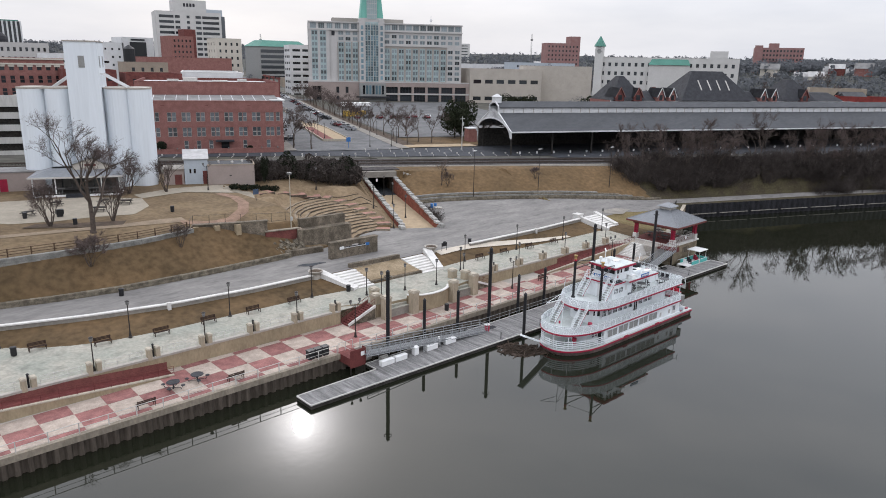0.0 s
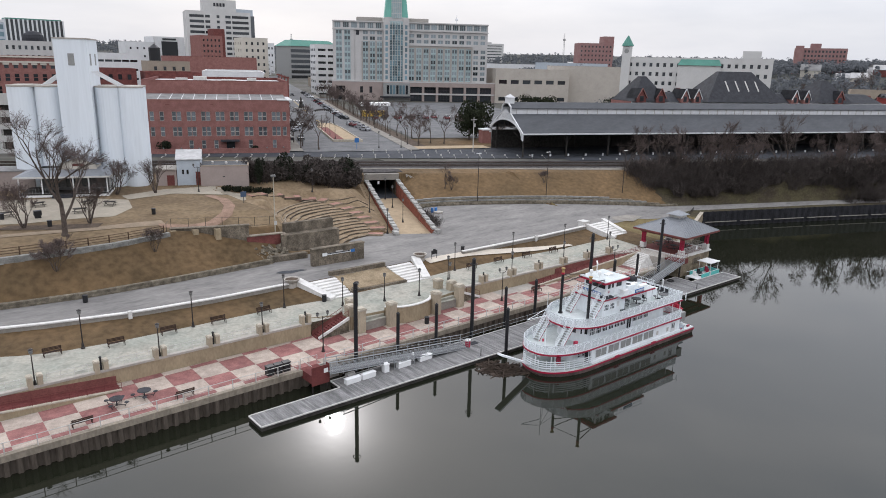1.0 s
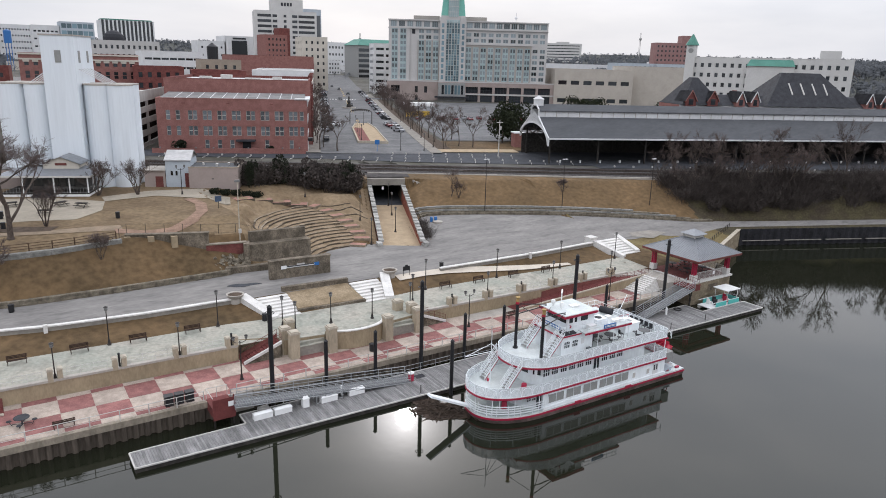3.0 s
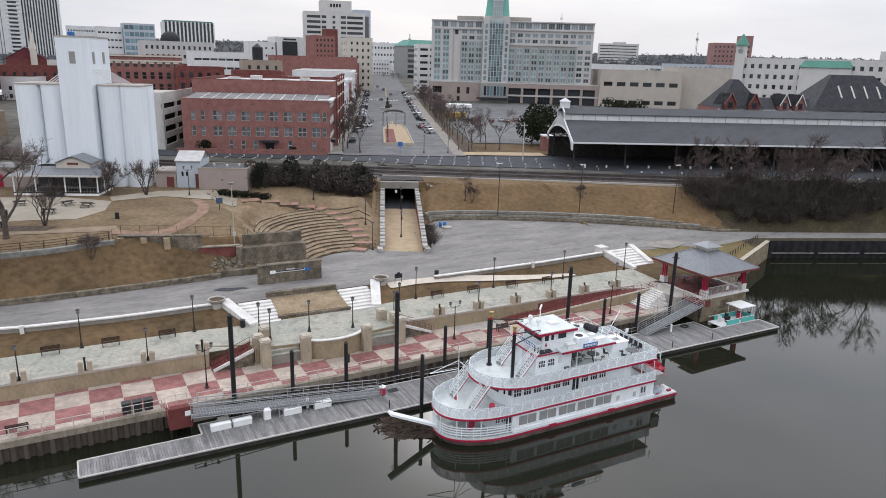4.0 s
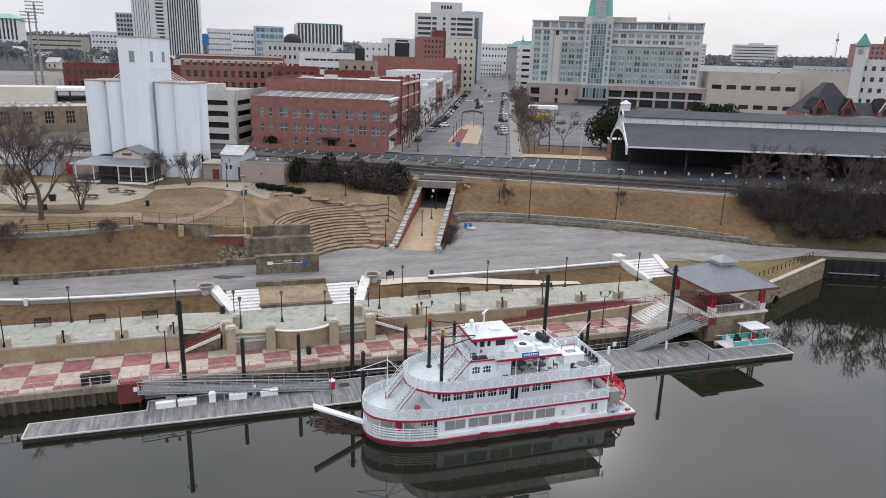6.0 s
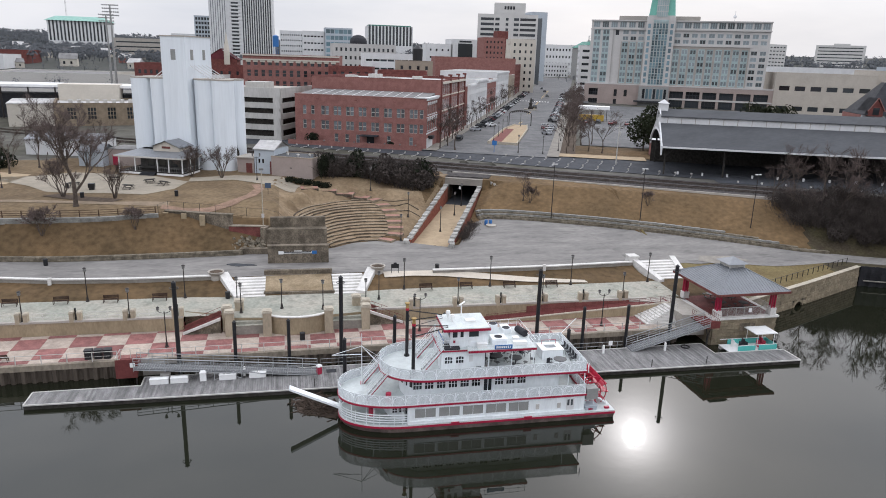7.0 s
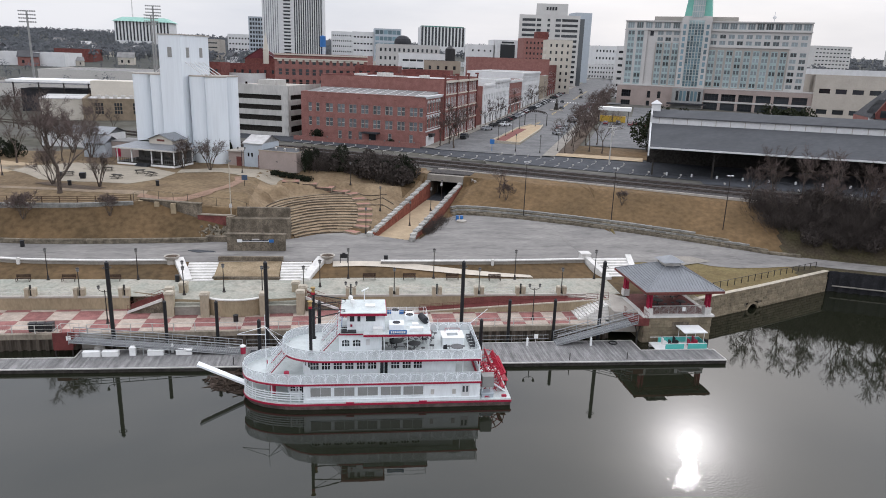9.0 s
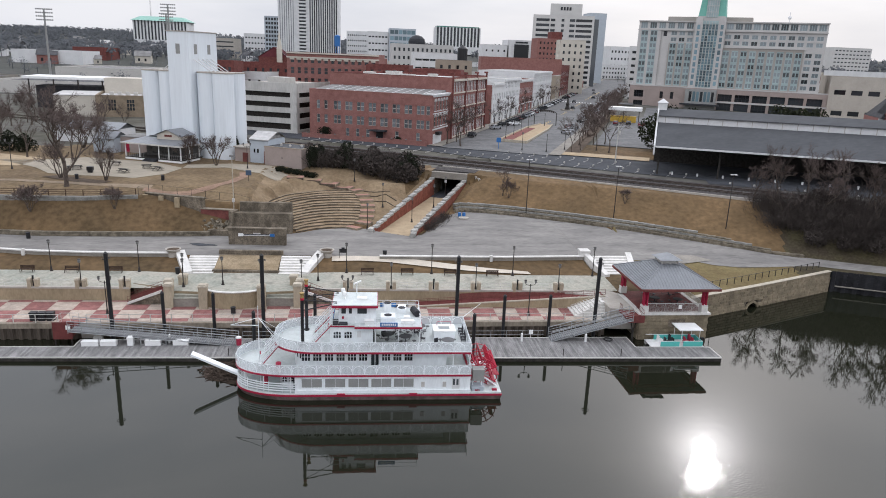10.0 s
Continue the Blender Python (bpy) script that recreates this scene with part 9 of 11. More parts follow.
for i in range(5):
    y = 0.6 + 2.6 * (i + 0.5)
    for z in (5.0, 9.1):
        hood = Shape().box(36.0, 36.2, y - 0.85, y + 0.85, z - 0.22, z - 0.02)
        for k in range(6):
            a = math.pi * (k + 0.5) / 6
            hood.box(-0.24, 0.24, -0.1, 0.1, 0, 0.24, m=Matrix.Translation((36.08, y - 0.78 * math.cos(a), z + 2.5 + 0.45 * math.sin(a))) @ Matrix.Rotation(a - math.pi / 2, 4, "X") @ Matrix.Rotation(math.pi / 2, 4, "Z"))
        part("window_hood", hood, STUCCO_WHITE, wh, "white arched window hood and sill")
part("cornice", Shape().box(35.6, 36.7, -0.3, 14.1, 13.2, 13.5).box(36.0, 36.45, -0.1, 14.1, 12.75, 13.2), STUCCO_WHITE, wh, "white projecting cornice")
part("stone_band", Shape().box(36.0, 36.15, 0, 14, 4.1, 4.45).box(36.0, 36.15, 0, 14, 8.3, 8.5), STUCCO_WHITE, wh, "white stone band")
part("shop_front", Shape().box(36.0, 36.08, 0.6, 8.0, 0.3, 3.0), STUCCO_WHITE, wh)
part("awning", Shape().box(36.0, 37.2, 2.6, 5.2, 2.7, 3.5), BLACK, wh)
for x in (6.0, 16.5, 27.0):
    part("wall_tie", Shape().box(x, x + 0.8, -0.06, 0.0, 12.0, 12.15), BRICK_DARK, wh)
fw = solid("brick_fence", Shape().wall([town(-37, -3.0), town(-0.5, -3.2)], 0.3, 11, 12.45), BRICK, "low red brick garden wall before the warehouse", "wall", kind="structure")
for u in np.linspace(-35, -2, 9):
    part("wall_lamp", Shape().lathe(*town(u, -3.3), [(0.15, 12.44), (0.2, 12.6), (0.1, 12.8)], 8), LAMPGLASS, fw)
for u, v, s in ((-30.5, -1.6, 0.75), (-9, -1.8, 0.45)):
    x, y = town(u, v)
    bush(BUSH[1], x, y, 11, s, 30, "rounded evergreen tree before the brick warehouse", "warehouse shrubs")
# taller warehouse behind
side = []
for j in range(4):
    for i in range(12):
        c = 2.5 + i * 3.3 + (0.5 if i > 3 else 0) + (0.5 if i > 7 else 0)
        for k in (-1.3, 0.05):
            side.append((c + k, c + k + 1.25, 1.2 + j * 4.1, 4.1 + j * 4.1))
wh2 = building("brick_warehouse", "tall dark red brick warehouse with arched street windows", town_pose(-36.7, 14.2, 11), 37.5, 41.2, 17.5, BRICK, ROOFPALE, (), side, glass=GLASSGREY, frame=STUCCO_WHITE, parapet=0.7, trim=BRICK_DARK)
for v in (0.1, 14.1, 27.8, 40.3):
    part("pilaster", Shape().box(37.5, 37.85, v, v + 0.9, 0, 18.4).box(36.9, 38.0, v - 0.1, v + 1.0, 18.4, 18.9), BRICK_DARK, wh2, "dark brick pilaster with a capped top")
for v0, v1 in ((1.0, 14.1), (15.0, 27.8), (28.7, 40.3)):
    for z in (0.75, 4.85, 8.95, 13.05, 16.5):
        part("stone_band", Shape().box(37.5, 37.75 if z < 16 else 38.0, v0, v1, z, z + (0.35 if z < 16 else 0.6)), STUCCO_CREAM, wh2, "pale stone window band")
for x, y, w, d, h in ((8, 6, 3, 3, 1.4), (14, 9, 2, 2, 1.8), (20, 5, 4, 3, 1.2), (27, 10, 2.5, 2.5, 1.5), (12, 18, 3, 3, 1.6)):
    part("roof_unit", Shape().box(x, x + w, y, y + d, 16.6, 16.6 + h), RAILGREY, wh2)
# street row
row = [(70.0, 18.2, 14.4, STUCCO_WHITE, "white stucco shop house with tall windows"), (88.4, 32.4, 15.6, STUCCO_WHITE, "pale shop house with a bracketed cornice"),
       (121.0, 32.0, 14.4, BRICK, "dark red brick shop house with a white cornice"), (154.8, 57.0, 16.6, STUCCO_WHITE, "large white commercial building with a pale roof"),
       (229.0, 20.0, 13.0, STUCCO_TAN, "tan commercial block"), (250.0, 41.0, 18.5, BRICK_DARK, "dark red brick block"), (292.0, 30.0, 14.0, STUCCO_CREAM, "cream commercial building")]
for i, (v, wv, h, mat, lab) in enumerate(row):
    n = max(2, int(wv / 2.9))
    side = grid_openings(0.4, wv - 0.4, n, 4.6, 3.7, int((h - 5.0) / 3.5), 1.35, 2.5) + grid_openings(0.4, wv - 0.4, max(2, n // 3), 0.4, 3, 1, 3.6, 3.2)
    fr = [(22.6, 23.9, 9.6, 12.6), (22.6, 23.9, 4.8, 7.8)] if i == 3 else ()
    b = building("shop_building", lab + " facing the street", town_pose(-27, v, land(*town(0, v))), 27, wv, h, mat, ROOFPALE if i in (1, 3) else ROOFGREY, fr, side, glass=GLASSGREY, frame=STUCCO_WHITE)
    if i < 4:
        part("cornice", Shape().box(27.0, 27.55, 0.1, wv - 0.1, h - 0.75, h - 0.15).box(27.0, 27.3, 0.1, wv - 0.1, h - 1.2, h - 0.75).box(27.0, 27.25, 0.1, wv - 0.1, 3.9, 4.3), STUCCO_WHITE, b, "white projecting cornice and band")
    if i == 0:
        part("party_wall", Shape().box(0.0, 26.6, -0.12, -0.01, 0, h - 0.6), BRICK, b, "bare red brick party wall")
rng = random.Random(31)
STREETTREE = bare_tree(55, 8.0, 0.14, 5, 0.40, twig_n=5)
for i in range(17):
    v = 8 + i * 14
    for u in (1.6, 36.8):
        if u < 10 and 208 < v < 230 or u < 10 and v < 20:
            continue
        x, y = town(u + rng.uniform(-0.5, 0.5), v + rng.uniform(-2, 2))
        plant("tree", STREETTREE, x, y, land(x, y), rng.uniform(0.95, 1.35), rng.uniform(0, 360), "bare brown street tree along the pavement", "street trees")
STREETTREE_B = bare_tree(56, 8.0, 0.13, 4, 0.44, twig_n=8)
for i in range(30):
    u, v = rng.choice((35.0, 36.5)) + rng.uniform(-0.6, 0.6), 48 + i * 6.6 + rng.uniform(-2, 2)
    if 208 < v < 230:
        continue
    x, y = town(u, v)
    plant("tree", STREETTREE_B, x, y, land(x, y), rng.uniform(0.9, 1.35), rng.uniform(0, 360), "bare brown street tree along the pavement", "street trees")
for i in range(26):
    x, y = rng.uniform(-42, 30), rng.uniform(142, 205)
    if x > 22 and y > 170 or -14 < x < 24 and y > 196:
        continue
    plant("tree", STREETTREE_B, x, y, land(x, y), rng.uniform(0.9, 1.5), rng.uniform(0, 360), "bare brown tree in the yards beside the silo", "yard trees")
for u, v, s in ((7.5, 1.5, 1.45), (3.0, 4.0, 1.35), (4.0, 10, 1.1), (2.2, 18, 1.15), (2.4, 26, 1.1), (45.5, 11.5, 1.35), (42, 14, 1.2), (40, 29, 1.3), (43, 31, 1.25), (38, 12, 0.9), (63, 8, 0.9), (68, 25, 0.9)):
    x, y = town(u, v)
    plant("tree", STREETTREE, x, y, land(x, y), s, u * 33, "bare round-crowned street tree", "street trees")
LIVEOAK = leaf_clump(99, 3200, 6.0, 5.2, 7.5, 0.26, material("live_oak_leaves", (0.030, 0.036, 0.018), 0.9, vary=0.35, scale=0.8), 12)
for u, v, s in ((57.0, 22.5, 0.95), (62, 30, 1.15), (95, 62, 1.15), (103, 66, 1.1), (126, 53, 1.2), (132, 56, 1.15)):
    x, y = town(u, v)
    t = thing("tree", "broad dark evergreen oak near the train shed", "tree", pose(x, y, land(x, y), 0, 0, u * 20) @ Matrix.Diagonal((s, s, s, 1)), "evergreen oaks")
    part("crown", LIVEOAK, None, t, m=pose(0, 0, 1.2))
    part("trunk", Shape().rod((0, 0, -0.3), (0, 0, 4), 0.3, 0.2, n=8), BARK, t)
t = thing("bus_shelter", "white canopy roof over a yellow trolley stand", "shelter", town_pose(38, 112, 11.2))
part("canopy", Shape().box(0, 13, 0, 6, 5.0, 6.3), WHITEPAINT, t)
for x in (0.5, 6, 12):
    part("post", Shape().rod((x, 1, 0), (x, 1, 5), 0.15, n=6), IRON, t)
part("stand", Shape().box(1, 11, 2, 5, 0.4, 2.8), YELLOW, t)


# ---- parking garage ----
GARAGEWALL = material("grey_garage_concrete", (0.488, 0.476, 0.451), 0.9, vary=0.1, scale=0.3, stain=0.2, stretch=(1, 1, 0.3))
def build_garage():
    g = thing("parking_garage", "pale concrete parking garage with dark open levels", "garage", pose(58.8, 184.0, 11, 0, 0, -23.5))
    w, d = 27.0, 36.0
    # one dark block fills the levels in place of their inner shade
    part("core", Shape().box(-w + 1.2, -1.2, 1.2, d, 0, 13.0), TIMBER_DARK, g, "solid dark core standing for the shade in the levels")
    for i, (z, h) in enumerate(((0, 1.2), (2.9, 1.5), (5.9, 1.5), (8.8, 1.5), (11.6, 2.7))):
        part("spandrel", Shape().box(-w, 0, 0, 0.4, z, z + h), GARAGEWALL, g)
        part("spandrel", Shape().box(-0.4, 0, 0.4, d, z, z + h), GARAGEWALL, g)
    for x in (-w, -2.2):
        part("column", Shape().box(x, x + (2.2 if x > -3 else 1.0), 0.03, 0.45, 0, 14.0), GARAGEWALL, g)
    for y in np.linspace(0.03, d - 1, 4):
        part("column", Shape().box(-0.45, -0.03, y, y + 1.4, 0, 14.0), GARAGEWALL, g)
    part("top_deck", Shape().box(-w + 0.4, -0.4, 0.4, d, 13.0, 13.2), CONCRETE, g)
    part("stair_tower", Shape().box(-14, -8, 8, 14, 13.2, 15.4), GARAGEWALL, g)


build_garage()


# ---- grain silo ----
def build_silo():
    s = thing("grain_silo", "white painted concrete grain silo with a square head tower", "silo", pose(36.8, 137.3, 11, 0, 0, -23.5))
    for u in (-6.45, -2.15, 7.45, 11.15):
        for v in (2.15, 6.45):
            part("silo_drum", Shape().lathe(u, v, [(2.17, -0.2), (2.17, 17.9)], 28), SILO, s)
    part("silo_web", Shape().box(-6.4, 0.0, 1.75, 6.9, 0, 17.85).box(5.2, 11.1, 1.75, 6.9, 0, 17.85), SILO, s)
    for pair in ((-6.45, -2.15), (7.45, 11.15)):
        cap = Shape().box(pair[0], pair[1], 0.8, 7.8, 17.85, 18.08)
        for u in pair:
            for v in (2.15, 6.45):
                cap.lathe(u, v, [(2.24, 17.86), (2.24, 18.12)], 28)
        part("roof_slab", cap, CONCRETE, s, "grey roof slab")
    part("tower", Shape().box(0, 5.25, -0.75, 9.0, 0, 26.0), SILO, s, "square white head tower")
    part("tower_roof", Shape().box(-0.12, 5.37, -0.87, 9.12, 26.0, 26.2), CONCRETE, s)
    part("window", Shape().box(2.1, 3.1, -0.8, -0.74, 21.6, 23.6), SCREEN, s, "grey shuttered window")
    for v in (1.0, 5.6):
        part("window", Shape().box(5.24, 5.3, v, v + 1.0, 21.6, 23.6), SCREEN, s)
    for i in range(5):
        part("chute", Shape().rod((5.3, 0.6 + i * 1.5, 20.6), (9.5, 0.8 + i * 1.5, 18.1), 0.08, n=6), STUCCO_WHITE, s, "white grain chute")
        part("chute", Shape().rod((-0.05, 1.2 + i * 1.5, 20.2), (-3.0, 1.2 + i * 1.5, 18.1), 0.08, n=6), STUCCO_WHITE, s, "white grain chute")


build_silo()


# ---- train shed ----
def build_shed():
    L = 190.0
    s = thing("train_shed", "long open train shed with a dark roof and white clerestory", "train shed", pose(139.5, 123.5, 11, 0, 0, -23.5))
    prof = [(-0.3, 6.4), (8.6, 10.8), (8.6, 12.4), (11.6, 13.8), (14.6, 12.4), (14.6, 10.8), (23.5, 6.4)]
    def slab(name, a, za, b, zb, t, label=""):
        c = [(0, a, za), (L, a, za), (L, b, zb), (0, b, zb)]
        d = [(x, y, z - t) for x, y, z in c]
        q = Shape()
        i = len(q.v)
        q.v += c + d
        for f in ((0, 1, 2, 3), (7, 6, 5, 4), (0, 4, 5, 1), (1, 5, 6, 2), (2, 6, 7, 3), (3, 7, 4, 0)):
            q.f.append(f)
            q.k.append(0)
        part(name, q, SHEDROOF, s, label)
    slab("roof_slope", *prof[0], *prof[1], 0.3, "dark grey roofing")
    slab("roof_slope", *prof[5], *prof[6], 0.3, "dark grey roofing")
    slab("monitor_roof", 8.2, 12.35, *prof[3], 0.2)
    slab("monitor_roof", *prof[3], 15.0, 12.35, 0.2)
    for y in (8.6, 14.45):
        part("clerestory", Shape().box(0, L, y, y + 0.15, 10.7, 12.45), STUCCO_WHITE, s, "white clerestory band")
    # dark sheet added behind the posts to stand for the shed's inner shade
    part("back_screen", Shape().box(30.0, L, 22.6, 22.9, 0, 5.6), TIMBER_DARK, s, "dark sheet added for the shade inside the shed")
    n = 63
    mull = Shape().box(-0.06, 0.06, -0.1, 0.0, 0, 1.6).mesh("mullion", CONCRETE)
    for i in range(n):
        part("mullion", mull, None, s, m=pose(1.5 + i * 3.0, 8.6, 10.75))
    part("eave_gutter", Shape().box(0, L, -0.5, -0.3, 6.15, 6.5), STUCCO_WHITE, s, "pale eave gutter")
    for i in range(16):
        x = 1.0 + i * 12.4
        for y in (1.8, 21.4):
            p = Shape().box(x - 0.18, x + 0.18, y - 0.18, y + 0.18, 0, 7.2)
            col = part("column", p, TIMBER_DARK, s)
            part("brace", Shape().rod((x, y, 4.2), (x + 3.0, y, 6.9), 0.12, n=4).rod((x, y, 4.2), (x - 3.0, y, 6.9), 0.12, n=4), TIMBER_DARK, col)
        t = Shape().rod((x, 1.8, 7.1), (x, 21.4, 7.1), 0.15, n=4)
        for k in range(6):
            t.rod((x, 1.8 + k * 3.27, 7.1), (x, 3.4 + k * 3.27, (7.7, 9.3, 10.2, 10.2, 8.6, 7.2)[k]), 0.09, n=4)
        part("truss", t, TIMBER_DARK, s)
    # ornamental gable
    g = Shape()
    outer = [(-0.4, 4.6), (-0.4, 6.4), (8.5, 10.9), (8.5, 12.6), (11.6, 14.2), (14.7, 12.6), (14.7, 10.9), (23.6, 6.4), (23.6, 4.6)]
    for (a, za), (b, zb) in zip(outer, outer[1:]):
        g.rod((-0.2, a, za), (-0.2, b, zb), 0.22, n=4)
    arc = []
    for i in range(17):
        w = math.pi * i / 16
        arc.append((11.6 - 11.6 * math.cos(w), 4.8 + 4.4 * math.sin(w)))
    for (a, za), (b, zb) in zip(arc, arc[1:]):
        g.rod((-0.2, a, za), (-0.2, b, zb), 0.25, n=4)
    part("gable_frame", g, STUCCO_WHITE, s, "white ornamental gable frame")
    for i in range(30):
        y = 0.4 + i * 0.77
        top = np.interp(y, [-0.4, 8.5, 11.6, 14.7, 23.6], [6.4, 10.9, 12.0, 10.9, 6.4])
        bot = 4.8 + 4.4 * math.sqrt(max(0.0, 1 - ((y - 11.6) / 11.6) ** 2))
        if top > bot:
            part("gable_slat", Shape().box(-0.24, -0.14, y, y + 0.42, bot, top), STUCCO_WHITE, s)
    part("cupola", Shape().box(-0.4, 1.6, 10.6, 12.6, 13.4, 15.0), STUCCO_WHITE, s, "small white cupola")
    sh = Shape()
    q = [(-0.6, 10.4, 15.0), (1.8, 10.4, 15.0), (1.8, 12.8, 15.0), (-0.6, 12.8, 15.0)]
    for i in range(4):
        sh.face([q[i], q[(i + 1) % 4], (0.6, 11.6, 15.9)])
    part("cupola_roof", sh, STUCCO_WHITE, s)
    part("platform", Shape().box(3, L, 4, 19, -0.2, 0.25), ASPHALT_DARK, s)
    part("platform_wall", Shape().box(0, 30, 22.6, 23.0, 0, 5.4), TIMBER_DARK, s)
    for i in range(26):
        part("bollard", Shape().box(4 + i * 5.2, 4.35 + i * 5.2, 2.6, 2.95, 0, 0.8), STUCCO_WHITE, s)


build_shed()
t = thing("brick_kiosk", "small red brick wall house at the shed's end", "building", pose(154.6, 152.6, 11, 0, 0, -23.5))
part("wall", Shape().box(-1.3, 1.3, 0, 4, 0, 4.2), BRICK, t)
part("roof", Shape().box(-1.5, 1.5, -0.2, 4.2, 4.2, 4.5), STUCCO_WHITE, t)
t = thing("utility_pole", "grey utility pole with transformers by the car park", "utility pole", pose(137.0, 139.5, 11))
part("pole", Shape().rod((0, 0, 0), (0, 0, 9.5), 0.14, 0.1, n=8), RAILGREY, t)
part("crossarm", Shape().box(-1.0, 1.0, -0.06, 0.06, 8.8, 8.95), RAILGREY, t)
part("transformer", Shape().lathe(0.35, 0, [(0.22, 7.0), (0.24, 7.9)], 10), RAILGREY, t)


# ---- station house behind the shed ----
def hip(sh, x0, x1, y0, y1, z0, z1, inx, iny):
    a = [(x0, y0, z0), (x1, y0, z0), (x1, y1, z0), (x0, y1, z0)]
    b = [(x0 + inx, y0 + iny, z1), (x1 - inx, y0 + iny, z1), (x1 - inx, y1 - iny, z1), (x0 + inx, y1 - iny, z1)]
    for i in range(4):
        j = (i + 1) % 4
        sh.face([a[i], a[j], b[j], b[i]])
    sh.face(b)
    return sh


def build_station():
    s = thing("station_house", "red brick station house with steep dark slate roofs", "station", pose(196.6, 131.3, 11, 0, 0, -23.5))
    part("wall", Shape().box(0, 100, 0.6, 13.4, 0, 13.2), BRICK, s)
    part("stone_band", Shape().box(-0.1, 100.1, 0.4, 0.6, 12.3, 13.2), STUCCO_WHITE, s, "white stone eaves band")
    part("long_roof", hip(Shape(), 0, 100, 0.0, 14.0, 13.2, 16.0, 3, 5), SLATE, s)
    part("corner_roof", hip(Shape(), 0.0, 12.8, -0.8, 13.0, 13.3, 20.9, 5.6, 5.8), SLATE, s, "steep slate pavilion roof")
    part("main_roof", hip(Shape(), 26.5, 57.0, -1.4, 15.0, 13.3, 22.9, 8.8, 7.6), SLATE, s, "steep dark central roof")
    for i in range(4):
        x = 36.0 + i * 3.9
        part("skylight", Shape().prism([(x, 1.2), (x + 0.42, 1.2), (x + 0.42, 3.7), (x, 3.7)], [16.3, 16.3, 19.3, 19.3], [16.85, 16.85, 19.9, 19.9]), RAILGREY, s, "white sloping skylight")
    part("end_roof", hip(Shape(), 71, 86, -0.8, 14.0, 13.3, 20.6, 6.2, 6.2), SLATE, s)
    for x, g in ((0.9, BRICK_DARK), (7.8, BRICK_DARK), (17.0, BRICK), (21.6, BRICK), (60.0, BRICK), (64.8, BRICK), (78.5, BRICK_DARK)):
        w = 3.2 if g is BRICK_DARK else 2.6
        d = Shape().box(x, x + w, -1.0, 3.0, 13.0, 14.6)
        d.face([(x, -1.0, 14.6), (x + w, -1.0, 14.6), (x + w / 2, -1.0, 17.0)])
        dm = part("dormer", d, g, s, "orange brick dormer gable")
        part("dormer_window", Shape().box(x + w * 0.28, x + w * 0.72, -1.06, -1.0, 13.3, 15.0), GLASSDARK, dm)
        r = Shape()
        for xe in (x - 0.3, x + w + 0.3):
            pts = [(xe, -1.3, 14.3), (x + w / 2, -1.3, 17.3), (x + w / 2, 5.5, 17.3), (xe, 5.5, 14.3)]
            r.face(pts)
            r.face(pts[::-1])
        part("dormer_roof", r, SLATE, dm)
        for xe in (x - 0.3, x + w + 0.3):
            part("verge_board", Shape().rod((xe, -1.35, 14.2), (x + w / 2, -1.35, 17.35), 0.13, n=4), STUCCO_WHITE if g is BRICK else BRICK, dm)
    part("chimney", Shape().box(20, 21, 6, 7, 14, 17.4), BRICK, s)


build_station()


# ---- the large hotel ----
HOTELPANEL = material("blue_green_spandrel", (0.31, 0.395, 0.40), 0.4, vary=0.08, scale=0.3, per_piece=0.15)
HOTELGREY = material("grey_beige_precast", (0.345, 0.32, 0.29), 0.9, vary=0.06, scale=0.15)
HOTELBASE = material("pink_tan_stone", (0.335, 0.275, 0.25), 0.9, vary=0.07, scale=0.3)
MINT = material("mint_copper", (0.165, 0.42, 0.345), 0.6, vary=0.08, scale=0.2)
HOTELGLASS = glass_material("curtained_hotel_glass", (0.075, 0.085, 0.09), shades=(0.12, 3.4))


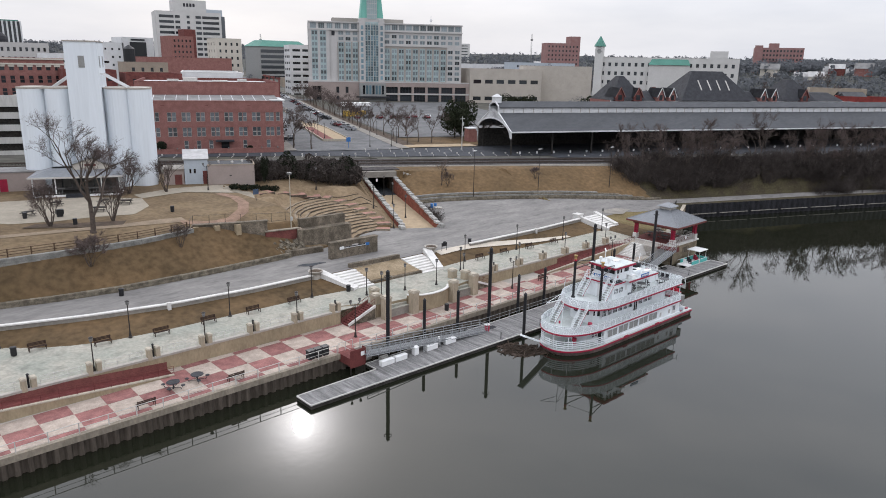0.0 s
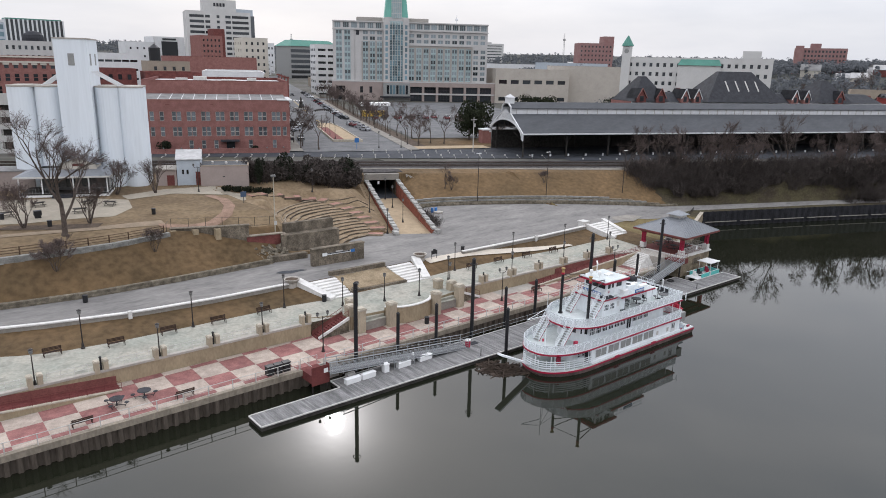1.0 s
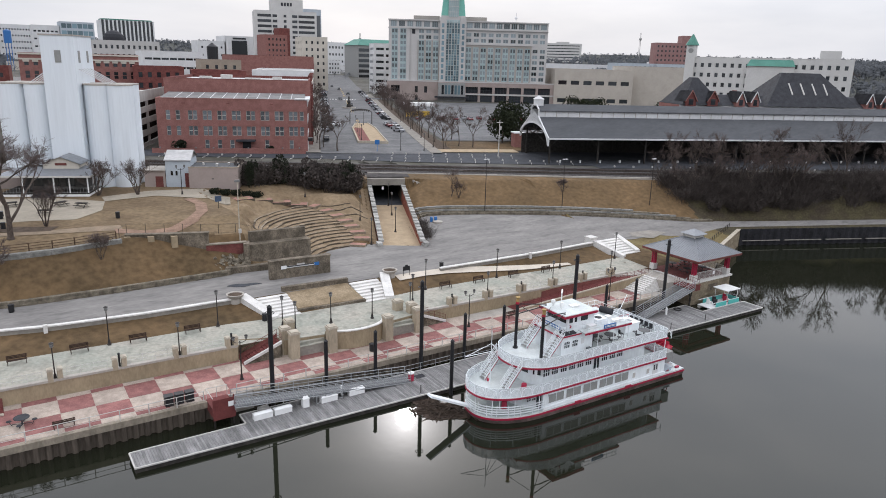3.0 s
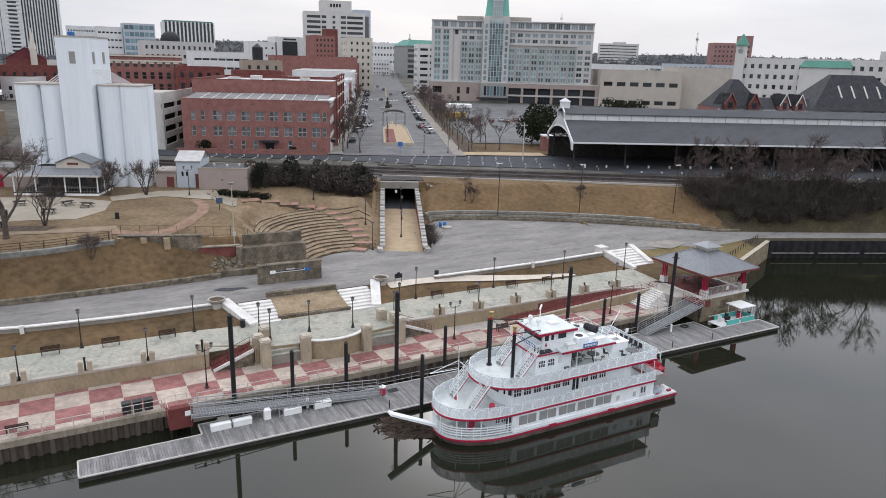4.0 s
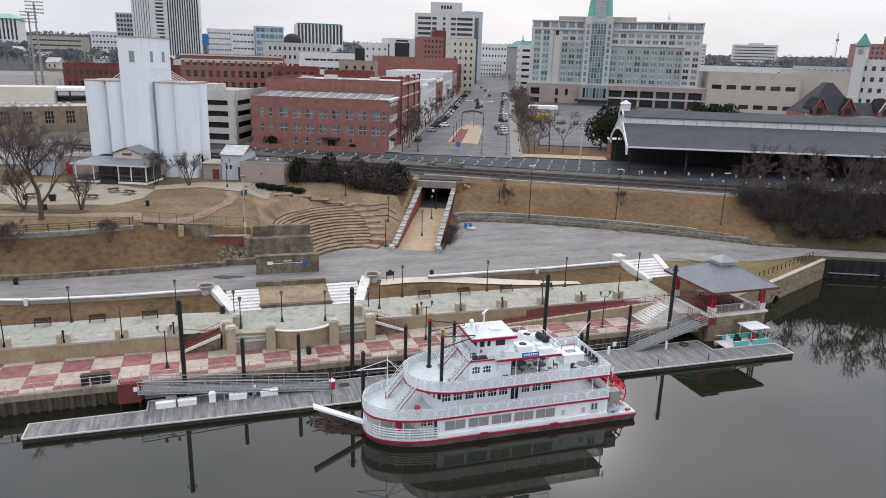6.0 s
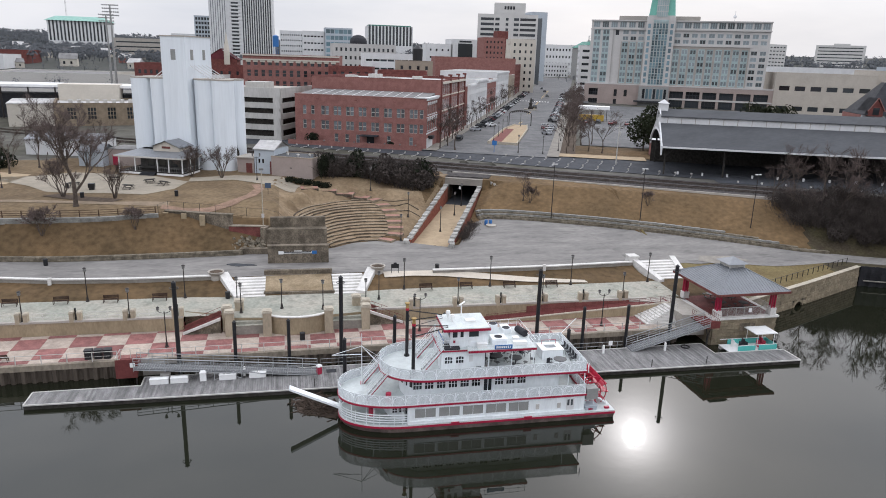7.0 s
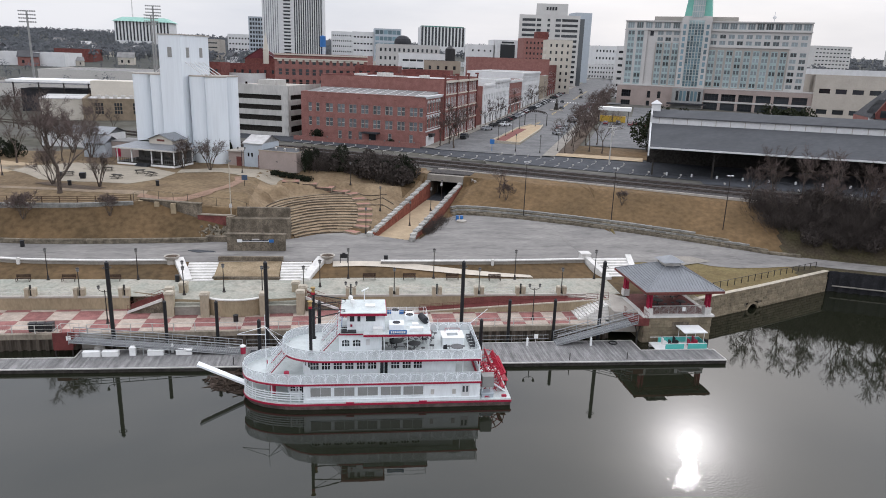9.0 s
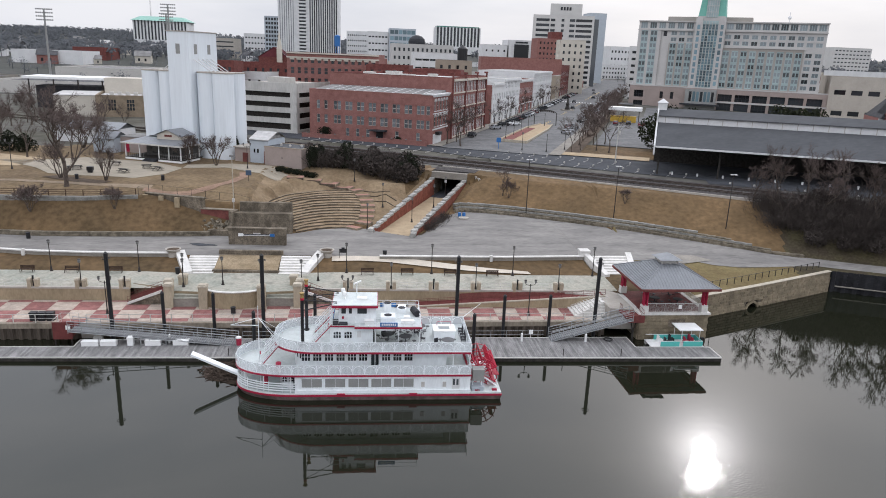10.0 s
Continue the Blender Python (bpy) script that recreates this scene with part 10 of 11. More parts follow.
def build_hotel():
    h = thing("hotel", "large pale precast hotel with blue-green glass and a green lantern tower", "hotel", pose(226.2, 359.0, 11.0, 0, 0, -30.9))
    W, H, D = 91.0, 46.0, 22.0
    fl, base = 3.15, 12.6

    def strips(centres, floors, z0=0.0, w=3.1):
        return [(c - w / 2, c + w / 2, base + 0.4 + j * fl - z0, base + 0.4 + (j + 1) * fl - z0 - 0.02) for j in floors for c in centres]

    def punched(centres, floors, z0=0.0, w=2.9):
        return [(c - w / 2, c + w / 2, base + 1.1 + j * fl - z0, base + 3.1 + j * fl - z0) for j in floors for c in centres]

    tall = (0.22, 0.62)
    # west wing: a cream end bay, a blank strip and a greyer field
    facade(h, pose(0, -0.6, 0), 12.0, 41.4, strips((3.4, 8.2), range(9), w=3.5), HOTELSTONE, HOTELGLASS, HOTELPANEL, "west_bay", cols=2, rows=1, rim=tall, recess=0.2)
    facade(h, pose(12.0, 0, 0), 4.4, 41.4, [], HOTELSTONE, HOTELGLASS, HOTELPANEL, "blank_strip")
    cols = (2.2, 6.3, 10.4)
    facade(h, pose(16.4, -0.3, 0), 12.6, 34.9, strips(cols, range(7)), HOTELGREY, HOTELGLASS, HOTELPANEL, "west_field", cols=2, rows=1, rim=tall, recess=0.2)
    facade(h, pose(16.4, 0, 34.9), 12.6, 6.5, punched(cols, (7, 8), 34.9), HOTELSTONE, HOTELGLASS, HOTELPANEL, "west_top", cols=2, rows=1, recess=0.2)
    # east wing: greyer field below, cream storeys above and at the end
    cols = [2.2 + i * 4.25 for i in range(9)]
    facade(h, pose(43.4, -0.5, 0), 38.4, 33.2, strips(cols, range(6)), HOTELGREY, HOTELGLASS, HOTELPANEL, "east_field", cols=2, rows=1, rim=tall, recess=0.2)
    part("field_cornice", Shape().box(43.2, 81.9, -0.9, 0.0, 33.2, 33.6), HOTELSTONE, h)
    part("field_return", Shape().box(81.7, 81.9, -0.5, 0.05, 0, 33.2), HOTELGREY, h)
    facade(h, pose(81.8, 0, 0), 9.2, 33.2, punched((2.3, 6.6), range(6)), HOTELSTONE, HOTELGLASS, HOTELPANEL, "east_end", cols=2, rows=1, recess=0.2)
    facade(h, pose(43.4, 0, 33.2), 47.6, 8.2, punched([2.2 + i * 4.25 for i in range(11)], (7, 8), 34.4), HOTELSTONE, HOTELGLASS, HOTELPANEL, "east_top", cols=2, rows=1, recess=0.2)
    # attic storey
    for x, w, n in ((0.0, 29.0, 6), (43.4, 47.6, 11)):
        facade(h, pose(x, 0.1, 41.4), w, 4.6, grid_openings(0.4, w - 0.4, n, 0.9, 4, 1, 3.4, 3.0), HOTELSTONE, HOTELGLASS, HOTELPANEL, "attic", cols=3, rows=1, recess=0.2)
        part("cornice", Shape().box(x - 0.3, x + w + 0.3, -0.75, 0.09, 41.2, 41.65).box(x - 0.3, x + w + 0.3, -0.5, 0.6, 45.6, 46.2), HOTELSTONE, h)
    for m in (pose(0, D, 0, 0, 0, -90), pose(W, 0, 0, 0, 0, 90)):
        facade(h, m, D, H, grid_openings(1, D - 1, 4, base + 0.9, fl, 10, 1.8, 2.0), HOTELSTONE, HOTELGLASS, HOTELPANEL, "side_wall", cols=2, rows=1)
    part("core_block", Shape().box(0.4, W - 0.4, 0.6, D, 0, H - 0.4), STUCCO_TAN, h)
    part("roof", Shape().box(0, W, 0.4, D, H - 0.4, H), ROOFPALE, h)
    # middle bay: glass between pylons, with fins
    facade(h, pose(32.4, -1.8, 0), 8.0, 46.4, grid_openings(0.1, 7.9, 5, base + 0.4, 2.9, 11, 1.3, 2.6), HOTELPANEL, GLASSBLUE, HOTELPANEL, "curtain_wall", cols=1, rows=2, label="blue-green glass curtain wall")
    for i in range(6):
        part("fin", Shape().box(32.42 + i * 1.56, 32.62 + i * 1.56, -2.6, -1.8, base, 46.0), HOTELWHITE, h, "pale vertical fin")
    for x in (29.0, 40.4):
        pl = part("pylon", Shape().box(x, x + 3.4, -2.4, 2.0, 0, 47.6), HOTELSTONE, h, "pale stone pylon")
        for j in range(10):
            part("pylon_window", Shape().box(x + 1.0, x + 2.4, -2.46, -2.38, base + 1.2 + j * fl, base + 3.4 + j * fl), GLASSBLUE, pl)
    part("lantern_base", Shape().box(29.6, 43.2, -1.6, 10.0, 46.4, 48.6), HOTELSTONE, h)
    a = [(29.8, -1.6, 48.6), (43.2, -1.6, 48.6), (43.2, 10.0, 48.6), (29.8, 10.0, 48.6)]
    b = [(31.2, -0.4, 62), (41.8, -0.4, 62), (41.8, 8.8, 62), (31.2, 8.8, 62)]
    sh = Shape()
    for i in range(4):
        j = (i + 1) % 4
        sh.face([a[i], a[j], b[j], b[i]])
    sh.face(b)
    lan = part("lantern_tower", sh, MINT, h, "tapering mint green copper lantern tower")
    part("lantern_glass", Shape().prism([(33.6, -1.75), (39.4, -1.75), (39.4, -0.6), (33.6, -0.6)], 48.0, 61.0), HOTELPANEL, lan, "pale glazed strip")
    for i in range(6):
        part("lantern_rib", Shape().box(33.6 + i * 1.13, 33.78 + i * 1.13, -2.0, -1.75, 48.0, 61.0), HOTELWHITE, lan)
    for z in (50.5, 53.5, 56.5, 59.5):
        part("lantern_band", Shape().box(33.5, 39.5, -1.9, -1.75, z, z + 0.3), HOTELWHITE, lan)
    part("penthouse", Shape().box(14, 29, 5, 17, 46, 48.6).box(43.4, 56, 5, 17, 46, 48.6), HOTELGREY, h)
    # podium
    pod = [(45.6 + i * 8.4, 52.6 + i * 8.4, 6.2, 9.8) for i in range(6)] + [(45.6 + i * 8.4, 52.6 + i * 8.4, 0.4, 5.2) for i in range(6)]
    pod += [(2.5, 7.5, 6.2, 9.8), (16.2, 17.9, 6.0, 9.6), (21.6, 23.3, 6.0, 9.6), (2.5, 7.5, 0.8, 4.4), (16.2, 17.9, 0.6, 4.4)]
    facade(h, pose(-1, -3.4, 0), 99.0, 12.4, pod, HOTELBASE, GLASSDARK, SLATE, "podium", cols=4, rows=2, label="pinkish tan stone podium with tall dark windows", recess=0.9, rim=(0.06, 0.06))
    part("podium_roof", Shape().box(-1, 98, -3.5, 1, 12.2, 12.7).box(43.5, 98, -3.7, -3.4, 5.3, 6.1), HOTELSTONE, h)
    part("podium_side", Shape().box(91.2, 98, -2.4, 14, 0, 12.2), HOTELBASE, h)
    part("entrance", Shape().box(28.5, 44.0, -6.5, -3.4, 0, 11.8), SCREEN, h, "blue-grey entrance bay")
    for i in range(7):
        part("entrance_window", Shape().box(30.5 + i * 1.85, 31.8 + i * 1.85, -6.56, -6.5, 5.5, 10.6), GLASSBLUE if i % 3 else GLASSDARK, h)
    part("entrance_canopy", Shape().box(26.5, 46.0, -9.5, -6.5, 3.6, 4.4), SLATE, h)
    part("letter_bar", Shape().box(13.2, 15.0, -0.08, 0.0, 38.4, 40.9), SLATE, h)
    part("aerial", Shape().rod((73, 6, 46), (73, 6, 51.5), 0.15, n=5).lathe(73, 6, [(0.6, 48.0), (0.9, 48.8), (0.5, 49.6)], 8), STUCCO_WHITE, h)


HOTELWHITE = material("grey_white_stucco", (0.54, 0.53, 0.51), 0.9, vary=0.05, scale=0.2)
build_hotel()

# ---- downtown and the far rise ----
def tower(name, label, x0, x1, y, z0, z1, depth, wall, cols, rows, w, h, glass=GLASSDARK, roof=ROOFGREY, turn=0.0, lift=0.0, side=None, margin=1.0, panes=(1, 1)):
    """A block whose front runs from x0 to x1 at y, with rows of windows above lift."""
    W, H = x1 - x0, z1 - z0
    ops = []
    if cols and rows:
        fl = (H - lift - 1.2) / rows
        ops = grid_openings(margin, W - margin, cols, lift + fl * 0.25, fl, rows, min(w, (W - 2 * margin) / cols * 0.92), min(h, fl * 0.8))
    so = []
    if side:
        fl = (H - lift - 1.2) / rows
        so = grid_openings(margin, depth - margin, side, lift + fl * 0.25, fl, rows, min(w, (depth - 2 * margin) / side * 0.9), min(h, fl * 0.8))
    return building(name, label, pose(x0, y, z0, 0, 0, turn), W, depth, H, wall, roof, ops, so, so, glass=glass, frame=wall, parapet=0.6, trim=wall, cols=panes[0], rows=panes[1])


# green roof paled in its colour for the distance haze
HAZEGREEN = material("haze_paled_green_roof", (0.30, 0.50, 0.43), 0.7, vary=0.1, scale=0.2)
# bank tower
b = tower("office_tower", "pale concrete bank tower with bands of dark windows", 213.8, 262.0, 552.0, 14, 69.5, 30, HOTELWHITE, 0, 0, 0, 0, turn=-16)
for j in range(13):
    z = 3.4 + j * 3.95
    for x0, x1 in ((2.5, 13.0), (14.0, 17.5), (22.5, 24.6), (29, 33), (34.0, 46.5)):
        part("window", Shape().box(x0, x1, -0.08, 0.06, z, z + 2.0), GLASSDARK, b)
part("penthouse", Shape().box(13, 38, 4, 22, 55, 64.5), HOTELWHITE, b, "windowless penthouse with lettering bars")
for i in range(4):
    part("letter_bar", Shape().box(21 + i * 2.3, 22.6 + i * 2.3, 3.9, 4.0, 59.5, 62), SLATE, b)
part("side_core", Shape().box(48.3, 52, 6, 26, 0, 53.5), GLASSGREY, b)
tower("office_tower", "slim grey-blue tower beside the bank", 276, 291, 600, 14, 76, 20, GREY_BLUE, 1, 1, 2, 2)
b = tower("apartment_building", "red brick apartment building beside the bank", 209.5, 226, 515, 14, 50.5, 20, BRICK, 5, 9, 1.3, 1.8)
part("lift_tower", Shape().box(10.5, 19, 1, 12, 0, 41.5), BRICK_DARK, b)
tower("apartment_building", "cream stucco apartment tower on the street", 203, 219.5, 430, 12, 47.5, 18, STUCCO_CREAM, 4, 8, 1.4, 2.0, turn=-8, side=3)
tower("commercial_block", "long orange-red brick block with a blank wall", 147, 195, 398, 12, 35.2, 24, BRICK, 0, 0, 0, 0, turn=-6)
tower("commercial_block", "brown mansard building with dormer windows", 113, 131, 330, 12, 32.6, 18, STUCCO_TAN, 4, 5, 1.4, 1.9, turn=-8)
tower("commercial_block", "red brick block with white arches and a pale roof", 79, 98, 300, 12, 29.6, 20, BRICK_DARK, 5, 4, 1.6, 2.2, roof=ROOFPALE, turn=-10)
tower("commercial_block", "dark red block behind the warehouses", 99, 120, 290, 12, 28.6, 22, BRICK_DARK, 5, 4, 1.4, 2.0, roof=ROOFPALE, turn=-12)
b = tower("brick_station", "long ornate red brick building with cream arched cornice", 42, 85.5, 326, 12, 33.6, 26, BRICK, 13, 4, 1.7, 2.9, turn=-8, lift=1.0, panes=(1, 2))
part("cornice", Shape().box(-0.2, 43.7, -0.5, 0.0, 19.0, 19.6).box(-0.2, 43.7, -0.5, 0.0, 21.0, 21.6), STUCCO_CREAM, b)
for i in range(13):
    part("arch_trim", Shape().box(1.4 + i * 3.2, 3.6 + i * 3.2, -0.3, 0.0, 18.2, 19.0), STUCCO_CREAM, b)
tower("commercial_block", "low red brick block with white trim", -9, 14, 350, 12, 28, 18, BRICK_DARK, 8, 3, 1.4, 2.0, roof=ROOFPALE, turn=-6)
tower("commercial_block", "low red brick block among the trees", 14, 40, 372, 12, 27.5, 18, BRICK_DARK, 6, 3, 1.4, 2.0, turn=-6)
c = tower("church", "church with a wine-red pitched roof", 16, 34, 420, 12, 30, 30, BRICK_DARK, 0, 0, 0, 0)
sh = Shape()
for s in (0, 1):
    xe = -1 if s == 0 else 19
    pts = [(xe, -0.5, 17.5), (9, -0.5, 24), (9, 30, 24), (xe, 30, 17.5)]
    sh.face(pts)
    sh.face(pts[::-1])
sh.face([(0, 0, 18), (18, 0, 18), (9, 0, 23.6)])
part("pitched_roof", sh, WINEROOF, c, "wine-red roof")
st = Shape().box(11.0, 14.0, -3.2, -0.2, 0, 23)
part("steeple", st, STUCCO_CREAM, c)
part("spire", Shape().lathe(12.5, -1.7, [(1.7, 23), (1.0, 27), (0.1, 33)], 8), STUCCO_CREAM, c, "pale yellow spire")
# white and civic blocks
tower("office_block", "low white office block with ribbon windows", 111, 146, 450, 14, 36.2, 20, STUCCO_WHITE, 7, 4, 4.4, 1.4)
b = tower("office_block", "white modern building with dark glass front", 204, 229, 600, 14, 50.6, 24, STUCCO_WHITE, 0, 0, 0, 0)
part("glass_front", Shape().box(6, 19, -0.3, 0.2, 16, 33), GLASSDARK, b)
part("glass_front", Shape().box(7, 18, -0.3, 0.2, 34, 35.4), GLASSDARK, b)
tower("office_block", "white stepped block behind the water tank", 182, 205, 600, 14, 46, 20, STUCCO_WHITE, 4, 5, 1.6, 1.8)
b = tower("civic_building", "pale classical building with a dark dome", 105, 163, 650, 14, 44.5, 40, HOTELSTONE, 13, 4, 2.0, 3.2)
part("dome", Shape().lathe(24.5, 14, [(8.0, 30), (8.0, 33), (7.2, 35.5), (4.6, 37.8), (1.5, 38.8)], 20), SLATE, b, "dark shallow dome")
b = tower("office_block", "pale office block with tall dark ribs on the hill", 223, 313, 1400, 40, 90, 40, STUCCO_WHITE, 13, 1, 4.2, 40, lift=3)
part("roof_crown", Shape().box(3, 87, 3, 37, 50, 53), ROOFGREEN, b)
tower("office_block", "dark teal glass office block", 112.5, 146.5, 900, 20, 66.5, 30, GREY_BLUE, 6, 6, 5, 5, glass=GLASSBLUE)
tower("office_block", "white stepped office block", 85, 112, 905, 20, 61.8, 30, STUCCO_WHITE, 6, 5, 3, 2)
tower("office_block", "long white block with small square windows", 57, 94, 1000, 20, 64, 30, STUCCO_WHITE, 12, 6, 1.6, 2.2)
tower("office_block", "wide white public building on the hill", 404, 461, 900, 18, 56, 40, STUCCO_WHITE, 12, 4, 2.2, 3.2)
tower("office_block", "white corner building at the street's end", 326, 356, 700, 14, 32.6, 24, STUCCO_WHITE, 9, 4, 1.5, 2.0)
b = tower("office_block", "dark office building with a green roof", 344, 399, 634, 14, 48, 30, SCREEN, 0, 0, 0, 0)
for j in range(6):
    part("window_band", Shape().box(1, 54, -0.15, 0.05, 3 + j * 5, 6 + j * 5), GLASSDARK, b)
part("green_roof", hip(Shape(), -1, 56, -1, 31, 34, 40, 8, 8), ROOFGREEN, b)
tower("parking_garage", "white garage tower with dark openings beside the hotel", 238, 252.5, 400, 12, 44.5, 20, STUCCO_WHITE, 2, 8, 5, 1.6, turn=-20, side=3)
b = thing("office_skyscraper", "tall pale skyscraper with dark vertical window ribs", "skyscraper", pose(-22, 870, 18, 0, 0, -2))
part("shaft", Shape().box(0, 72, 0, 40, 0, 112), STUCCO_WHITE, b)
for i in range(13):
    part("window_rib", Shape().box(37.5 + i * 2.6, 38.9 + i * 2.6, -0.25, 0.1, 2, 110), GLASSDARK, b)
for i in range(7):
    part("window_rib", Shape().box(2.2 + i * 2.6, 2.9 + i * 2.6, -0.25, 0.1, 2, 110), GLASSGREY, b)
for j in range(27):
    part("balcony", Shape().box(23.5, 34.5, -1.4, 0.0, 4 + j * 4, 5.6 + j * 4), STUCCO_WHITE, b)
    part("balcony_shadow_gap", Shape().box(25, 33, -0.1, 0.05, 5.8 + j * 4, 7.6 + j * 4), GLASSDARK, b)
b = tower("office_tower", "grey glazed tower beside the skyscraper", -42, -23, 900, 18, 74.5, 24, GREY_BLUE, 5, 11, 2.6, 3.2)
tower("office_block", "white office block beyond the silo", -83, -52, 1000, 18, 55, 24, STUCCO_WHITE, 7, 5, 2.4, 2.2)
tower("parking_garage", "grey parking deck with long dark openings", -134, -77, 900, 18, 46, 40, CONCRETE, 1, 5, 52, 1.6)
b = tower("capitol_office", "large pale building with dark ribs and a green roof", -318, -226, 1300, 30, 76, 50, STUCCO_WHITE, 16, 1, 2.9, 34, lift=3)
part("green_roof", hip(Shape(), -3, 95, -3, 53, 45.5, 53, 14, 14), HAZEGREEN, b)
t = thing("water_tank", "blue water tank on legs", "water tank", pose(53.8, 700, 20))
part("tank", Shape().lathe(0, 0, [(2.9, 20), (2.9, 30), (0.3, 31)], 14), BLUEPAINT, t)
for a in range(4):
    part("leg", Shape().rod((2 * math.cos(a * 1.57), 2 * math.sin(a * 1.57), -5), (2 * math.cos(a * 1.57), 2 * math.sin(a * 1.57), 20), 0.3, n=5), BLUEPAINT, t)
t = thing("water_tank", "black roof water tank on iron legs", "water tank", pose(134, 385, 12))
part("tank", Shape().lathe(0, 0, [(2.8, 20), (2.9, 27), (0.3, 29)], 14), BLACK, t)
for a in range(4):
    part("leg", Shape().rod((2 * math.cos(a * 1.57), 2 * math.sin(a * 1.57), 0), (2 * math.cos(a * 1.57), 2 * math.sin(a * 1.57), 20), 0.18, n=5), BLACK, t)
# right of the hotel
HALLCREAM = material("pinkish_cream_stone", (0.44, 0.40, 0.35), 0.9, vary=0.06, scale=0.2, stain=0.1)
tower("convention_hall", "long low tan convention hall with a blank upper wall", 306, 352, 306, 11, 32.2, 60, HALLCREAM, 6, 2, 5, 2.4, turn=-30, roof=ROOFPALE)
tower("convention_hall", "tan stone hall with plain walls", 343.5, 386.5, 296.1, 11, 34.7, 40, HALLCREAM, 0, 0, 0, 0, turn=-45, roof=ROOFPALE)
b = tower("hotel", "white five-storey hotel with green roof accents", 298.8, 364, 209.1, 11, 39.5, 20, HOTELWHITE, 20, 6, 1.5, 1.9, turn=-62.6, lift=2)
part("green_mansard", hip(Shape(), 24.4, 43.6, -2.4, 12, 25.2, 28.6, 1.6, 3), ROOFGREEN, b, "green mansard section")
part("clock_tower", Shape().box(-1.6, 2.4, -1.6, 2.4, 0, 33.5), HOTELWHITE, b)
part("clock_face", Shape().lathe(0, 0, [(1.1, 0), (1.1, 0.08)], 14), SCREEN, b, m=pose(0.4, -1.6, 31.2, 90, 0, 0))
part("centre_block", Shape().box(24.6, 43.4, -1.8, 0.02, 0, 25.2), HOTELWHITE, b)
part("clock_tower_roof", Shape().lathe(0.4, 0.4, [(3.0, 33.5), (2.8, 34), (0.2, 38.4)], 8), ROOFGREEN, b, "green pyramid tower roof")
part("penthouse", Shape().box(52, 60, 4, 14, 28, 32), HOTELWHITE, b)
# red brick dulled to pink, with far haze mixed into the colour
HAZEBRICK = material("haze_dulled_brick", (0.29, 0.18, 0.168), 0.9, vary=0.12, scale=0.3, color2=(0.26, 0.14, 0.13))
b = tower("apartment_building", "red brick apartment slab on the hill", 660, 700, 535, 16, 61, 22, HAZEBRICK, 9, 9, 1.8, 2.2, turn=-35)
part("lift_tower", Shape().box(29, 41, 2, 20, 0, 53), HAZEBRICK, b)
tower("apartment_building", "grey apartment block below the brick slab", 566, 640, 500, 16, 38, 24, GREY_BLUE, 14, 4, 2.2, 2.4, turn=-20)
b = tower("apartment_building", "red brick slab block among the far trees", 822, 873, 362, 26, 60, 20, HAZEBRICK, 14, 7, 2.0, 2.4, turn=-62)
part("lift_tower", Shape().box(15, 25, 2, 14, 0, 39), HAZEBRICK, b)
part("stair_tower", Shape().box(0, 8, -2, 6, 0, 36.5), HAZEBRICK, b)
SHEDRED = material("faded_red_siding", (0.21, 0.045, 0.04), 0.9, vary=0.2, scale=0.3)
tower("warehouse", "dark red brick shop beyond the station", 425, 439, 157, 10.5, 22.4, 14, BRICK_DARK, 4, 2, 1.6, 2.2, turn=-68, roof=ROOFGREY)
b = tower("warehouse", "long faded red shed with a white loading dock", 452, 500, 148, 10.5, 21.0, 16, SHEDRED, 0, 0, 0, 0, turn=-70, roof=ROOFPALE)
part("dock_wall", Shape().box(-0.5, 48.5, -3, -0.05, 0, 3.6), STUCCO_WHITE, b, "white loading dock wall")
part("canopy", Shape().box(2, 46, -3.4, 0, 7.2, 7.6), ROOFPALE, b, "pale canopy over the dock")
part("dock_opening", Shape().box(8, 16, -0.15, -0.02, 3.6, 6.6), GLASSDARK, b)
part("dock_opening", Shape().box(24, 34, -0.15, -0.02, 3.6, 6.6), GLASSDARK, b)
tower("warehouse", "low shop hall with a pale grey roof beyond the station", 527, 562, 190, 10.5, 23.5, 24, STUCCO_TAN, 5, 1, 3.4, 3.0, turn=-66, roof=ROOFPALE)
tower("office_block", "pale stepped office block on the skyline", 792, 854, 1000, 30, 71, 40, HOTELWHITE, 10, 7, 4, 1.8)
b = tower("office_block", "wide pale office block with ribbon windows on the far hill", 1077, 1162, 1201, 36, 80, 40, HOTELWHITE, 1, 7, 79, 2.0, turn=-42)
part("penthouse", Shape().box(30, 58, 8, 30, 44, 47.5), HOTELWHITE, b)
tower("arena_hall", "long low hall with a grey barrel roof", 560, 720, 640, 16, 36, 40, STUCCO_WHITE, 0, 0, 0, 0)
# ball park side
ROOFDIM = material("dark_felt_roof", (0.10, 0.10, 0.105), 0.95, vary=0.15, scale=0.2, stain=0.2)
BROWNBRICK = material("brown_brick", (0.27, 0.215, 0.155), 0.9, vary=0.15, scale=0.8)
b = tower("brick_hall", "tan brick hall with three arched windows and white roof", -7.4, 24, 217.5, 11, 18.0, 24, BROWNBRICK, 5, 1, 2.4, 3.6, glass=GLASSDARK, roof=ROOFPALE, turn=14, lift=1.0, margin=2.0, panes=(3, 3))
part("cream_wing", Shape().box(-12, 0, 1, 24, 0, 6.8), STUCCO_CREAM, b)
part("wing_roof", Shape().box(-12.2, 0, 0.8, 24, 6.8, 7.0), ROOFPALE, b)
for i in range(8):
    part("roof_unit", Shape().box(4 + i * 2.4, 5.2 + i * 2.4, 3, 4.4, 6.4, 8.0), RAILGREY, b)
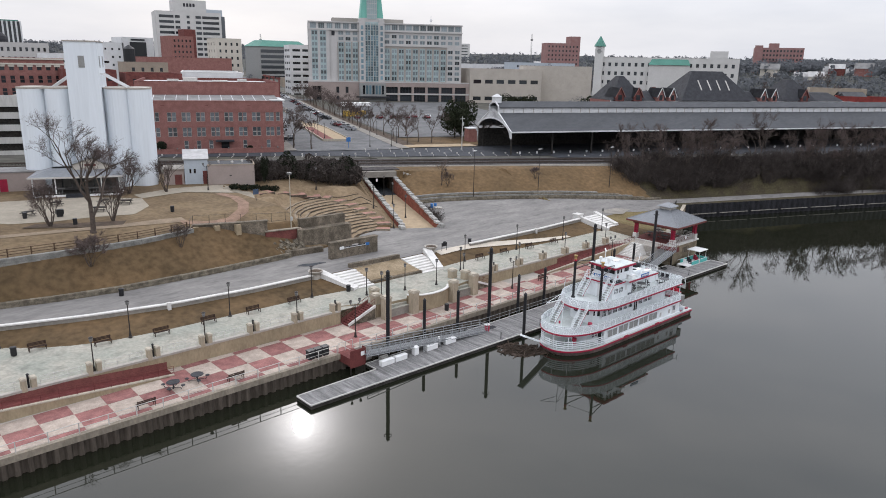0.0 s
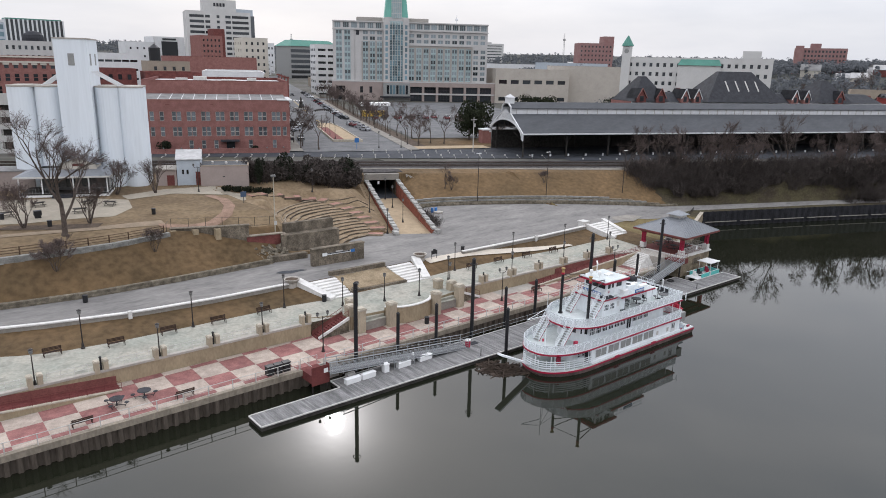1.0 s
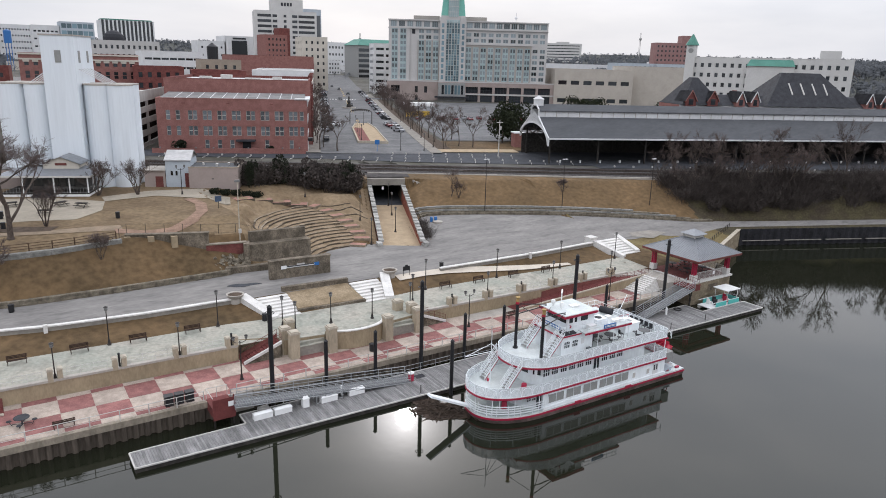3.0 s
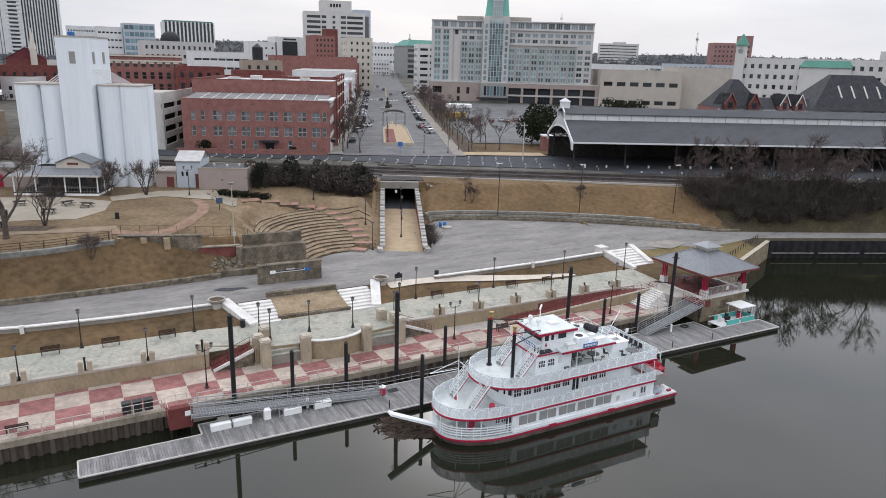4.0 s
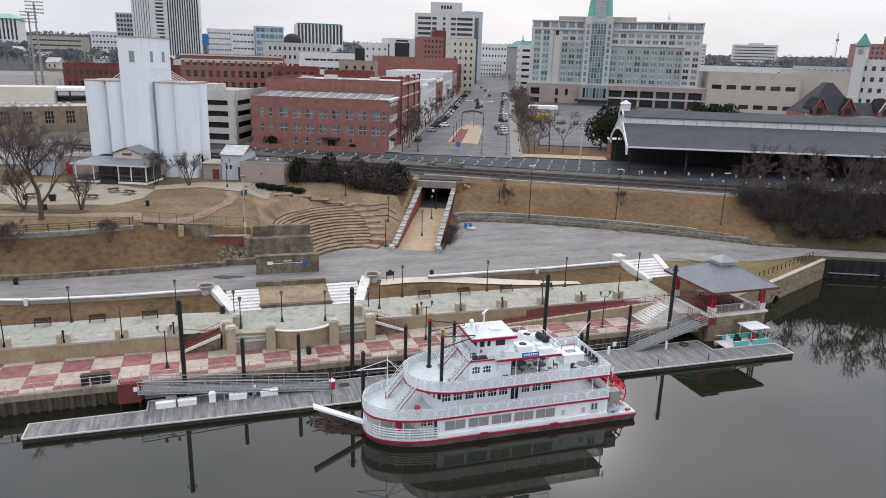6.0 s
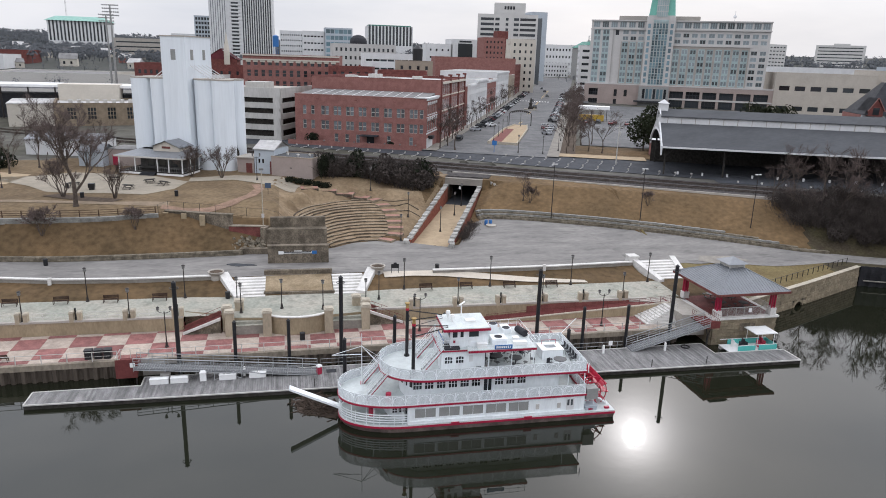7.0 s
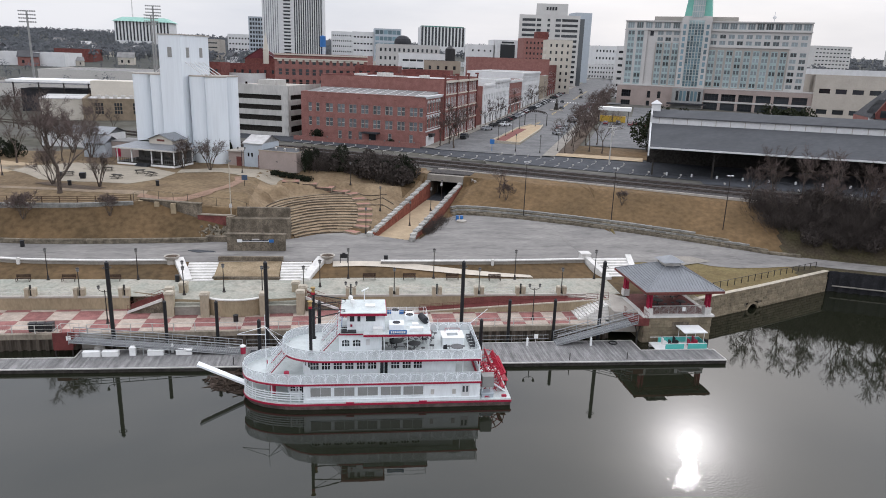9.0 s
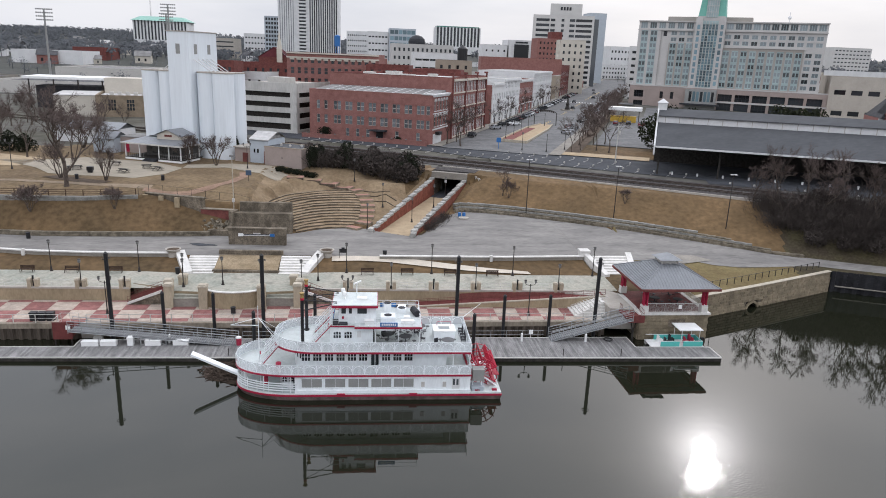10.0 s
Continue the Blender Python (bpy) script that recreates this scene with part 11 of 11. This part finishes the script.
t = thing("grandstand", "ball park grandstand with a long white roof", "grandstand", pose(-40, 242, 11, 0, 0, 3))
part("roof", Shape().box(0, 62, 0, 16, 10.4, 11.2), WHITEPAINT, t, "long white flat roof")
part("stand", Shape().box(3, 60, 4, 16, 0, 8.0), SLATE, t)
part("back_wall", Shape().box(28, 46, -4, 6, 0, 11.6), STUCCO_CREAM, t)
for i in range(8):
    part("post", Shape().rod((2 + i * 8, 1, 0), (2 + i * 8, 1, 10.5), 0.25, n=6), IRON, t)
tower("warehouse", "long low hall with a dark grey roof behind the ball park", -100, -20, 420, 12, 20, 60, RAILGREY, 0, 0, 0, 0, roof=ROOFGREY)
tower("warehouse", "low white sheds beyond the ball park", -205, -150, 600, 13, 27, 40, STUCCO_WHITE, 0, 0, 0, 0, roof=ROOFPALE)
tower("warehouse", "hall with a dark red roof among trees", -195, -165, 700, 13, 30, 40, BRICK_DARK, 0, 0, 0, 0, roof=WINEROOF)


tower("warehouse", "long low hall with a wide dark grey roof", -80, 12, 305, 12, 17.5, 46, RAILGREY, 0, 0, 0, 0, roof=ROOFDIM)
tower("warehouse", "low storage hall with a grey roof", -190, -95, 330, 12, 17.0, 40, PAVING, 0, 0, 0, 0, roof=ROOFDIM)


def stadium_light(x, y, h):
    t = thing("stadium_light", "tall grey stadium light mast with lamp racks", "light mast", pose(x, y, 12), "stadium lights")
    part("mast", Shape().rod((0, 0, 0), (0, 0, h), 0.6, 0.35, n=8), SCREEN, t)
    for j in range(4):
        rack = Shape().box(-3.6, 3.6, -0.1, 0.1, 0, 0.2)
        for i in range(8):
            rack.box(-3.5 + i * 0.95, -2.9 + i * 0.95, -0.4, -0.1, -0.15, 0.45)
        part("lamp_rack", rack, SCREEN, t, m=pose(0, 0, h - 4.8 + j * 1.55))


stadium_light(-19.6, 360.8, 42)
stadium_light(-27.8, 388.6, 38.7)
stadium_light(-66.0, 330, 36)
for x, y, h in ((357, 655, 46), (668, 565, 58), (-300, 1350, 120)):
    t = thing("radio_mast", "thin lattice radio mast on the skyline", "mast", pose(x, y, 14))
    for a in range(3):
        part("leg", Shape().rod((1.6 * math.cos(a * 2.1), 1.6 * math.sin(a * 2.1), 0), (0.5 * math.cos(a * 2.1), 0.5 * math.sin(a * 2.1), h), 0.16, n=4), SCREEN, t)
    part("bracing", Shape().lathe(0, 0, [(1.4, h * 0.86), (1.6, h * 0.88), (1.4, h * 0.9)], 6), SCREEN, t)

# filler blocks of the old town, low roofs between the named buildings
rng = random.Random(77)
walls = (BRICK, BRICK_DARK, STUCCO_WHITE, STUCCO_TAN, STUCCO_CREAM, RAILGREY)
roofs = (ROOFGREY, ROOFPALE, ROOFGREY, SLATE)
count = 0
for u0 in range(-260, 620, 34):
    for v0 in range(150, 760, 38):
        x, y = town(u0 + rng.uniform(-5, 5), v0 + rng.uniform(-6, 6))
        if -6 < u0 < 46 and v0 < 620 or -48 < u0 < 46 and v0 < 345 or 20 < u0 < 150 and v0 < 330 or y < 250 or rng.random() < 0.5:
            continue
        if x < 30 and y < 290 or 40 < x < 95 and y < 345 or -45 < x < 30 and y < 262:
            continue
        if x > 240 and y < 420:
            continue
        w, d, h = rng.uniform(12, 24), rng.uniform(12, 22), rng.uniform(5, 11)
        z = land(x, y) - 0.5
        k = rng.randrange(6)
        n = int(w / 5.4)
        count += 1
        if count % 10 == 9:
            continue
        low_building("low town building with a flat roof among others", pose(x, y, z, 0, 0, -23.5), w, d, h, walls[k], roofs[rng.randrange(4)], () if v0 > 430 else grid_openings(0.8, w - 0.8, n, 1.2, 3.4, int((h - 1.5) / 3.3), 1.5, 1.8))


# small pitched houses on the far slopes
def house(x, y, s, wall, roof, turn):
    h = thing("house", "small pitched-roof house on the far slope", "house", pose(x, y, land(x, y) - 0.3, 0, 0, turn) @ Matrix.Diagonal((s, s, s, 1)), "far houses")
    part("wall", Shape().box(-5, 5, -4, 4, 0, 5), wall, h)
    sh = Shape()
    sh.face([(-5.4, -4.5, 4.8), (5.4, -4.5, 4.8), (5.4, 0, 8.2), (-5.4, 0, 8.2)])
    sh.face([(5.4, 4.5, 4.8), (-5.4, 4.5, 4.8), (-5.4, 0, 8.2), (5.4, 0, 8.2)])
    sh.face([(-5, -4, 5), (-5, 0, 8.0), (-5, 4, 5)])
    sh.face([(5, -4, 5), (5, 4, 5), (5, 0, 8.0)])
    part("roof", sh, roof, h)
    for xx in (-3, 1) if math.hypot(x, y) < 700 else ():
        part("window", Shape().box(xx, xx + 1.2, -4.06, -4, 1.5, 3.3), GLASSDARK, h)


for i in range(52):
    a = rng.uniform(8, 118)
    d = rng.uniform(420, 1300)
    x, y = 60 + d * math.cos(radians(a)), 20 + d * math.sin(radians(a))
    if 52 < a < 96 and d < 1000:
        continue
    house(x, y, rng.uniform(0.9, 1.5), rng.choice((STUCCO_WHITE, STUCCO_CREAM, BRICK_DARK, BRICK)), rng.choice((SLATE, ROOFGREY, ROOFPALE, ROOFDIM)), rng.uniform(-60, 30))


for x, y, s, wall, roof, turn in ((735, 306, 1.7, STUCCO_CREAM, ROOFGREY, -70), (812, 276, 1.5, STUCCO_WHITE, ROOFGREY, 15), (822, 258, 1.3, STUCCO_WHITE, SLATE, 22), (790, 262, 1.4, BRICK_DARK, ROOFPALE, -70), (800, 240, 1.6, BRICK, ROOFGREY, -72), (705, 250, 1.4, STUCCO_CREAM, ROOFPALE, -68)):
    house(x, y, s, wall, roof, turn)
for i in range(34):
    a, d = rng.uniform(92, 124), rng.uniform(620, 1500)
    x, y = 60 + d * math.cos(radians(a)), 20 + d * math.sin(radians(a))
    house(x, y, rng.uniform(0.9, 1.6), rng.choice((STUCCO_WHITE, STUCCO_WHITE, STUCCO_CREAM, BRICK)), rng.choice((SLATE, ROOFGREY, ROOFPALE, ROOFDIM)), rng.uniform(-60, 30))


# far woods: thousands of ragged crowns over the slopes
def woods(name, n, a0, a1, d0, d1, size, seed, keep=lambda a, d: True, leaves=22, leaf=1.0):
    rng = random.Random(seed)
    sh = Shape()
    for i in range(n):
        a, d = rng.uniform(a0, a1), d0 + (d1 - d0) * rng.random() ** 0.8
        if not keep(a, d):
            continue
        x, y = 60 + d * math.cos(radians(a)), 20 + d * math.sin(radians(a))
        z = land(x, y) + 3.0 * noise.noise(Vector((x * 0.006, y * 0.006, 8.1)))
        h = rng.uniform(7, 12) * size * (1.12 if noise.noise(Vector((x * 0.012, y * 0.012, 1.7))) > 0.05 else 0.9)
        rx, rz = rng.uniform(3.4, 5.4) * size, h * 0.42
        for k in range(leaves):
            v = Vector((rng.gauss(0, 1), rng.gauss(0, 1), rng.gauss(0, 1))).normalized() * rng.random() ** 0.4
            c = Vector((x + v.x * rx, y + v.y * rx, z + h * 0.62 + v.z * rz))
            out = (v + Vector((rng.gauss(0, 0.22), rng.gauss(0, 0.22), 0.3 + rng.gauss(0, 0.15)))).normalized()
            e = out.to_track_quat("Z", "Y").to_matrix()
            w = rng.uniform(0.5, 1.15) * size * leaf
            sh.face([c + e @ Vector((-w, -w * 0.7, 0)), c + e @ Vector((w, -w * 0.5, 0)), c + e @ Vector((w * 0.5, w, 0)), c + e @ Vector((-w * 0.8, w * 0.6, 0))])
        sh.rod((x, y, z - 1), (x, y, z + h * 0.6), 0.35 * size, n=3, caps=False)
    return solid(name, sh, FARTREE_I, "winter woods on the far slopes, haze in their blue-grey colour", "woods", kind="stuff")


# the pale blue-grey crown colour carries the haze of distance
FARTREE_I = material("hazed_wood_crowns", (0.165, 0.170, 0.182), 0.95, vary=0.2, scale=0.02, color2=(0.120, 0.128, 0.132), per_island=0.05)
# thin bare crowns let part of the light through, in the same hazy tint
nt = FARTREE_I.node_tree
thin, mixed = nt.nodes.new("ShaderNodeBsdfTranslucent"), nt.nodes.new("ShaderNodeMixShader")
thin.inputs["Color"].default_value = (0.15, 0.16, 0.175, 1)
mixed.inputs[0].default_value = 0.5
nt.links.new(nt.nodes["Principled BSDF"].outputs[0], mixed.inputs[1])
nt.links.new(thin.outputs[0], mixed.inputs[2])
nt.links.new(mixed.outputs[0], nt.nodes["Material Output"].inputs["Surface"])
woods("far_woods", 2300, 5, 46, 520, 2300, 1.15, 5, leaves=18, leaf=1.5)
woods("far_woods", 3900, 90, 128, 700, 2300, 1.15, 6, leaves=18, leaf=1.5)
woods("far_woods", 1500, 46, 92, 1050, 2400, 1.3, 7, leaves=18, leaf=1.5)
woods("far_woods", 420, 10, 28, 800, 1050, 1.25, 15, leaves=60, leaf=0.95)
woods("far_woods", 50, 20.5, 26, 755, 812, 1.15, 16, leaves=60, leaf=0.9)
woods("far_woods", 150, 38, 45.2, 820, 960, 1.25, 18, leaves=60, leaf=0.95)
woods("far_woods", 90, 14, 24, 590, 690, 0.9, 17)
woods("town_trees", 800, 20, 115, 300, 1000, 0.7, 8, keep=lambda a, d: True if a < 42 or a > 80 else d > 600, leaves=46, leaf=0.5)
for i in range(18):
    a, d = rng.uniform(16, 41), rng.uniform(470, 720)
    x, y = 60 + d * math.cos(radians(a)), 20 + d * math.sin(radians(a))
    plant("tree", BANKTREE[i % 3], x, y, land(x, y), rng.uniform(1.2, 1.9), rng.uniform(0, 360), "tall bare tree on the far slope", "far bare trees")

# ---- stone blocks of the river wall ----
rng = random.Random(19)
run = [0.0]
for a, b in zip(RW, RW[1:]):
    run.append(run[-1] + math.hypot(b[0] - a[0], b[1] - a[1]))
block_meshes = {}


def wall_point(s):
    return float(np.interp(s, run, [q[0] for q in RW])), float(np.interp(s, run, [q[1] for q in RW]))


def block_mesh(w, v):
    """A quarry-faced block: a bulging front with a chamfered edge."""
    if (w, v) not in block_meshes:
        r = random.Random(v)
        h, c = 0.425, 0.035
        sh = Shape()
        front = [(0, 0.04, 0), (w, 0.04, 0), (w, 0.04, h), (0, 0.04, h)]
        inner = [(c, -r.uniform(0.0, 0.04), c), (w - c, -r.uniform(0.0, 0.04), c), (w - c, -r.uniform(0.0, 0.04), h - c), (c, -r.uniform(0.0, 0.04), h - c)]
        back = [(x, 0.22, z) for x, y, z in front]
        sh.v = front + inner + back
        sh.f = [(4, 5, 6), (4, 6, 7)] + [(i, (i + 1) % 4, 4 + (i + 1) % 4, 4 + i) for i in range(4)] + [(8 + i, 8 + (i + 1) % 4, (i + 1) % 4, i) for i in range(4)]
        sh.k = [0] * len(sh.f)
        block_meshes[w, v] = sh.mesh("stone_block", STONEBLOCK)
    return block_meshes[w, v]


GAP = (run[2] - 0.05, run[3] + 0.05)
for c in range(8):
    z = -0.06 + c * 0.435
    s = 0.15 if c % 2 else 0.0
    while s < run[-1] - 0.5:
        w = rng.choice((0.9, 1.2, 1.35, 1.5))
        w = round(min(w, run[-1] - s), 2)
        x, y = wall_point(s)
        x2, y2 = wall_point(s + w)
        if not (z < 1.05 and s + w > GAP[0] + 0.2 and s < GAP[1] - 0.2):
            part("stone_block", block_mesh(round(w - 0.025, 3), rng.randrange(4)), None, stone_wall, m=pose(x, y, z, 0, 0, math.degrees(math.atan2(y2 - y, x2 - x))))
        s += w
cx, cy = wall_point((GAP[0] + GAP[1]) / 2)
turn = math.degrees(math.atan2(RW[3][1] - RW[2][1], RW[3][0] - RW[2][0]))
voussoir = Shape().prism([(-0.24, -0.07), (0.24, -0.07), (0.24, 0.2), (-0.24, 0.2)], 0, 0.34).mesh("arch_stone", STONEBLOCK)
for i in range(9):
    a = math.pi * (i + 0.5) / 9
    part("arch_stone", voussoir, None, stone_wall, m=pose(cx, cy, -0.2, 0, 0, turn) @ Matrix.Rotation(math.pi / 2 - a, 4, "Y") @ Matrix.Translation((0, 0, 1.12)))
